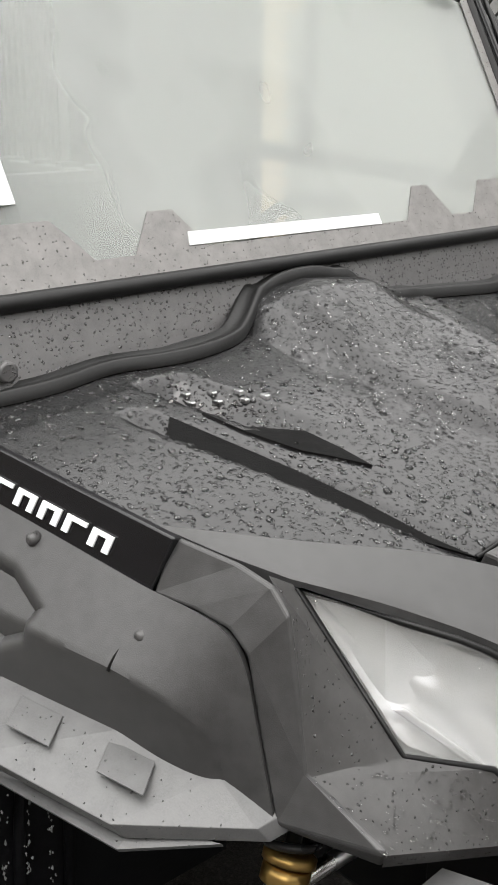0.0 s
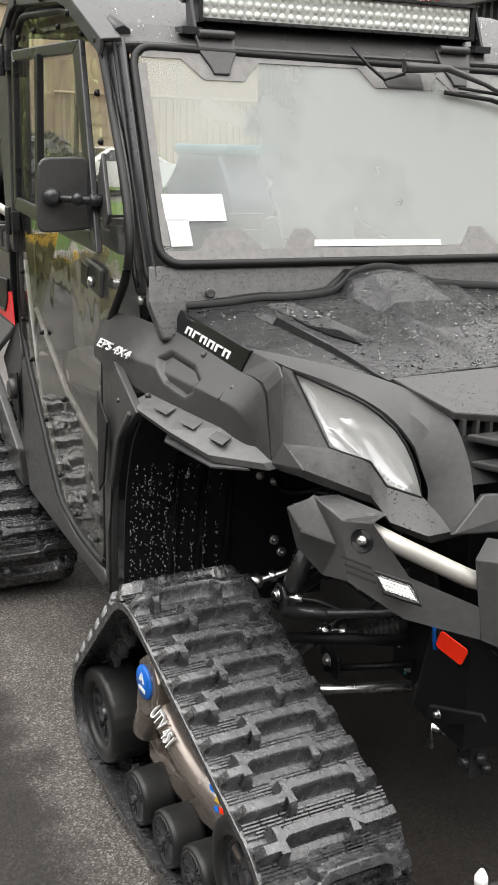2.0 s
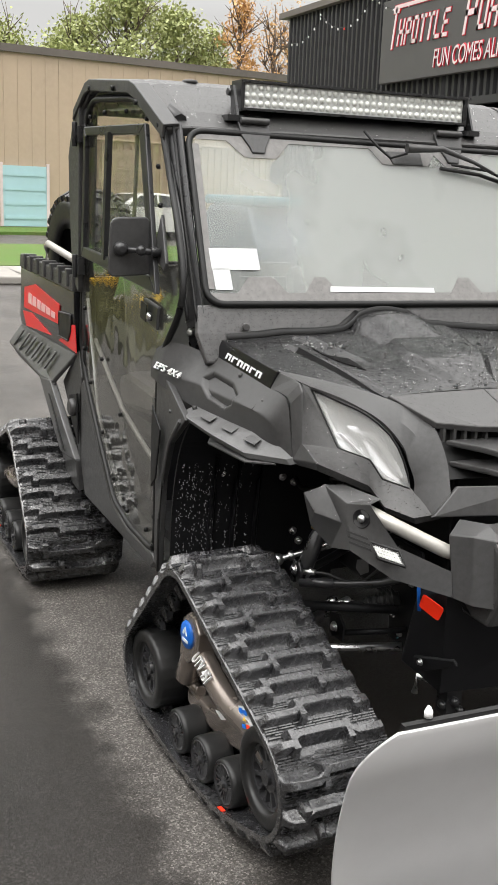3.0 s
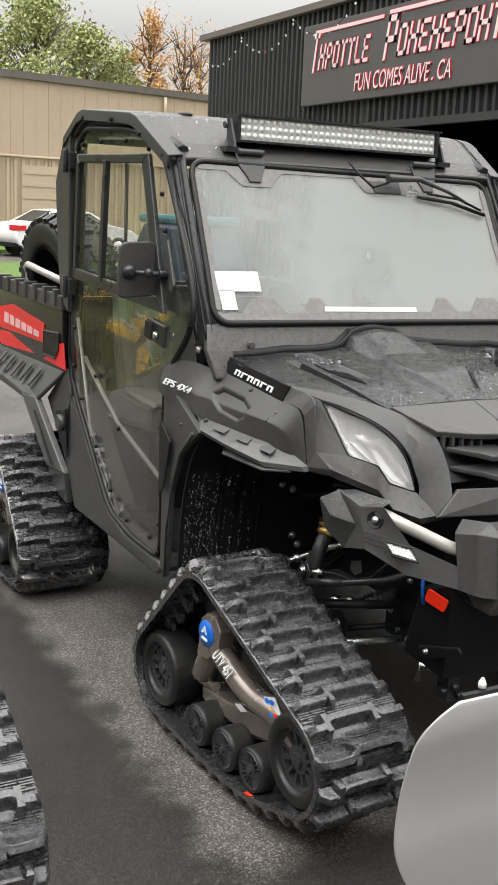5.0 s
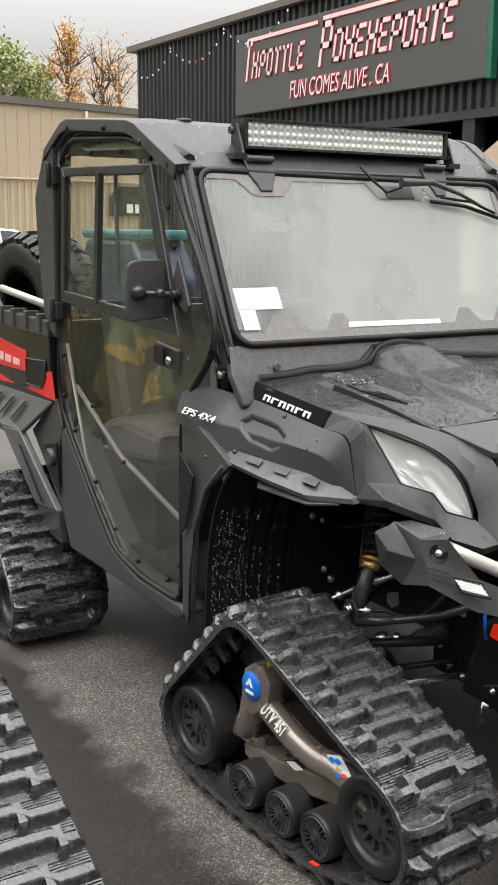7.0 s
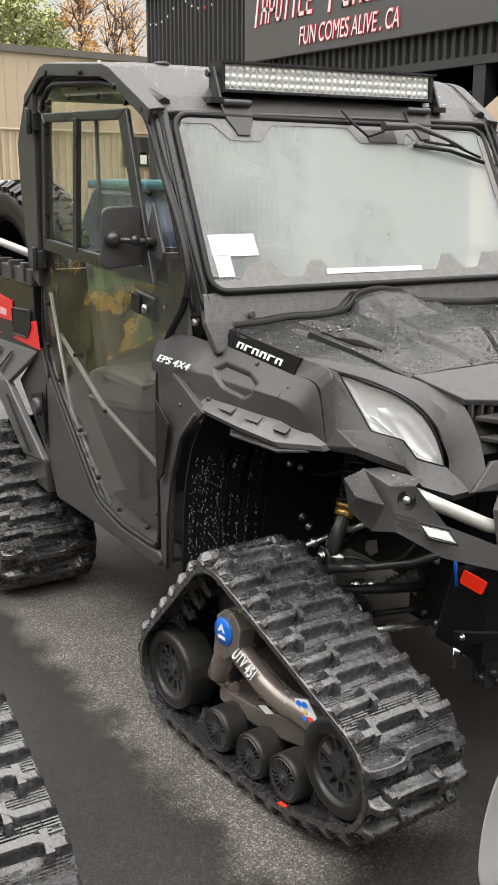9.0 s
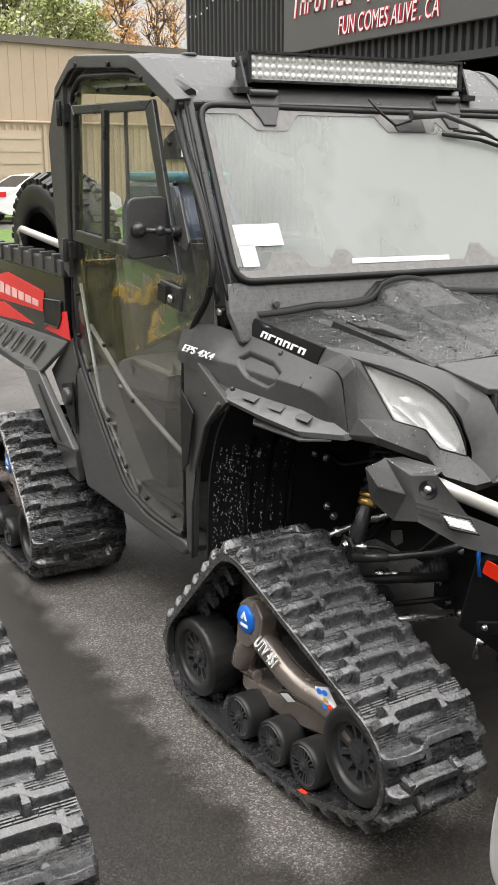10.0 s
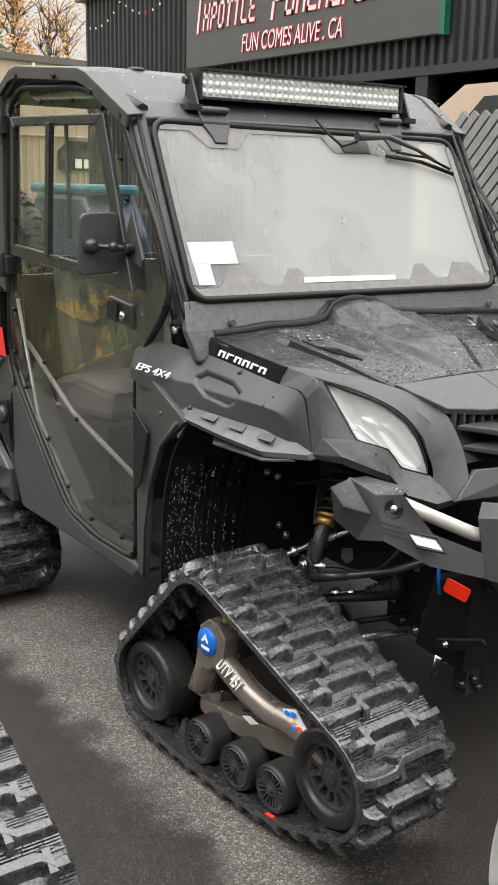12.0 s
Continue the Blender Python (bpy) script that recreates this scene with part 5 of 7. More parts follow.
# front fenders
FU = [(-0.655, -0.735, 1.165), (-0.60, -0.715, 1.195), (-0.545, -0.680, 1.192), (-0.50, -0.628, 1.170), (-0.470, -0.612, 1.169), (-0.32, -0.590, 1.146), (-0.165, -0.568, 1.122), (-0.110, -0.563, 1.121), (-0.074, -0.560, 1.116), (-0.054, -0.558, 1.092), (-0.036, -0.558, 1.025), (-0.016, -0.558, 0.958)]
FC = [(-0.655, -0.752, 1.112), (-0.60, -0.748, 1.098), (-0.545, -0.722, 1.092), (-0.50, -0.695, 1.090), (-0.455, -0.676, 1.088), (-0.30, -0.645, 1.075), (-0.160, -0.617, 1.067), (-0.115, -0.607, 1.060), (-0.090, -0.598, 1.050), (-0.074, -0.586, 1.033), (-0.068, -0.576, 1.005), (-0.062, -0.570, 0.975)]
FL = [(-0.655, -0.752, 1.080), (-0.60, -0.748, 1.068), (-0.545, -0.728, 1.050), (-0.50, -0.708, 1.036), (-0.440, -0.684, 1.018), (-0.30, -0.648, 1.006), (-0.158, -0.612, 0.998), (-0.115, -0.600, 0.990), (-0.090, -0.590, 0.984), (-0.076, -0.582, 0.980), (-0.070, -0.576, 0.975), (-0.064, -0.570, 0.968)]
HEX = [(-0.418, 1.078), (-0.450, 1.106), (-0.420, 1.130), (-0.306, 1.114), (-0.252, 1.090), (-0.262, 1.056), (-0.297, 1.038), (-0.386, 1.056)]


def in_hex(x, z):
    """Depth inside the fender's sunken panel, in metres, negative outside."""
    d = 1.0
    for (x0, z0), (x1, z1) in zip(HEX, HEX[1:] + HEX[:1]):
        ln = math.hypot(x1 - x0, z1 - z0)
        d = min(d, ((x - x0) * (z1 - z0) - (z - z0) * (x1 - x0)) / ln)
    return d


def eased(pts, n):
    """n points along a rail, corners rounded a little; all rails share the spacing of the crease line."""
    ps = [Vector(p) for p in pts]
    run = [0.0]
    for a, b in zip(FC, FC[1:]):
        run.append(run[-1] + (Vector(b) - Vector(a)).length)
    out = []
    for k in range(n):
        u = run[-1] * k / (n - 1)
        i = max(q for q in range(len(ps) - 1) if run[q] <= u + 1e-9)
        out.append(ps[i].lerp(ps[i + 1], min(1.0, (u - run[i]) / (run[i + 1] - run[i]))))
    for q in range(14):
        out = [out[0]] + [(a + b * 2 + c) / 4 for a, b, c in zip(out, out[1:], out[2:])] + [out[-1]]
    return out


def fender(bm):
    n, rows = 230, []
    up, mid, low = (eased(r, n) for r in (FU, FC, FL))
    for a, b, steps in ((up, mid, 34), (mid, low, 28)):
        for k in range(steps + (b is low)):
            rows.append([p.lerp(q, k / steps) for p, q in zip(a, b)])
    vs = []
    for row in rows:
        line = []
        for p in row:
            s = clamp(in_hex(p.x, p.z) / 0.013)
            s = s * s * (3 - 2 * s) * 0.014
            line.append(bm.verts.new(p + Vector((-0.30, 0.85, -0.42)) * s))
        vs.append(line)
    for a, b in zip(vs, vs[1:]):
        for k in range(n - 1):
            bm.faces.new((a[k], a[k + 1], b[k + 1], b[k]))


for ob in both("front_fender", fender, PLASTIC_DRY, "matt black plastic front fender with a sunken panel", smooth=True):
    split(thick(ob, 0.012, 0.0), 32)
both("fender_seam", lambda bm: tube(bm, [(-0.166, -0.575, 1.120), (-0.163, -0.598, 1.094), (-0.160, -0.624, 1.066)], 0.0022, 6), SEAL)
for p in ((-0.150, -0.594, 1.093), (-0.448, -0.622, 1.161), (-0.302, -0.602, 1.138), (-0.502, -0.742, 0.997), (-0.411, -0.700, 1.026)):
    both("fender_bolt", lambda bm: lathe(bm, [(0.007, 0.006), (0.006, -0.004), (0.003, -0.006)], p, "y", 10), PLASTIC)
FLARE = [(-0.440, -0.684, 1.027), (-0.300, -0.648, 1.016), (-0.153, -0.612, 1.006), (-0.066, -0.578, 0.985), (-0.012, -0.556, 0.964), (-0.018, -0.580, 0.959), (-0.105, -0.668, 0.962), (-0.240, -0.712, 0.985), (-0.367, -0.742, 1.008), (-0.430, -0.720, 1.016)]


def flare(bm):
    """A sloping shelf with a turned-down rim, fanned from its middle line."""
    top = [bm.verts.new(p) for p in FLARE]
    for k in range(4):
        bm.faces.new((top[k], top[k + 1], top[8 - k], top[9 - k]))
    rim = [bm.verts.new(Vector(FLARE[k]) + Vector((0.006, 0.010, -0.016))) for k in (4, 5, 6, 7, 8, 9)]
    for k in range(5):
        bm.faces.new((top[4 + k], top[5 + k], rim[k + 1], rim[k]))


for ob in both("fender_flare", flare, GREYFLARE, "grey plastic fender flare with stepped grip blocks"):
    bevelled(thick(ob, 0.008), 0.003)
for k in range(3):
    c = Vector((-0.318, -0.690, 1.0155)).lerp(Vector((-0.125, -0.634, 0.9905)), k / 2)
    d, o = Vector((0.024, 0.0065, -0.0028)), Vector((0.010, -0.015, -0.004))
    both("grip_block", lambda bm: slab(bm, [c - d - o, c + d - o, c + d + o, c - d + o], -0.0022), GREYFLARE, bev=0.001)
both("flare_flange", lambda bm: slab(bm, [(-0.30, -0.690, 0.962), (-0.20, -0.665, 0.960), (-0.105, -0.640, 0.950), (-0.04, -0.60, 0.942), (-0.10, -0.665, 0.938), (-0.28, -0.705, 0.950)], 0.006), GREYFLARE)


# front fascia and lamps
def fascia(bm):
    """Faceted panel round the headlight: side plane, wet shelf below it, strip down to the pointed chin, with a turned-in lip."""
    p = dict(t=(-0.060, -0.498, 1.143), u=(-0.074, -0.514, 1.152), f=(-0.030, -0.534, 1.138), g=(0.004, -0.543, 1.003), h=(0.085, -0.539, 0.971), c=(0.034, -0.454, 0.996), d=(0.083, -0.381, 0.971), e=(0.106, -0.352, 0.921), z=(0.150, -0.288, 0.901),
             i=(0.103, -0.388, 0.903), j=(0.152, -0.366, 0.857), k=(0.206, -0.309, 0.838), m=(0.216, -0.238, 0.846),
             H=(0.074, -0.528, 0.946), I=(0.095, -0.375, 0.880), J=(0.143, -0.350, 0.836), K=(0.198, -0.296, 0.818), M=(0.206, -0.225, 0.828))
    patch(bm, p["u"], p["f"], p["g"], p["c"], 6, 6)
    patch(bm, p["t"], p["u"], p["c"], p["c"], 6, 6)
    patch(bm, p["g"], p["h"], p["i"], p["d"], 6, 6)
    patch(bm, p["c"], p["g"], p["d"], p["d"], 6, 6)
    patch(bm, p["d"], p["i"], p["j"], p["e"], 6, 6)
    patch(bm, p["e"], p["j"], p["k"], p["z"], 6, 6)
    patch(bm, p["z"], p["k"], p["m"], p["m"], 6, 6)
    for a, b in ("hi", "ij", "jk", "km"):
        patch(bm, p[a], p[b], p[b.upper()], p[a.upper()], 6, 2)
    bmesh.ops.remove_doubles(bm, verts=bm.verts, dist=0.0006)
    bmesh.ops.dissolve_degenerate(bm, dist=0.0002, edges=bm.edges)


for ob in both("front_fascia", fascia, PLASTIC, "textured black plastic front fascia with rain beads"):
    moulded(ob, 0.004)
BROW = [[(-0.19, -0.545, 1.172), (-0.10, -0.46, 1.160), (-0.02, -0.33, 1.130), (0.055, -0.235, 1.090), (0.118, -0.205, 1.052), (0.17, -0.198, 0.985), (0.205, -0.205, 0.93), (0.24, -0.215, 0.86)],
        [(-0.12, -0.525, 1.160), (-0.03, -0.450, 1.136), (0.05, -0.36, 1.102), (0.110, -0.285, 1.058), (0.150, -0.252, 1.000), (0.175, -0.245, 0.945), (0.195, -0.250, 0.890), (0.225, -0.250, 0.845)],
        [(-0.064, -0.498, 1.147), (0.017, -0.437, 1.125), (0.085, -0.357, 1.077), (0.128, -0.309, 1.015), (0.142, -0.294, 0.968), (0.154, -0.281, 0.920), (0.165, -0.285, 0.875), (0.195, -0.270, 0.840)]]
for ob in both("lamp_brow", lambda bm: loft(bm, BROW, 40), PLASTIC_DRY, "smooth black plastic brow over the headlight", smooth=True):
    split(thick(ob, 0.012))
both("front_chin", lambda bm: slab(bm, [(0.235, -0.27, 0.845), (0.30, YC, 0.845), (0.285, YC, 0.925), (0.222, -0.19, 0.92)], -0.02), PLASTIC_DRY, bev=0.004)
both("nose_panel", lambda bm: slab(bm, [(-0.012, -0.285, 1.106), (-0.012, YC, 1.112), (0.19, YC, 1.044), (0.16, -0.10, 1.046), (0.118, -0.205, 1.052)], -0.02), PLASTIC, "wet black plastic nose panel", 0.004)
RB = [(-0.162, -0.570, 1.121), (-0.115, -0.564, 1.122), (-0.076, -0.560, 1.117), (-0.054, -0.559, 1.100), (-0.036, -0.560, 1.031), (-0.014, -0.562, 0.956)]
RF = [(-0.160, -0.548, 1.172), (-0.090, -0.535, 1.165), (-0.050, -0.534, 1.158), (-0.029, -0.535, 1.139), (0.005, -0.544, 1.004), (0.086, -0.540, 0.971)]


def arch_band(bm):
    """Dark side wall of the fascia, from the fender's edge to the lamp panel, closed below by a short sole."""
    a, b = [bm.verts.new(p) for p in RB], [bm.verts.new(p) for p in RF]
    for k in range(5):
        bm.faces.new((a[k], a[k + 1], b[k + 1], b[k]))
    lip = [bm.verts.new(p) for p in ((-0.010, -0.545, 0.940), (0.074, -0.528, 0.946))]
    bm.faces.new((a[5], lip[0], lip[1], b[5]))


for ob in both("fascia_arch", arch_band, PLASTIC_DRY, "smooth black plastic arch band"):
    bevelled(thick(ob, 0.008), 0.004, 3)
HLC = [(-0.058, -0.495, 1.140), (0.02, -0.442, 1.116), (0.085, -0.366, 1.066), (0.125, -0.318, 1.008), (0.148, -0.290, 0.900), (0.106, -0.351, 0.920), (0.083, -0.380, 0.970), (0.034, -0.452, 0.994)]
HL = HLC[:1] + [(0.020, -0.444, 1.117), (0.053, -0.412, 1.103), (0.071, -0.390, 1.090), (0.088, -0.365, 1.070), (0.109, -0.339, 1.042), (0.124, -0.320, 1.009), (0.134, -0.307, 0.976), (0.143, -0.296, 0.937)] + HLC[4:]
MID = sum((Vector(p) for p in HL), Vector()) / len(HL)
both("headlight_bucket", lambda bm: slab(bm, [MID + (Vector(p) - MID) * 1.06 + Vector((-0.022, 0.012, -0.014)) for p in HL], 0.004), CHROME, "chrome headlight reflector")


HLN = (Vector(HLC[2]) - Vector(HLC[0])).cross(Vector(HLC[6]) - Vector(HLC[0])).normalized()
HLN = HLN if HLN.y < 0 else -HLN


def in_lamp(u, v, deep):
    """A place inside the lamp: u from the rear corner to the front one, v from the upper rim to the lower, deep below the lens."""
    top = Vector(HLC[0]).lerp(Vector(HLC[2]), u / 0.6) if u < 0.6 else Vector(HLC[2]).lerp(Vector(HLC[4]), (u - 0.6) / 0.4)
    low = Vector(HLC[0]).lerp(Vector(HLC[7]), u / 0.35) if u < 0.35 else (Vector(HLC[7]).lerp(Vector(HLC[5]), (u - 0.35) / 0.5) if u < 0.85 else Vector(HLC[5]).lerp(Vector(HLC[4]), (u - 0.85) / 0.15))
    return top.lerp(low, v) - HLN * deep


def lamp_bowl(bm):
    """Concave mirror with soft folds running out from the bulb."""
    rows = []
    for i in range(29):
        row = []
        for j in range(13):
            u, v = 0.06 + 0.86 * i / 28, 0.05 + 0.90 * j / 12
            du, dv = (u - 0.42) * 2.0, (v - 0.48) * 1.6
            r, turn = math.hypot(du, dv), math.atan2(dv, du)
            deep = 0.008 + 0.018 * max(0.0, 1.0 - r * r) + 0.0035 * math.sin(turn * 6.0 + 0.6) * min(1.0, r * 2.0) - 0.010 * math.exp(-(r / 0.16) ** 2)
            row.append(bm.verts.new(in_lamp(u, v, deep)))
        rows.append(row)
    for i in range(28):
        for j in range(12):
            bm.faces.new((rows[i][j], rows[i + 1][j], rows[i + 1][j + 1], rows[i][j + 1])).smooth = True


def lamp_inside(bm):
    # slanting blade between the bowls and the toothed lower strip
    slab(bm, [in_lamp(0.30, 0.80, 0.004), in_lamp(0.34, 0.66, 0.004), in_lamp(0.80, 0.80, 0.005), in_lamp(0.80, 0.92, 0.005)], 0.006)
    for k in range(7):
        u = 0.70 + 0.036 * k
        slab(bm, [in_lamp(u, 0.74, 0.004), in_lamp(u + 0.028, 0.74, 0.004), in_lamp(u + 0.028, 0.97, 0.006), in_lamp(u, 0.97, 0.006)], 0.005)


both("headlight_bowl", lamp_bowl, CHROME, "folded chrome lamp bowl")
both("headlight_reflector", lamp_inside, CHROME, "chrome blade and toothed lower strip", 0.002)
both("headlight", lambda bm: slab(bm, HL, 0.006), LENS, "clear wet headlight lens", 0.002)
both("headlight_seal", lambda bm: tube(bm, [Vector(p) for p in HL], 0.0032, 6, closed=True), SEAL)

# grille
bm = bmesh.new()
slab(bm, [(0.10, -0.21, 1.045), (0.15, 0.27, 1.045), (0.20, 0.25, 0.93), (0.19, -0.20, 0.93)], 0.01)
part("grille_backing", bm, SEAL, utv)
for k in range(2):
    z, x = 0.995 - 0.052 * k, 0.140 + 0.022 * k
    bm = bmesh.new()
    slab(bm, [(x, -0.185, z + 0.016), (x + 0.075, -0.115, z + 0.010), (x + 0.090, -0.08, z - 0.002), (x + 0.090, 0.14, z - 0.002), (x + 0.075, 0.175, z + 0.010), (x, 0.245, z + 0.016)], 0.016)
    bevelled(part("grille_slat", bm, PLASTIC_DRY, utv), 0.004)
for k in range(5):
    bm = bmesh.new()
    box(bm, (0.118 + 0.006 * k, -0.19 + 0.03 * k, 1.02), (0.135 + 0.006 * k, -0.182 + 0.03 * k, 1.055))
    part("grille_rib", bm, PLASTIC_DRY, utv)
bm = bmesh.new()
lathe(bm, [(0.046, 0.0), (0.046, 0.008), (0.038, 0.008), (0.038, 0.0)], (0.205, YC, 1.035), "x", 28)
box(bm, (0.206, YC - 0.02, 1.03), (0.213, YC + 0.02, 1.042))
part("nose_badge", bm, STEEL, utv, "chrome ring badge on the nose")


def stud(bm, at, axis="y", r=0.011, out=-1):
    """Hexagon bolt head on a washer."""
    lathe(bm, [(r * 1.45, 0.004 * out), (r * 1.45, 0.001 * out)], at, axis, 14)
    lathe(bm, [(r, 0.002 * out), (r * 0.98, 0.011 * out), (r * 0.55, 0.0125 * out)], at, axis, 6)


# bumper
def bumper_corner(bm):
    p = dict(a=(0.071, -0.567, 0.890), b=(0.087, -0.513, 0.911), c=(0.158, -0.484, 0.880), d=(0.226, -0.455, 0.893), e=(0.104, -0.549, 0.843), f=(0.150, -0.490, 0.825), g=(0.193, -0.490, 0.808), h=(0.050, -0.530, 0.790), i=(0.105, -0.495, 0.742), j=(0.208, -0.496, 0.770),
             k=(0.292, -0.405, 0.797), m=(0.350, -0.277, 0.737), n=(0.302, -0.420, 0.716), o=(0.362, -0.277, 0.672), r=(0.085, -0.455, 0.908), s=(0.190, -0.400, 0.893), q=(0.300, -0.370, 0.815))
    for q in ("abfe", "bcgf", "cdkg", "efih", "fgji", "gknj", "kmon", "brsc", "csdd", "aehh"):
        patch(bm, *(p[k] for k in q), 5, 5)
    bmesh.ops.remove_doubles(bm, verts=bm.verts, dist=0.0006)
    bmesh.ops.dissolve_degenerate(bm, dist=0.0002, edges=bm.edges)


for ob in both("bumper_corner", bumper_corner, PLASTIC_DRY, "angular black plastic bumper corner"):
    moulded(ob, 0.007)
BOLT_AT, BOLT_OUT = Vector((0.2065, -0.4658, 0.8511)), Vector((0.535, -0.833, 0.139))
BOLT = Matrix.Translation(BOLT_AT) @ BOLT_OUT.to_track_quat("-Y", "Z").to_matrix().to_4x4()
# almost flat dark disc: the recess's shade is put into its colour
both("bolt_recess_shade", lambda bm: [lathe(bm, [(0.0255, 0.006), (0.0250, -0.0008), (0.0235, -0.0012), (0.0225, 0.0004), (0.004, 0.0012)], (0, 0, 0), "y", 26), bm.transform(BOLT)], DARK, "round dark disc standing for the shaded bolt recess")
both("bumper_tube", lambda bm: tube(bm, [(0.185, -0.445, 0.866), (0.24, -0.372, 0.828), (0.297, -0.266, 0.775), (0.335, -0.19, 0.755), (0.35, YC, 0.75)], 0.019, 16), SILVER, "silver painted bumper tube")
both("bumper_bolt", lambda bm: [lathe(bm, [(0.0105, 0.002), (0.0105, -0.003), (0.0075, -0.004), (0.0070, -0.009), (0.0025, -0.010)], (0, 0, 0), "y", 12), bm.transform(BOLT)], STEEL, "steel bolt in its recess")


def running_lamp(bm):
    slab(bm, [(0.258, -0.461, 0.803), (0.316, -0.418, 0.794), (0.345, -0.414, 0.766), (0.288, -0.457, 0.774)], 0.008)


both("running_lamp", running_lamp, LENS, "small white LED running lamp", 0.002)
L0, L1, L3 = Vector((0.262, -0.4635, 0.800)), Vector((0.316, -0.4215, 0.792)), Vector((0.288, -0.4595, 0.776))
both("running_lamp_backing", lambda bm: slab(bm, [L0 + (L1 - L0) * a + (L3 - L0) * b for a, b in ((0.03, 0.08), (0.97, 0.08), (0.99, 0.92), (0.05, 0.92))], 0.001), LEDBACK, "pale ribbed lamp insert")
for r in range(3):
    for k in range(9):
        c = L0 + (L1 - L0) * (0.08 + 0.105 * k) + (L3 - L0) * (0.22 + 0.28 * r)
        both("running_lamp_bulb", lambda bm: lathe(bm, [(0.0022, 0.002), (0.0020, -0.0012), (0.0010, -0.0018)], c, "y", 6), LEDMAT)
both("running_lamp_frame", lambda bm: tube(bm, [(0.256, -0.463, 0.805), (0.318, -0.417, 0.796), (0.348, -0.413, 0.764), (0.288, -0.459, 0.771)], 0.0035, 6, closed=True), SEAL)
# black strips on the face; the slots' shade is only colour
both("bumper_slot_strip", lambda bm: [slab(bm, [(0.198 + 0.009 * k, -0.504, 0.822 - 0.012 * k), (0.248 + 0.009 * k, -0.466, 0.812 - 0.012 * k), (0.251 + 0.009 * k, -0.466, 0.807 - 0.012 * k), (0.201 + 0.009 * k, -0.504, 0.817 - 0.012 * k)], 0.003) for k in range(3)], SEAL)
bm = bmesh.new()
prism(bm, [(0.30, 0.84), (0.42, 0.83), (0.46, 0.80), (0.46, 0.69), (0.42, 0.60), (0.30, 0.60)], "y", -0.205, 0.265)
bevelled(part("bumper_centre", bm, PLASTIC, utv, "black plastic bumper centre with white letters"), 0.012)
for k in range(6):
    bm = bmesh.new()
    box(bm, (0.455, -0.13 + 0.055 * k, 0.735), (0.464, -0.09 + 0.055 * k, 0.775))
    part("bumper_letter_bar", bm, WHITE, utv)
def bumper_post(bm):
    p = dict(a=(0.315, -0.271, 0.824), b=(0.385, -0.246, 0.838), c=(0.410, -0.248, 0.664), d=(0.362, -0.277, 0.672), e=(0.275, -0.215, 0.848), f=(0.355, -0.180, 0.856), g=(0.425, -0.190, 0.832), h=(0.448, -0.190, 0.660), i=(0.300, -0.230, 0.690))
    for q in ("abcd", "aefb", "bghc", "fgbb", "aeid"):
        patch(bm, *(p[k] for k in q), 4, 4)
    bmesh.ops.remove_doubles(bm, verts=bm.verts, dist=0.0006)
    bmesh.ops.dissolve_degenerate(bm, dist=0.0002, edges=bm.edges)


for ob in both("bumper_post", bumper_post, PLASTIC_DRY, "black plastic bumper post"):
    moulded(ob, 0.006)
both("skid_plate", lambda bm: slab(bm, [(0.09, -0.24, 0.37), (0.17, -0.255, 0.60), (0.30, -0.25, 0.66), (0.36, -0.20, 0.60), (0.34, YC, 0.52), (0.32, YC, 0.36), (0.24, -0.20, 0.34)], 0.03), DARK, bev=0.006)
both("skid_rib", lambda bm: slab(bm, [(0.195, -0.262, 0.440), (0.325, -0.222, 0.478), (0.335, -0.215, 0.462), (0.235, -0.240, 0.408), (0.192, -0.262, 0.408)], -0.010), DARK, bev=0.004)
both("skid_bolt", lambda bm: stud(bm, (0.232, -0.266, 0.434), "y", 0.007), STEEL)
bm = bmesh.new()
slab(bm, rounded([(0.228, -0.272, 0.632), (0.300, -0.252, 0.614), (0.284, -0.256, 0.572), (0.215, -0.275, 0.590)], 0.010, 4), -0.004)
bevelled(part("warning_tag", bm, REDFLAG, utv, "bright red plastic tag"), 0.004)
part("cable", piped([(0.16, -0.24, 0.66), (0.175, -0.255, 0.62), (0.18, -0.25, 0.56)], 0.006, 6), BLUE, utv, "blue electric cable")
part("tow_pin", piped([(0.24, -0.16, 0.345), (0.16, -0.225, 0.352), (0.155, -0.228, 0.30)], 0.010, 8), STEEL, utv, "bent steel hitch pin")
bm = bmesh.new()
box(bm, (0.18, -0.17, 0.25), (0.23, -0.12, 0.36))
for p in ((0.235, -0.15, 0.30), (0.235, -0.13, 0.27), (0.21, -0.17, 0.28)):
    lathe(bm, [(0.012, -0.01), (0.012, 0.012), (0.005, 0.016)], p, "x", 8)
part("hitch_block", bm, BLACKSTEEL, utv)
bm = bmesh.new()
lathe(bm, [(0.03, -0.10), (0.03, 0.10)], (0.45, YC, 0.64), "y", 16)
for y in (-0.1, 0.16):
    lathe(bm, [(0.014, -0.02), (0.014, 0.02)], (0.475, y, 0.66), "x", 8)
part("winch_roller", bm, STEEL, utv, "steel winch fairlead roller")


# front suspension
def shock(bm):
    lathe(bm, [(0.018, -0.135), (0.024, -0.125), (0.024, -0.03), (0.021, -0.02), (0.021, 0.0)], (0, 0, 0), "z", 18)
    tube(bm, [(0, 0, 0.0), (0, 0, 0.26)], 0.010, 10)
    lathe(bm, [(0.030, 0.215), (0.033, 0.225), (0.033, 0.24), (0.015, 0.25)], (0, 0, 0), "z", 18)


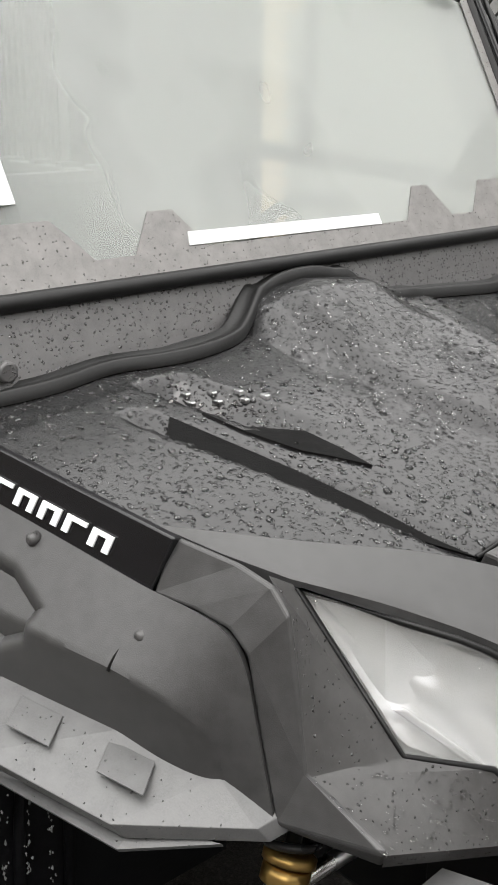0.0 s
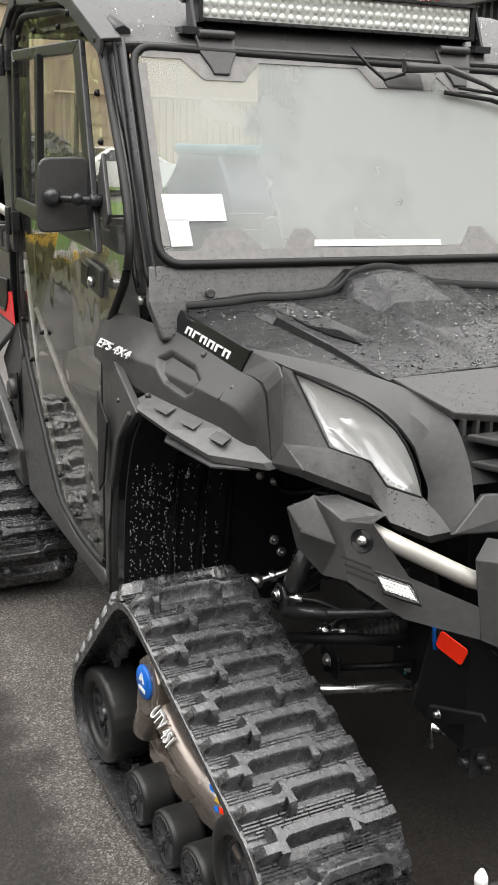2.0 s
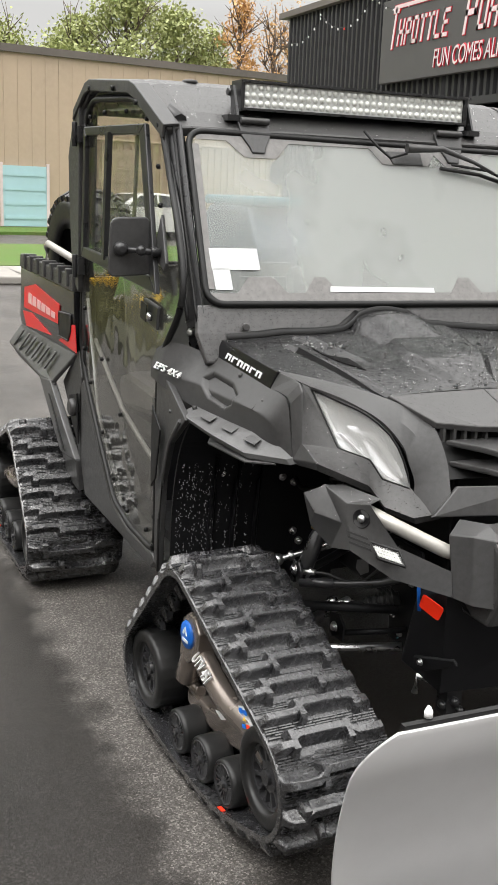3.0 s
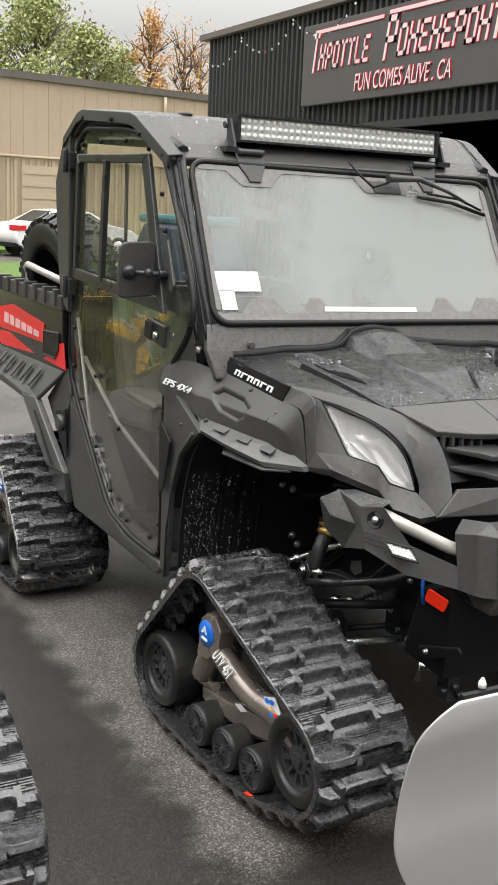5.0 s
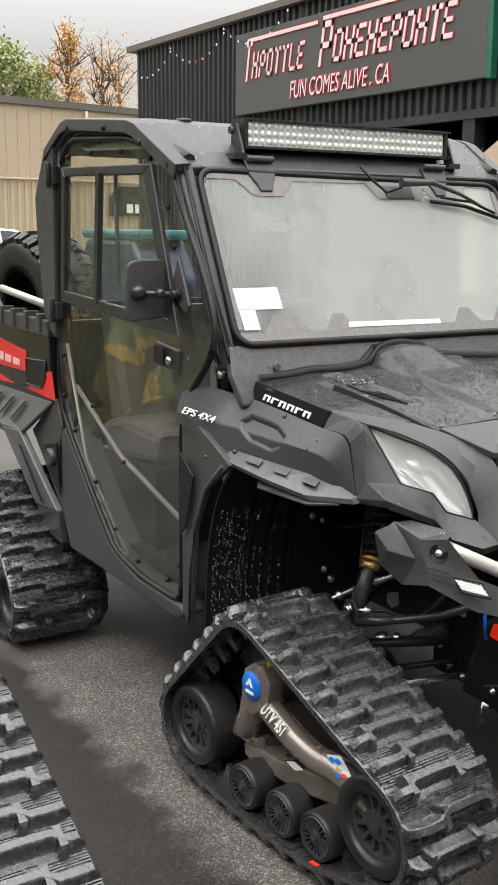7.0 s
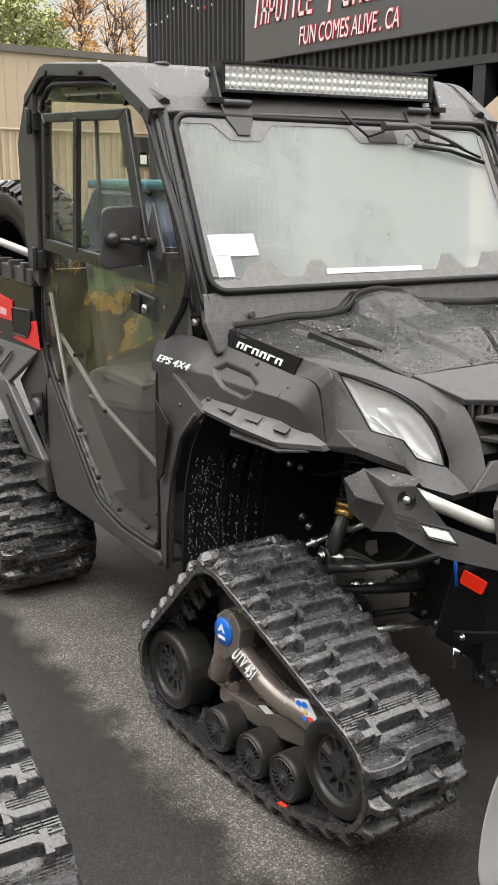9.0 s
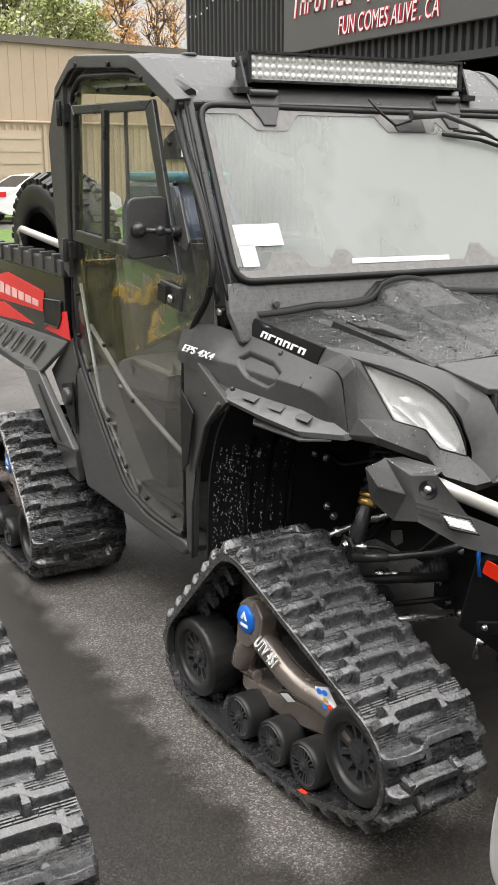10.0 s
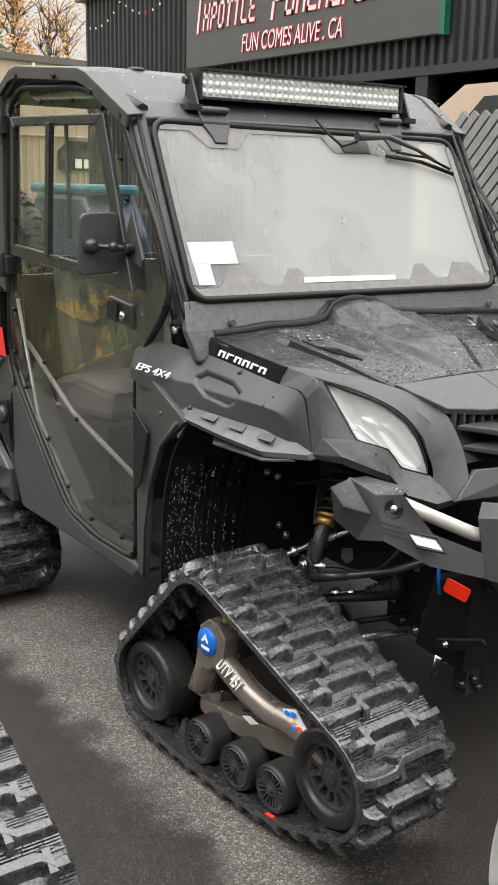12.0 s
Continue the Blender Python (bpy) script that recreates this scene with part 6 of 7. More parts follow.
def along_shock(build):
    """Stands a part on the shock absorber's axis, with its collar at the origin."""
    low, high = Vector((-0.150, -0.440, 0.585)), Vector((-0.164, -0.383, 0.703))
    turn = Matrix.Translation(high) @ (high - low).to_track_quat("Z", "Y").to_matrix().to_4x4()

    def made(bm):
        build(bm)
        bm.transform(turn)
    return made


both("shock_absorber", along_shock(shock), BLACKSTEEL, "black shock absorber body")
both("shock_collar", along_shock(lambda bm: [lathe(bm, [(0.026, -0.016), (0.029, -0.014), (0.029, 0.004), (0.026, 0.006)], (0, 0, 0), "z", 22), lathe(bm, [(0.024, 0.008), (0.032, 0.010), (0.032, 0.020), (0.026, 0.023)], (0, 0, 0), "z", 22)]), GOLD, "gold anodised shock collar")
both("shock_spring", along_shock(lambda bm: tube(bm, [(0.029 * math.cos(t * 44), 0.029 * math.sin(t * 44), 0.024 + 0.20 * t) for t in [k / 120 for k in range(121)]], 0.0058, 6)), BLACKSTEEL)


def rod_end(bm, at, towards, r):
    """A steel ball joint with its threaded shank."""
    at, towards = Vector(at), Vector(towards)
    d = (towards - at).normalized()
    turn = Matrix.Translation(at) @ d.to_track_quat("Z", "Y").to_matrix().to_4x4()
    piece = bmesh.new()
    lathe(piece, [(r * math.cos(q), r * math.sin(q)) for q in [math.pi * (k / 8 - 0.5) for k in range(1, 8)]], (0, 0, 0), "y", 16)
    n = int((towards - at).length / 0.004)
    lathe(piece, [(r * (0.42 if k % 2 else 0.50), r * 0.7 + 0.004 * k) for k in range(n)], (0, 0, 0), "z", 10)
    lathe(piece, [(r * 0.75, r * 1.8), (r * 0.80, r * 1.9), (r * 0.80, r * 2.5), (r * 0.75, r * 2.6)], (0, 0, 0), "z", 6)
    piece.transform(turn)
    me = bpy.data.meshes.new("joint")
    piece.to_mesh(me)
    piece.free()
    bm.from_mesh(me)
    bpy.data.meshes.remove(me)


both("shock_clevis", lambda bm: [prism(bm, [(-0.178, 0.545), (-0.120, 0.545), (-0.118, 0.590), (-0.135, 0.612), (-0.165, 0.612), (-0.180, 0.590)], "y", y, y + 0.010) for y in (-0.468,)], BLACKSTEEL, bev=0.003)
both("shock_bolt", lambda bm: stud(bm, (-0.150, -0.470, 0.585), "y", 0.0125), STEEL, "bright steel shock bolt")
both("tie_rod_end", lambda bm: rod_end(bm, (-0.235, -0.487, 0.588), (-0.205, -0.375, 0.622), 0.019), STEEL, "bare steel ball joint")
both("tie_rod", lambda bm: tube(bm, [(-0.210, -0.395, 0.616), (-0.175, -0.270, 0.650), (-0.14, -0.14, 0.685)], 0.012, 10), STEEL, "bare steel tie rod")
both("upper_arm", lambda bm: [tube(bm, [(-0.118, -0.468, 0.556), (-0.03, -0.376, 0.573), (0.045, -0.297, 0.594), (0.085, -0.254, 0.618), (0.11, -0.19, 0.64)], 0.0120, 12), tube(bm, [(-0.16, -0.47, 0.555), (-0.22, -0.35, 0.566), (-0.30, -0.18, 0.59)], 0.0125, 12)], BLACKSTEEL, "glossy black upper arm")
both("arm_sleeve", lambda bm: tube(bm, [(-0.105, -0.454, 0.5585), (-0.045, -0.392, 0.5701)], 0.0145, 12), BLACKSTEEL)
both("lower_arm", lambda bm: [tube(bm, [(-0.12, -0.52, 0.355), (0.012, -0.19, 0.372)], 0.0125, 12), tube(bm, [(-0.17, -0.54, 0.36), (-0.32, -0.19, 0.385)], 0.016, 10)], STEEL, "bare steel lower arm tube")
both("arm_brace", lambda bm: [tube(bm, [(-0.16, -0.46, 0.47), (-0.02, -0.19, 0.475)], 0.014, 10), tube(bm, [(-0.16, -0.33, 0.36), (-0.03, -0.15, 0.40)], 0.010, 8)], DARK)


def boot(bm):
    """Bellows of eight thin fins that widen towards the gearbox."""
    prof = [(0.014, -0.008), (0.017, -0.006)]
    for k in range(8):
        r, v = 0.026 + 0.0020 * k, 0.0125 * k
        prof += [(r * 0.66, v), (r * 0.97, v + 0.0035), (r, v + 0.0050), (r * 0.97, v + 0.0065)]
    lathe(bm, prof + [(0.022, 0.101), (0.022, 0.110)], (0, 0, 0), "z", 20)
    a, b = Vector((-0.098, -0.262, 0.464)), Vector((-0.052, -0.178, 0.494))
    bm.transform(Matrix.Translation(a) @ (b - a).to_track_quat("Z", "Y").to_matrix().to_4x4())


both("axle_boot", boot, TYRE, "ribbed black rubber axle boot")
both("drive_shaft", lambda bm: tube(bm, [(-0.25, -0.55, 0.43), (-0.156, -0.320, 0.452), (-0.098, -0.262, 0.466)], 0.013, 10), BLACKSTEEL)
both("shaft_joint", lambda bm: rod_end(bm, (-0.168, -0.330, 0.457), (-0.135, -0.290, 0.462), 0.021), STEEL, "bare steel shaft joint")
both("frame_bracket", lambda bm: [prism(bm, [(-0.20, 0.345), (-0.12, 0.345), (-0.115, 0.40), (-0.15, 0.425), (-0.205, 0.41)], "y", -0.318, -0.308), slab(bm, [(-0.13, -0.14, 0.34), (0.075, -0.14, 0.34), (0.085, -0.14, 0.45), (0.02, -0.14, 0.66), (-0.13, -0.14, 0.66)], 0.012)], DARK, bev=0.003)
both("bracket_bolt", lambda bm: stud(bm, (-0.161, -0.320, 0.380), "y", 0.012), STEEL, "bright steel bracket bolt")
for p in ((-0.045, -0.160, 0.385), (0.010, -0.160, 0.365), (0.050, -0.160, 0.430), (-0.09, -0.160, 0.43), (0.0, -0.160, 0.56)):
    both("frame_bolt", lambda bm: stud(bm, p, "y", 0.008), STEEL)
for p in ((-0.045, -0.170, 0.372), (-0.150, -0.325, 0.362)):
    both("paint_dot", lambda bm: lathe(bm, [(0.004, 0.002), (0.0035, -0.003)], p, "y", 8), TEAL, "small green paint mark")
for p in ((-0.488, -0.569, 0.797), (-0.474, -0.370, 0.772), (-0.473, -0.329, 0.752), (-0.450, -0.336, 0.595), (-0.432, -0.323, 0.566)):
    both("liner_bolt", lambda bm: [lathe(bm, [(0.013, -0.004), (0.013, 0.004), (0.010, 0.006)], p, "x", 14), lathe(bm, [(0.0075, 0.004), (0.0072, 0.011), (0.003, 0.012)], p, "x", 6)], STEEL, "bright steel liner bolt")
both("brake_hose", lambda bm: tube(bm, open_curve([(-0.125, -0.455, 0.585), (-0.068, -0.411, 0.594), (-0.030, -0.365, 0.580), (0.010, -0.330, 0.592), (0.045, -0.30, 0.64), (0.05, -0.24, 0.70)], 24), 0.006, 8), SEAL, "black brake hose")
both("hose_fitting", lambda bm: [tube(bm, [(-0.128, -0.458, 0.584), (-0.095, -0.432, 0.592)], 0.0085, 8), tube(bm, [(-0.112, -0.450, 0.570), (-0.105, -0.440, 0.600)], 0.006, 6)], STEEL, "bare steel hose fitting")
both("clip_plate", lambda bm: slab(bm, [(-0.372, -0.135, 0.500), (-0.360, -0.095, 0.500), (-0.352, -0.095, 0.462), (-0.360, -0.125, 0.450), (-0.368, -0.140, 0.472)], 0.004), CABGREY, "pale grey clip plate")
both("front_cable", lambda bm: tube(bm, open_curve([(-0.40, -0.36, 0.79), (-0.32, -0.37, 0.775), (-0.24, -0.34, 0.80), (-0.18, -0.30, 0.83)], 18), 0.008, 8), SEAL)
both("knuckle", lambda bm: lathe(bm, [(0.04, -0.05), (0.05, -0.03), (0.045, 0.02), (0.03, 0.06)], (-0.17, -0.52, 0.47), "y", 18), BLACKSTEEL)

# cowl and windscreen
def screen_x(z):
    return -0.49 - (z - 1.295) * 0.57


def on_screen(y, z, lift=0.0):
    return (screen_x(z) + 0.868 * lift, y, z + 0.497 * lift)


bm = bmesh.new()
slab(bm, [on_screen(-0.664, 1.32), on_screen(YC + 0.66, 1.32), (-0.465, YC + 0.67, 1.24), (-0.44, YC + 0.64, 1.15), (-0.44, -0.650, 1.15), (-0.465, -0.676, 1.24)], 0.03)
bevelled(part("cowl", bm, COWLMAT, utv, "wet grey cowl below the windscreen"), 0.008)
for s in (-1, 1):
    bm = bmesh.new()
    lathe(bm, [(0.012, -0.006), (0.012, 0.0015), (0.009, 0.003)], (-0.462, YC + s * 0.55, 1.255), "x", 16)
    part("cowl_plug", bm, COWLMAT, utv)
    bm = bmesh.new()
    for z in (1.262, 1.232):
        lathe(bm, [(0.013, -0.008 * s), (0.012, 0.010 * s), (0.004, 0.016 * s)], (-0.55 + 0.3 * (1.262 - z), YC + s * 0.695, z), "y", 12)
    part("pillar_bolt", bm, STEEL, utv, "two bright pillar bolts")
SCREEN = rounded([on_screen(-0.634, 1.318), on_screen(0.640, 1.312), on_screen(0.650, 1.815), on_screen(-0.606, 1.832)], 0.06, 6)
bm = bmesh.new()
slab(bm, SCREEN, 0.005)
glass = part("windscreen", bm, GLASS, utv, "fogged wet windscreen glass")
glass.visible_shadow = False
part("windscreen_seal", piped([p + Vector((0.004, 0, 0.002)) for p in SCREEN], 0.011, 8, closed=True), SEAL, utv, "black rubber windscreen seal")


def frit(name, pts):
    bm = bmesh.new()
    slab(bm, [on_screen(YC + y, z, 0.007) for y, z in pts], 0.002)
    part(name, bm, FRIT, utv)


teeth = []
for c, w, t in ((-0.475, 0.085, 0.04), (-0.27, 0.06, 0.02), (0.27, 0.06, 0.02), (0.475, 0.085, 0.04)):
    teeth += [(c - w, 1.348), (c - t, 1.395), (c + t, 1.395), (c + w, 1.348)]
frit("frit_band", [(-0.615, 1.321), (-0.652, 1.35), (-0.63, 1.348), *teeth, (0.595, 1.348), (0.612, 1.35), (0.58, 1.318)])
tabs = []
for c, w, t in ((0.36, 0.11, 0.055), (0.14, 0.13, 0.09), (-0.40, 0.11, 0.055)):
    tabs += [(c + w, 1.805), (c + t, 1.755), (c - t, 1.755), (c - w, 1.805)]
frit("frit_band", [(-0.60, 1.828), (0.59, 1.814), (0.60, 1.800), *tabs, (-0.615, 1.805)])
for lo, hi, w in ((-0.658, -0.632, 0.026), (0.604, 0.614, -0.026)):
    frit("frit_band", [(lo, 1.36), (hi, 1.79), (hi + w, 1.79), (lo + w, 1.36)])
for y, a, w in ((-0.566, 1.415, 0.160), (-0.564, 1.358, 0.056)):
    bm = bmesh.new()
    slab(bm, [on_screen(y - 0.035, a, 0.0065), on_screen(y - 0.035 + w, a, 0.0065), on_screen(y - 0.035 + w, a + 0.063, 0.0065), on_screen(y - 0.035, a + 0.063, 0.0065)], 0.001)
    part("paper_notice", bm, PAPER, utv, "white paper notice on the windscreen")
# bright band seen in the glass, put in as a white-coloured strip
bm = bmesh.new()
slab(bm, [on_screen(-0.213, 1.351, 0.0065), on_screen(0.174, 1.347, 0.0065), on_screen(0.174, 1.362, 0.0065), on_screen(-0.208, 1.367, 0.0065)], 0.002)
part("screen_bright_strip", bm, PAPER, utv, "white strip put in for a bright band low in the windscreen")
# tilt hinges of the screen and the wiper
for y in (-0.375, 0.365):
    bm = bmesh.new()
    slab(bm, [on_screen(y - 0.055, 1.868, 0.014), on_screen(y + 0.055, 1.868, 0.014), on_screen(y + 0.05, 1.82, 0.014), on_screen(y + 0.028, 1.785, 0.014), on_screen(y + 0.022, 1.768, 0.014), on_screen(y - 0.022, 1.768, 0.014), on_screen(y - 0.028, 1.785, 0.014), on_screen(y - 0.05, 1.82, 0.014)], 0.012)
    tube(bm, [on_screen(y - 0.05, 1.862, 0.024), on_screen(y + 0.05, 1.862, 0.024)], 0.011, 8)
    bevelled(part("screen_hinge", bm, PLASTIC_DRY, utv, "black screen hinge plate"), 0.003)
bm = bmesh.new()
slab(bm, [on_screen(0.10, 1.80, 0.012), on_screen(0.24, 1.80, 0.012), on_screen(0.24, 1.755, 0.012), on_screen(0.12, 1.755, 0.012)], 0.03)
bevelled(part("wiper_motor", bm, PLASTIC_DRY, utv), 0.006)
bm = bmesh.new()
tube(bm, [on_screen(0.16, 1.79, 0.05), on_screen(0.30, 1.79, 0.055), on_screen(0.42, 1.755, 0.05), on_screen(0.50, 1.725, 0.04)], [0.016, 0.010, 0.007, 0.006], 8)
part("wiper_arm", bm, PLASTIC_DRY, utv)
bm = bmesh.new()
tube(bm, [on_screen(0.30, 1.745, 0.018), on_screen(0.45, 1.728, 0.022), on_screen(0.60, 1.69, 0.018)], 0.007, 6)
tube(bm, [on_screen(0.34, 1.752, 0.032), on_screen(0.48, 1.735, 0.036), on_screen(0.58, 1.702, 0.028)], 0.005, 6)
part("wiper_blade", bm, SEAL, utv)
part("washer_hose", piped([on_screen(0.02, 1.85, 0.03), on_screen(0.06, 1.80, 0.03), on_screen(0.10, 1.765, 0.03), on_screen(0.16, 1.775, 0.045)], 0.005, 6), SEAL, utv)


# cab frame
def door_y(x, z):
    return -0.718 + 0.055 * clamp((x + 1.3) / 0.5) * clamp((z - 1.2) / 0.6)


def dp(x, z, out=0.0):
    return (x, door_y(x, z) - out, z)


both("front_pillar", lambda bm: tube(bm, [(-0.555, -0.640, 1.17), (-0.58, -0.645, 1.30), (-0.72, -0.632, 1.58), (-0.86, -0.620, 1.85)], 0.026, 10), BLACKSTEEL)
both("pillar_cover", lambda bm: slab(bm, [(-0.488, -0.648, 1.25), (-0.525, -0.690, 1.25), (-0.545, -0.690, 1.29), (-0.835, -0.668, 1.85), (-0.80, -0.625, 1.86), (-0.49, -0.650, 1.30)], 0.012), BLACKSTEEL, "black pillar cover", 0.006)
both("pillar_trim", lambda bm: tube(bm, [(-0.508, -0.691, 1.27), (-0.520, -0.693, 1.30), (-0.665, -0.684, 1.57), (-0.815, -0.672, 1.85)], 0.006, 8), SEAL)
both("pillar_strip", lambda bm: tube(bm, [(-0.490, -0.667, 1.27), (-0.500, -0.670, 1.30), (-0.650, -0.661, 1.57), (-0.80, -0.650, 1.85)], 0.005, 8), SEAL)
both("rear_pillar", lambda bm: tube(bm, [(-1.63, -0.70, 0.9), (-1.66, -0.70, 1.4), (-1.62, -0.70, 1.95)], 0.028, 10), PLASTIC_DRY)
both("cage_tube", lambda bm: tube(bm, [(-0.82, -0.62, 1.86), (-1.0, -0.63, 1.93), (-1.55, -0.64, 1.95)], 0.024, 8), BLACKSTEEL)
both("rear_corner_panel", lambda bm: slab(bm, [(-1.62, -0.725, 1.94), (-1.71, -0.722, 1.935), (-1.825, -0.718, 1.765), (-1.815, -0.718, 1.63), (-1.79, -0.718, 1.45), (-1.75, -0.72, 1.28), (-1.64, -0.725, 1.24)], 0.02), PLASTIC_DRY, "black cab rear corner panel", 0.004)
bm = bmesh.new()
box(bm, (-1.70, YC - 0.70, 0.90), (-1.66, YC + 0.70, 1.30))
part("cab_rear_wall", bm, PLASTIC_DRY, utv)
bm = bmesh.new()
box(bm, (-1.69, YC - 0.68, 1.30), (-1.685, YC + 0.68, 1.93))
part("rear_window", bm, PANE, utv, "clear rear window")

# roof
SECT = [(-0.790, 0.705, 1.838, 1.842), (-0.86, 0.715, 1.880, 1.894), (-1.015, 0.735, 1.972, 1.988), (-1.06, 0.740, 1.986, 2.004), (-1.49, 0.762, 2.020, 2.036), (-1.54, 0.765, 2.010, 2.026), (-1.69, 0.770, 1.926, 1.942)]
bm = bmesh.new()
rows = []
for x, hw, ze, zc in SECT:
    row = []
    for t in (-1, -0.96, -0.88, -0.6, -0.2, 0.2, 0.6, 0.88, 0.96, 1):
        row.append(bm.verts.new((x, YC + hw * t, ze + (zc - ze) * clamp((1 - abs(t)) / 0.12))))
    rows.append(row)
for a, b in zip(rows, rows[1:]):
    for k in range(9):
        bm.faces.new((a[k], a[k + 1], b[k + 1], b[k]))
bevelled(thick(part("roof", bm, PLASTIC, utv, "wet textured black plastic roof"), 0.035), 0.008)


def roof_rim(bm):
    tops = [bm.verts.new((x, YC - hw - 0.006, ze + 0.005)) for x, hw, ze, zc in SECT]
    lows = [bm.verts.new(v.co + Vector((-0.010, 0.0, -0.036))) for v in tops]
    ins = [bm.verts.new(v.co + Vector((0.0, 0.050, 0.004))) for v in tops]
    for k in range(len(SECT) - 1):
        bm.faces.new((tops[k], tops[k + 1], lows[k + 1], lows[k]))
        bm.faces.new((ins[k], ins[k + 1], tops[k + 1], tops[k]))


for ob in both("roof_rim", roof_rim, PLASTIC_DRY):
    bevelled(thick(ob, 0.012, 0.0), 0.003)
both("roof_plug", lambda bm: lathe(bm, [(0.028, 0.0), (0.026, 0.010), (0.018, 0.012)], (-1.07, -0.50, 2.000), "z", 14), PLASTIC_DRY)
for x, z in ((-0.83, 1.846), (-0.95, 1.918), (-1.2, 1.978), (-1.48, 1.998)):
    both("rim_bolt", lambda bm: lathe(bm, [(0.009, 0.006), (0.008, -0.004)], (x, YC - interp(-x, [(0.8, 0.69), (0.93, 0.74), (1.6, 0.76)]) - 0.018, z), "y", 8), SEAL)

# LED light bar on the roof
bm = bmesh.new()
box(bm, (-0.90, -0.40, 1.915), (-0.835, 0.442, 1.995))
for k in range(16):
    box(bm, (-0.935, -0.38 + 0.052 * k, 1.925), (-0.90, -0.374 + 0.052 * k, 1.985))
bar = bevelled(part("light_bar", bm, BLACKSTEEL, utv, "long black LED light bar on the roof"), 0.004)
for y in (-0.412, 0.442):
    bm = bmesh.new()
    box(bm, (-0.91, y, 1.905), (-0.825, y + 0.012, 2.002))
    part("end_cap", bm, BLACKSTEEL, bar)
    bm = bmesh.new()
    s = -1 if y < 0 else 1
    slab(bm, [(-0.87, y + s * 0.022, 1.985), (-0.845, y + s * 0.022, 1.985), (-0.80, y + s * 0.022, 1.885), (-0.85, y + s * 0.022, 1.885)], 0.008)
    box(bm, (-0.855, min(y, y + s * 0.055), 1.872), (-0.80, max(y, y + s * 0.055), 1.89))
    lathe(bm, [(0.012, -0.01), (0.012, 0.01), (0.005, 0.014)], (-0.87, y + s * 0.02, 1.965), "y", 8)
    part("bracket", bm, BLACKSTEEL, bar)
cell = bmesh.new()
lathe(cell, [(0.0118, 0.0), (0.0115, 0.003), (0.007, 0.0075), (0.002, 0.009)], (0, 0, 0), "x", 8)
first = part("led_lens", cell, LEDMAT, bar)
for r in range(3):
    for k in range(34):
        ob = first if r == k == 0 else first.copy()
        if ob is not first:
            scene.collection.objects.link(ob)
        ob.location = (-0.838, -0.388 + 0.0247 * k, 1.931 + 0.0245 * r)
bm = bmesh.new()
box(bm, (-0.836, -0.398, 1.917), (-0.8345, 0.44, 1.993))
part("led_backing", bm, LEDBACK, bar, "pale grey reflector plate")
for z in (1.912, 1.998):
    bm = bmesh.new()
    box(bm, (-0.84, -0.41, z - 0.004), (-0.822, 0.45, z + 0.004))
    for k in range(18):
        lathe(bm, [(0.0035, 0), (0.003, 0.004)], (-0.822, -0.39 + 0.05 * k, z), "x", 6)
    part("face_rim", bm, BLACKSTEEL, bar)

# doors
DOOR = [(-0.69, 0.50), (-0.685, 1.06), (-0.660, 1.13), (-0.605, 1.195), (-0.530, 1.275), (-0.505, 1.345), (-0.530, 1.425), (-0.605, 1.534), (-0.720, 1.667), (-0.838, 1.835), (-0.94, 1.90), (-1.08, 1.94), (-1.50, 1.96), (-1.60, 1.89), (-1.645, 1.34), (-1.675, 1.02), (-1.60, 0.90), (-1.39, 0.695), (-1.19, 0.515), (-0.97, 0.478), (-0.74, 0.475)]
LOOP = rounded([dp(x, z, 0.004) for x, z in DOOR], 0.06, 4)


def door_skin(bm):
    """Clear sheet inside the door's outline."""
    vs = [bm.verts.new(p) for p in LOOP]
    bm.faces.new(vs)
    bmesh.ops.triangulate(bm, faces=bm.faces, ngon_method="EAR_CLIP")


for ob in both("door_sheet", door_skin, VINYL, "clear scuffed vinyl door sheet"):
    thick(ob, 0.002)
    ob.visible_shadow = False
both("door_seal", lambda bm: tube(bm, LOOP, 0.011, 8, closed=True), SEAL, "black rubber door seal")
both("door_inner_seal", lambda bm: tube(bm, [(p.x - 0.020 * (1 if p.x > -1.1 else -0.8), p.y + 0.012, p.z + (0.02 if p.z > 1.3 else 0)) for p in LOOP], 0.007, 8, closed=True), PLASTIC_DRY)
WIN = [(-1.520, 1.862), (-0.905, 1.852), (-0.672, 1.332), (-1.562, 1.385)]


def window_frame(bm):
    outer = [Vector((x, z)) for x, z in WIN]
    c = sum(outer, Vector((0, 0))) / 4
    inner = [Vector((-1.490, 1.830)), Vector((-0.950, 1.820)), Vector((-0.748, 1.380)), Vector((-1.525, 1.425))]
    for i in range(4):
        j = (i + 1) % 4
        slab(bm, [dp(*outer[i], 0.018), dp(*outer[j], 0.018), dp(*inner[j], 0.018), dp(*inner[i], 0.018)], -0.018)


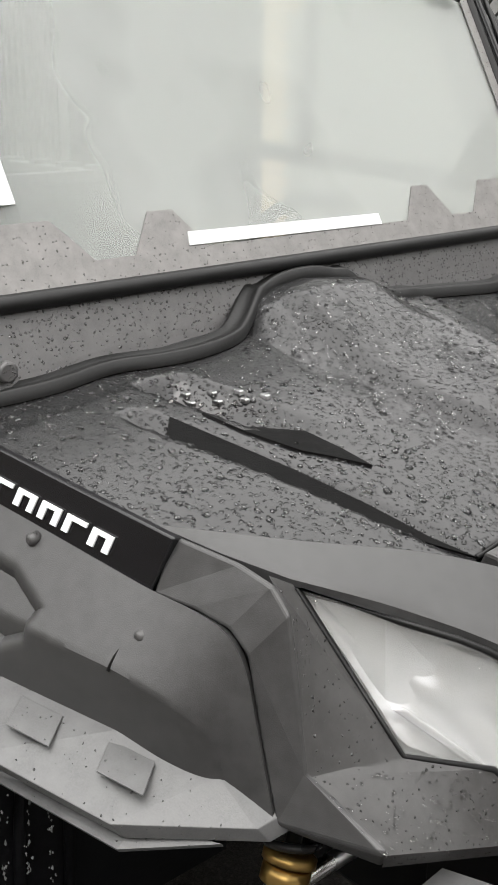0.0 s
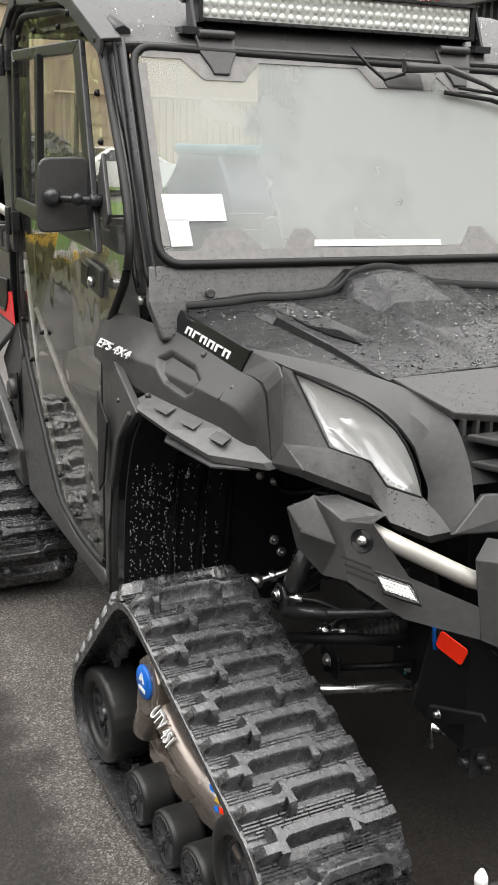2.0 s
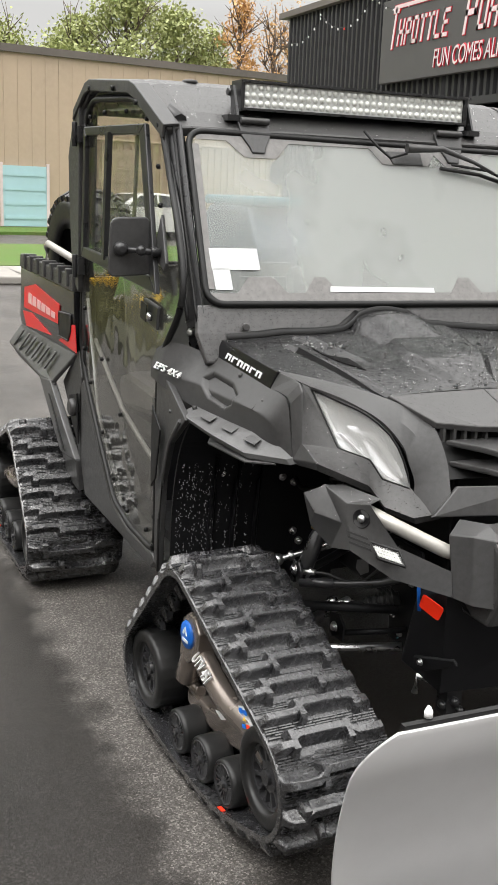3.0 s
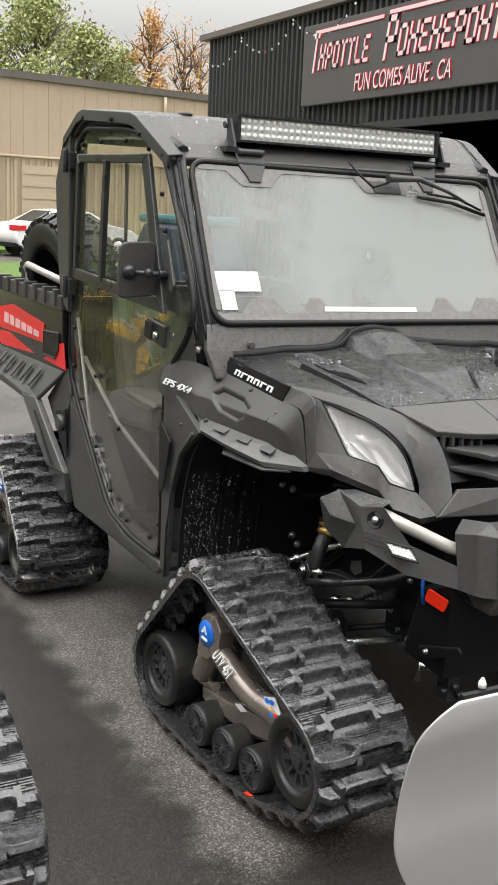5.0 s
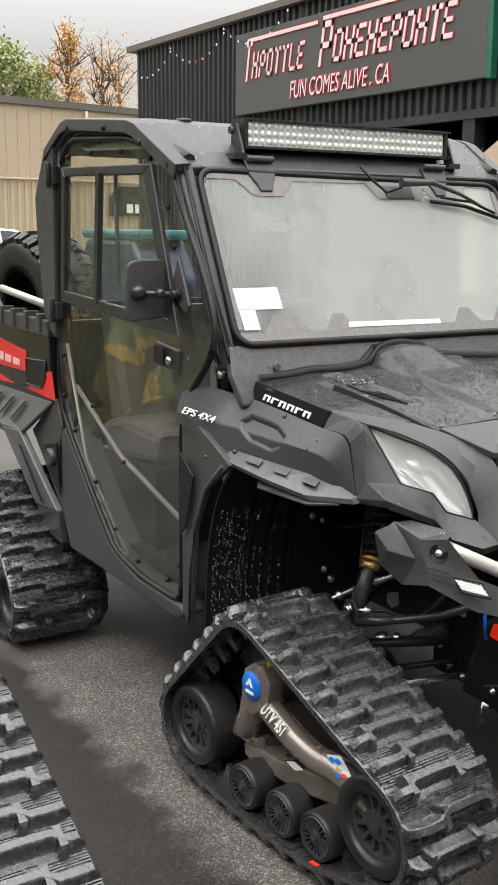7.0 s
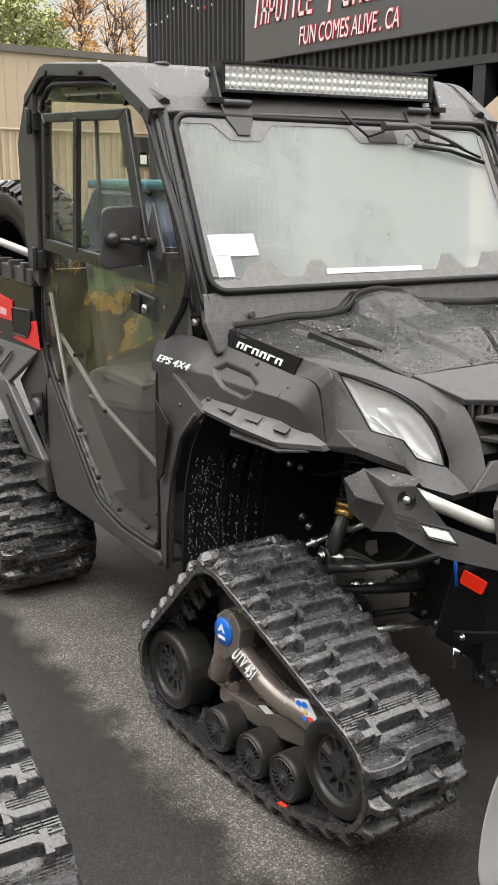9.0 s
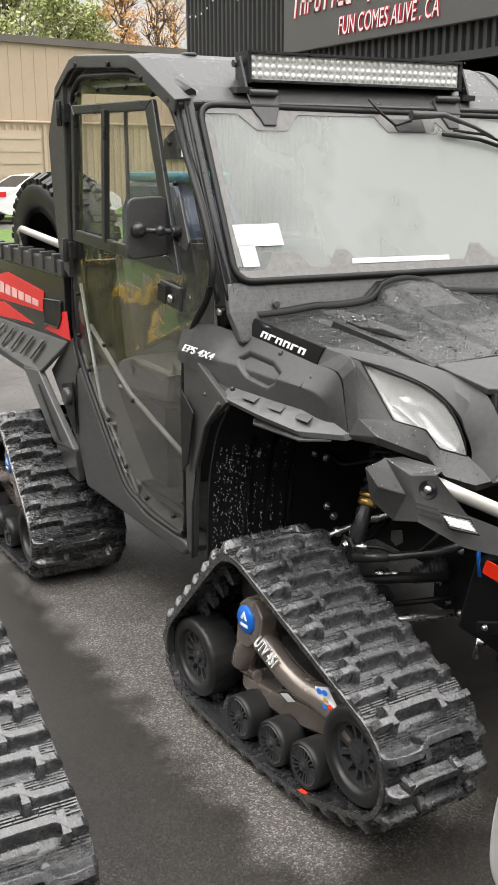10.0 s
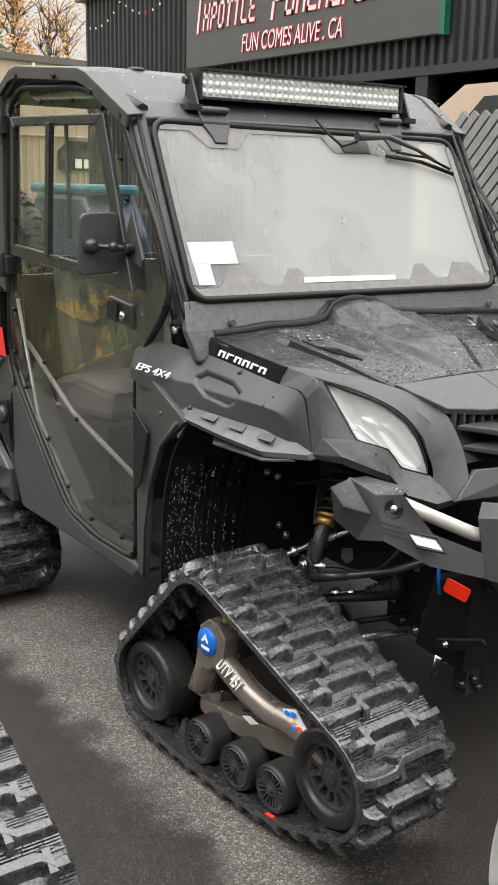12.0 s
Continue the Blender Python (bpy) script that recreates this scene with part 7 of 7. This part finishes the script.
both("window_frame", window_frame, BLACKSTEEL, "dark aluminium sliding window frame", 0.004)
both("window_bar", lambda bm: slab(bm, [dp(-1.240, 1.835, 0.017), dp(-1.215, 1.835, 0.017), dp(-1.240, 1.395, 0.017), dp(-1.268, 1.398, 0.017)], -0.02), BLACKSTEEL, bev=0.002)
for ob in both("window_pane", lambda bm: slab(bm, [dp(-1.49, 1.832, 0.008), dp(-0.945, 1.822, 0.008), dp(-0.742, 1.377, 0.008), dp(-1.53, 1.42, 0.008)], 0.003), PANE, "clear sliding window pane"):
    ob.visible_shadow = False
for x, z in ((-0.70, 0.60), (-0.685, 0.80), (-0.685, 1.0), (-0.78, 0.53), (-1.0, 0.53), (-1.18, 0.60), (-1.34, 0.74), (-1.52, 0.90), (-1.62, 1.02), (-1.61, 1.18), (-1.1, 0.86), (-1.35, 1.02), (-1.52, 1.90), (-1.32, 1.905), (-1.12, 1.90), (-0.95, 1.87), (-0.84, 1.72), (-0.79, 1.6)):
    both("rivet", lambda bm: lathe(bm, [(0.009, 0.004), (0.008, -0.005), (0.004, -0.008)], dp(x, z, 0.008), "y", 8), SEAL)
both("door_latch", lambda bm: slab(bm, [dp(-0.86, 1.305, 0.010), dp(-0.705, 1.290, 0.010), dp(-0.70, 1.215, 0.010), dp(-0.855, 1.235, 0.010)], 0.012), BLACKSTEEL, "black paddle door latch", 0.006)
# black plate on the latch, coloured like the shade of its recess
both("latch_recess_plate", lambda bm: slab(bm, [dp(-0.845, 1.295, 0.023), dp(-0.785, 1.288, 0.023), dp(-0.78, 1.232, 0.023), dp(-0.84, 1.242, 0.023)], 0.003), SEAL)
both("latch_lock", lambda bm: lathe(bm, [(0.014, 0.0), (0.014, -0.012), (0.006, -0.016)], dp(-0.735, 1.255, 0.02), "y", 12), STEEL, "chrome lock button")
for z in (1.84, 1.345):
    both("door_hinge", lambda bm: [box(bm, (-1.665, -0.755, z - 0.032), (-1.595, -0.728, z + 0.032)), lathe(bm, [(0.011, -0.045), (0.011, 0.045)], (-1.63, -0.760, z), "z", 10)], BLACKSTEEL, bev=0.004)


# mirrors
def mirror_shell(bm):
    pts = rounded([(-0.79, -0.865, 1.375), (-0.79, -0.712, 1.385), (-0.79, -0.725, 1.565), (-0.79, -0.855, 1.56)], 0.03, 4)
    slab(bm, pts, 0.016)


both("mirror_shell", mirror_shell, PLASTIC_DRY, "black plastic door mirror", 0.005)
def ball(bm, at, r):
    lathe(bm, [(r * math.cos(a), r * math.sin(a)) for a in [math.pi * (k / 8 - 0.5) for k in range(1, 8)]], at, "x", 14)


both("mirror_arm", lambda bm: [tube(bm, [(-0.775, -0.825, 1.465), (-0.745, -0.79, 1.462), (-0.70, -0.715, 1.458)], [0.010, 0.009, 0.012], 10), ball(bm, (-0.768, -0.825, 1.465), 0.024), ball(bm, (-0.730, -0.770, 1.462), 0.017), lathe(bm, [(0.017, 0.0), (0.013, 0.008), (0.017, 0.016), (0.013, 0.024), (0.015, 0.03)], (-0.708, -0.745, 1.46), "y", 12)], BLACKSTEEL, "black ball-jointed mirror arm")
both("mirror_bracket", lambda bm: slab(bm, [dp(-0.735, 1.575, 0.022), dp(-0.645, 1.43, 0.022), dp(-0.655, 1.405, 0.022), dp(-0.775, 1.445, 0.022)], 0.012), PLASTIC_DRY, bev=0.003)

# side lettering
bl, br = Vector((-0.622, -0.753, 1.110)), Vector((-0.480, -0.702, 1.090))
along = (br - bl).normalized()
outwards = along.cross(Vector((0.0, 0.40, 1.0))).normalized()
letters("trim_letters", "EPS 4X4", 0.031, Matrix.Translation(bl + outwards * 0.010) @ Matrix((along, outwards.cross(along), outwards)).transposed().to_4x4(), WHITE, utv, "white trim lettering", 0.003, 0.25, 1.0, 1.18)

# cab interior
bm = bmesh.new()
prism(bm, [(-0.52, 1.28), (-0.62, 1.30), (-0.78, 1.24), (-0.80, 1.05), (-0.70, 0.85), (-0.56, 0.80)], "y", YC - 0.60, YC + 0.60)
bevelled(part("dashboard", bm, CABGREY, utv, "grey plastic dashboard"), 0.015)
for y, w in ((-0.33, 0.28), (0.38, 0.28)):
    bm = bmesh.new()
    prism(bm, [(-1.05, 0.95), (-1.08, 0.84), (-1.50, 0.80), (-1.55, 0.92), (-1.40, 0.96)], "y", y - w, y + w)
    bevelled(part("seat_cushion", bm, SEATMAT, utv, "dark vinyl seat cushion"), 0.03)
    bm = bmesh.new()
    prism(bm, [(-1.40, 0.92), (-1.54, 0.90), (-1.62, 1.34), (-1.54, 1.37)], "y", y - w + 0.03, y + w - 0.03)
    bevelled(part("seat_back", bm, SEATMAT, utv, "dark vinyl seat back"), 0.04)
    bm = bmesh.new()
    box(bm, (-1.52, y - w, 0.53), (-1.08, y + w, 0.82))
    part("seat_base", bm, DARK, utv)
part("steering_wheel", piped([(-0.93 + 0.07 * math.sin(a), 0.40 + 0.17 * math.cos(a), 1.20 + 0.15 * math.sin(a)) for a in [2 * math.pi * k / 24 for k in range(24)]], 0.014, 8, closed=True), SEATMAT, utv)
part("steering_column", piped([(-0.93, 0.40, 1.20), (-0.72, 0.40, 1.08)], 0.025, 8), DARK, utv)
both("grab_rail", lambda bm: tube(bm, [(-1.58, -0.69, 1.06), (-1.20, -0.69, 0.86), (-0.74, -0.68, 0.72)], 0.009, 8), CABGREY)
both("door_brace", lambda bm: tube(bm, [(-1.60, -0.715, 1.22), (-1.44, -0.715, 0.80), (-1.10, -0.715, 0.52)], 0.007, 8), CABGREY)
both("harness_strap", lambda bm: tube(bm, [(-1.50, -0.55, 1.85), (-1.38, -0.60, 1.45)], 0.008, 6), CABGREY)

# cargo bed
def bed_side(bm):
    prism(bm, [(-1.71, 1.235), (-1.70, 0.985), (-2.80, 0.965), (-2.84, 1.0), (-2.80, 1.25)], "y", -0.745, -0.70)


both("bed_side", bed_side, GLOSS, "gloss black bed side with red decal", 0.004)
both("bed_ledge", lambda bm: prism(bm, [(-1.71, 1.235), (-1.71, 1.30), (-2.78, 1.315), (-2.80, 1.25)], "y", -0.752, -0.70), PLASTIC, bev=0.006)
for k in range(7):
    both("ledge_rib", lambda bm: box(bm, (-1.80 - 0.145 * k, -0.762, 1.25), (-1.765 - 0.145 * k, -0.70, 1.322)), PLASTIC_DRY, bev=0.004)
for poly, label in (([(-2.696, 1.161), (-2.452, 1.195), (-1.951, 1.156), (-1.963, 1.072), (-2.718, 1.058)], "red decal on the bed side"), ([(-2.741, 1.039), (-2.547, 1.052), (-2.116, 1.004), (-2.668, 0.975)], ""), ([(-1.966, 1.003), (-1.727, 1.1), (-1.684, 1.105), (-1.655, 0.995)], "")):
    both("bed_decal", lambda bm: prism(bm, poly, "y", -0.7495, -0.746), RED, label)
W0, W1, W2, W3 = (Vector((x, -0.752, z)) for x, z in [(-2.587, 1.144), (-2.001, 1.111), (-2.005, 1.087), (-2.598, 1.094)])
for k in range(6):
    u0, u1 = k / 6, (k + 0.78) / 6
    both("decal_bar", lambda bm: slab(bm, [W0.lerp(W1, u0), W0.lerp(W1, u1), W3.lerp(W2, u1), W3.lerp(W2, u0)], 0.002), DECALWHITE)
# no hole is cut: a black plate carries its shade as colour
both("handle_hole_plate", lambda bm: prism(bm, [(-1.948, 1.129), (-1.746, 1.139), (-1.74, 1.075), (-1.787, 1.027), (-1.956, 1.025)], "y", -0.7515, -0.747), SEAL)
both("hole_rim", lambda bm: tube(bm, [(x, -0.752, z) for x, z in [(-1.948, 1.129), (-1.746, 1.139), (-1.74, 1.075), (-1.787, 1.027), (-1.956, 1.025)]], 0.004, 6, closed=True), PLASTIC_DRY)
both("bed_flare", lambda bm: slab(bm, [(-1.70, -0.742, 0.985), (-2.82, -0.742, 0.965), (-2.86, -0.80, 0.87), (-2.10, -0.80, 0.825), (-1.93, -0.79, 0.83)], -0.02), GREYFLARE, "grey ribbed bed flare", 0.006)
for k in range(6):
    both("flare_rib", lambda bm: slab(bm, [(-1.93 - 0.14 * k, -0.762, 0.955), (-1.97 - 0.14 * k, -0.762, 0.955), (-2.06 - 0.14 * k, -0.796, 0.87), (-2.02 - 0.14 * k, -0.796, 0.87)], 0.008), GREYFLARE, bev=0.003)
both("flare_lip", lambda bm: slab(bm, [(-1.93, -0.79, 0.83), (-2.10, -0.80, 0.825), (-2.86, -0.80, 0.87), (-2.80, -0.76, 0.80), (-2.15, -0.76, 0.775)], -0.015), PLASTIC, bev=0.004)
both("flare_strut", lambda bm: slab(bm, [(-1.95, -0.795, 0.835), (-2.14, -0.80, 0.82), (-1.96, -0.79, 0.67), (-1.84, -0.775, 0.545), (-1.645, -0.76, 0.555), (-1.80, -0.78, 0.70)], -0.03), GREYFLARE, "grey flare strut with dark slot", 0.006)
# slot drawn as a black strip, its shade put into the colour
both("strut_slot_strip", lambda bm: slab(bm, [(-1.915, -0.800, 0.78), (-1.935, -0.800, 0.78), (-1.745, -0.782, 0.575), (-1.725, -0.780, 0.575)], 0.004), SEAL)
both("strut_foot", lambda bm: slab(bm, [(-1.645, -0.755, 0.555), (-1.84, -0.77, 0.545), (-1.82, -0.75, 0.44), (-1.64, -0.745, 0.42)], -0.03), PLASTIC_DRY, bev=0.006)
both("bed_front_panel", lambda bm: slab(bm, [(-1.68, -0.735, 1.0), (-1.72, -0.735, 0.985), (-1.95, -0.735, 0.83), (-1.80, -0.735, 0.70), (-1.64, -0.735, 0.54), (-1.63, -0.735, 0.90)], -0.03), PLASTIC_DRY, bev=0.004)
# pocket round the cap as a dark plate; its shade is in the colour
both("filler_pocket_plate", lambda bm: slab(bm, [(-1.66, -0.742, 0.83), (-1.79, -0.742, 0.80), (-1.79, -0.742, 0.73), (-1.64, -0.742, 0.62)], 0.006), DARK, bev=0.003)
both("filler_cap", lambda bm: lathe(bm, [(0.036, 0.01), (0.036, -0.02), (0.028, -0.026)], (-1.70, -0.745, 0.765), "y", 18), PLASTIC_DRY)
part("bed_rail", piped([(-2.34, -0.715, 1.30), (-2.34, -0.715, 1.375), (-2.31, -0.715, 1.39), (-1.70, -0.715, 1.345)], 0.016, 10), SILVER, utv, "silver bed rail")
bm = bmesh.new()
box(bm, (-2.82, YC - 0.70, 0.90), (-1.72, YC + 0.70, 0.93))
box(bm, (-2.84, YC - 0.70, 0.93), (-2.80, YC + 0.70, 1.28))
box(bm, (-1.74, YC - 0.70, 0.93), (-1.71, YC + 0.70, 1.28))
part("bed_tray", bm, DARK, utv)

# beads of water on the liners; their pale colour stands in for glints
rnd = random.Random(11)
for side in (1, -1):
    bm = bmesh.new()
    for k in range(620):
        z = 0.42 + 0.42 * rnd.random() ** 1.4
        k2 = rnd.choice((0.0, 0.02, 0.05, 0.08, 0.10, 0.13, 0.16, 0.18, 0.21, 0.25, 0.30, 0.36, 0.42)) + rnd.gauss(0, 0.006)
        y = -0.715 + 0.55 * max(0.0, k2)
        x = interp(z, LINER) + 0.04 * (y + 0.725) / 0.56 + 0.0125
        r, ln = rnd.uniform(0.0010, 0.0024), rnd.choice((1, 1, 1.3, 2.2, 3.5))
        top, bot = bm.verts.new((x, y, z + r * ln)), bm.verts.new((x + r * 0.5, y, z - r * 1.4))
        ring = [bm.verts.new((x + (r * 0.9 if q == 1 else 0.0), y + r * dy, z + r * dz)) for q, (dy, dz) in enumerate(((-1, 0), (0, -0.1), (1, 0)))]
        for q in range(2):
            bm.faces.new((top, ring[q], ring[q + 1]))
            bm.faces.new((bot, ring[q + 1], ring[q]))
    if side < 0:
        flip(bm)
    ob = part("water_bead", bm, PALE_DROP, utv, "pale beads of water on the liner, glint put into the colour")
    ob["kind"] = "stuff"


def bead_sheet(name, label, spots):
    """Flattened domes of water; spots holds (place, normal, radius, stretch) rows."""
    rnd = random.Random(len(spots))
    verts, faces = [], []
    for p, nrm, r, ln in spots:
        p, nrm = Vector(p), Vector(nrm).normalized()
        u = nrm.cross(Vector((rnd.uniform(-0.4, 0.4), 1, rnd.uniform(-0.4, 0.4)))).normalized()
        w = nrm.cross(u)
        i = len(verts)
        for rad, h in ((1.0, -0.06), (0.78, 0.20)):
            for k in range(7):
                a = 2 * math.pi * k / 7
                q = rad * r * rnd.uniform(0.86, 1.14)
                verts.append(p + u * math.cos(a) * q * ln + w * math.sin(a) * q + nrm * h * r)
        verts.append(p + nrm * r * 0.30)
        for k in range(7):
            j = (k + 1) % 7
            faces.append((i + k, i + j, i + 7 + j, i + 7 + k))
            faces.append((i + 7 + k, i + 7 + j, i + 14))
    me = bpy.data.meshes.new(name)
    me.from_pydata(verts, [], faces)
    me.polygons.foreach_set("use_smooth", [True] * len(me.polygons))
    me.materials.append(WATER)
    ob = new(name, me)
    ob.parent = utv
    return tagged(ob, label, kind="stuff")


def bead_size(rnd, small, large):
    return small + (large - small) * rnd.random() ** 3.2


rnd = random.Random(21)
spots = []
while len(spots) < 3000:
    x = rnd.uniform(-0.47, -0.02)
    y = YC + rnd.uniform(-1, 1) * interp(x, EDGE)
    if y > 0.42 or (x < seal_x(y) + 0.02):
        continue
    if -0.24 < x < -0.05 and abs(y + 0.06) < 0.02 + 0.30 * (x + 0.24) and rnd.random() < 0.85:
        continue
    e = 0.004
    nrm = Vector((hood_z(x - e, y) - hood_z(x + e, y), hood_z(x, y - e) - hood_z(x, y + e), 2 * e))
    spots.append(((x, y, hood_z(x, y) + 0.0004), nrm, bead_size(rnd, 0.0010, 0.0048), rnd.choice((1, 1, 1.15, 1.4))))
bead_sheet("hood_water", "beads of rain water on the hood", spots)


def on_patch(rnd, corners):
    a, b, c, d = (Vector(p) for p in corners)
    u, v = rnd.random(), rnd.random()
    return a.lerp(b, u).lerp(d.lerp(c, u), v), (b - a).cross(d - a).normalized()


def patch_beads(name, label, patches, small, large, seed):
    rnd = random.Random(seed)
    spots = []
    for corners, count, lift, up in patches:
        for k in range(count):
            p, nrm = on_patch(rnd, corners)
            if nrm.dot(Vector(up)) < 0:
                nrm = -nrm
            spots.append((p + nrm * lift, nrm, bead_size(rnd, small, large), rnd.choice((1, 1.2, 1.6))))
    return bead_sheet(name, label, spots)


patch_beads("fascia_water", "beads of rain water on the fascia", [([(-0.030, -0.534, 1.138), (0.004, -0.543, 1.003), (0.034, -0.456, 0.998), (-0.055, -0.500, 1.140)], 110, 0.0005, (1, -1, 1)), ([(0.004, -0.543, 1.003), (0.085, -0.539, 0.971), (0.103, -0.388, 0.903), (0.083, -0.381, 0.971)], 150, 0.0008, (0, 0, 1)), ([(0.087, -0.513, 0.911), (0.158, -0.484, 0.880), (0.226, -0.455, 0.893), (0.190, -0.400, 0.893)], 90, 0.0005, (0, 0, 1)), ([(0.071, -0.567, 0.890), (0.087, -0.513, 0.911), (0.150, -0.490, 0.825), (0.104, -0.549, 0.843)], 60, 0.0005, (1, -1, 1))], 0.0009, 0.0034, 31)
patch_beads("nose_water", "beads of rain water on the nose panel", [([(-0.012, -0.285, 1.106), (-0.012, YC, 1.112), (0.16, -0.06, 1.048), (0.118, -0.205, 1.052)], 520, 0.0005, (0, 0, 1))], 0.0009, 0.0038, 32)
patch_beads("roof_water", "beads of rain water on the roof visor", [([(-0.80, -0.62, 1.852), (-0.80, 0.68, 1.852), (-0.925, 0.72, 1.983), (-0.925, -0.66, 1.983)], 500, 0.002, (1, 0, 1))], 0.0015, 0.0055, 33)

fr = track_unit(utv, "front")
fr.matrix_basis = pose(0, -0.675, 0, 0, 0, 3.2)
fl = copy_thing(fr, pose(0, 2 * YC + 0.675, 0, 0, 0, 3.2) @ Matrix.Diagonal((1, -1, 1, 1)))
# the rear units carry wider belts and are turned end for end
for at, flip_y in ((-0.765, 1.30), (2 * YC + 0.765, -1.30)):
    rear = copy_thing(fr, pose(-2.19, at, 0) @ Matrix.Diagonal((-1, flip_y, 1, 1)))
    for ob in list(rear.children):
        if ob.name.startswith(("model_mark", "safety_sticker", "sticker_sign", "beam_label")):
            bpy.data.objects.remove(ob)


# ---- things about the vehicle ----
# another track unit standing beside the path
neighbour = thing("spare_track_unit", "black rubber track unit of a machine standing alongside", "track unit", (0.02, -1.655, 0))
nb = track_unit(neighbour, "left")
nb.matrix_basis = Matrix.Diagonal((1, -1, 1, 1))

# tyre standing in the cargo bed
tyre = thing("loose_tyre", "knobbly black tyre standing in the cargo bed", "tyre", (-2.44, -0.475, 1.285))
tyre.rotation_euler = (0, radians(4), radians(-84))
tyre.scale = (1.04, 1.04, 1.04)
bm = lathe(bmesh.new(), [(0.17, -0.105), (0.22, -0.115), (0.28, -0.12), (0.305, -0.10), (0.318, -0.05), (0.32, 0.0), (0.318, 0.05), (0.305, 0.10), (0.28, 0.12), (0.22, 0.115), (0.17, 0.105), (0.19, 0.09), (0.27, 0.085), (0.285, 0.0), (0.27, -0.085), (0.19, -0.09), (0.17, -0.105)], (0, 0, 0), "x", 48, cap=False)
part("carcass", bm, TYRE, tyre)
knob = bmesh.new()
for q in (0, 1):
    prism(knob, [(-0.036 + 0.004 * q, -0.006), (-0.030 + 0.004 * q, 0.022), (0.026 - 0.006 * q, 0.022), (0.034 - 0.004 * q, -0.006)], "y", -0.026 + 0.027 * q, -0.002 + 0.027 * q)
first = part("tread_knob", knob, TYRE, tyre)
count = 0
for k in range(26):
    for x, tilt in ((-0.085, 14), (-0.02 if k % 2 else 0.02, 0), (0.085, -14)):
        ob = first if count == 0 else first.copy()
        if count:
            scene.collection.objects.link(ob)
        count += 1
        a = 2 * math.pi * (k + (0.5 if x else 0)) / 26
        ob.matrix_basis = Matrix.Rotation(a, 4, "X") @ Matrix.Translation((x, 0, 0.312 if abs(x) < 0.05 else 0.304)) @ Matrix.Rotation(radians(-tilt * 2), 4, "Y")

# snow plough blade in front of the vehicle
plough = thing("snow_plough_blade", "silver curved snow plough blade with black rubber edge", "plough blade", (1.05, -0.9, 0))
bm = bmesh.new()
prof = []
for k in range(41):
    t = k / 40
    z = 0.19 + 0.60 * t
    prof.append((0.035 - 0.36 * t * (1 - t) * (1.05 - 0.2 * t), z))
ends = []
for y in (-0.02, 1.3):
    ends.append([bm.verts.new((x, y + (-0.02 + 0.17 * max(0.0, (0.46 - z) / 0.27) ** 1.8 + 0.06 * max(0.0, (z - 0.68) / 0.11) ** 2 if y < 0 else 0), z)) for x, z in prof])
for k in range(40):
    bm.faces.new((ends[0][k], ends[1][k], ends[1][k + 1], ends[0][k + 1])).smooth = True
thick(part("blade", bm, PLOWMAT, plough, "silver curved steel blade"), 0.006)
part("top_edge", prism(bmesh.new(), [(0.020, 0.788), (0.032, 0.788), (0.032, 0.796), (0.020, 0.796)], "y", 0.035, 1.3), SEAL, plough, "black rubber top edge")
bm = bmesh.new()
slab(bm, [(0.03, 0.08, 0.28), (0.03, 1.3, 0.28), (0.08, 1.3, 0.05), (0.08, 0.13, 0.05)], 0.02)
part("rubber_edge", bm, MATRUB, plough, "black speckled rubber cutting edge")
part("end_fin", slab(bmesh.new(), [(-0.030, -0.028, 0.36), (0.000, 0.02, 0.27), (0.03, 0.10, 0.21), (0.0, 0.05, 0.22), (-0.03, -0.01, 0.28)], 0.006), PLOWMAT, plough)
bm = bmesh.new()
box(bm, (-0.14, 0.2, 0.0), (-0.06, 0.28, 0.5))
box(bm, (-0.14, 1.0, 0.0), (-0.06, 1.08, 0.5))
part("stand_leg", bm, BLACKSTEEL, plough)
part("top_bolt", lathe(bmesh.new(), [(0.008, 0.0), (0.008, 0.010), (0.003, 0.020)], (0.018, 0.09, 0.797), "z", 10), WHITE, plough, "white bolt cap")
part("marker_pole", piped([(0.0, 0.30, 0.79), (0.0, 0.30, 0.95)], 0.012, 8), TEAL, plough, "teal marker pole")
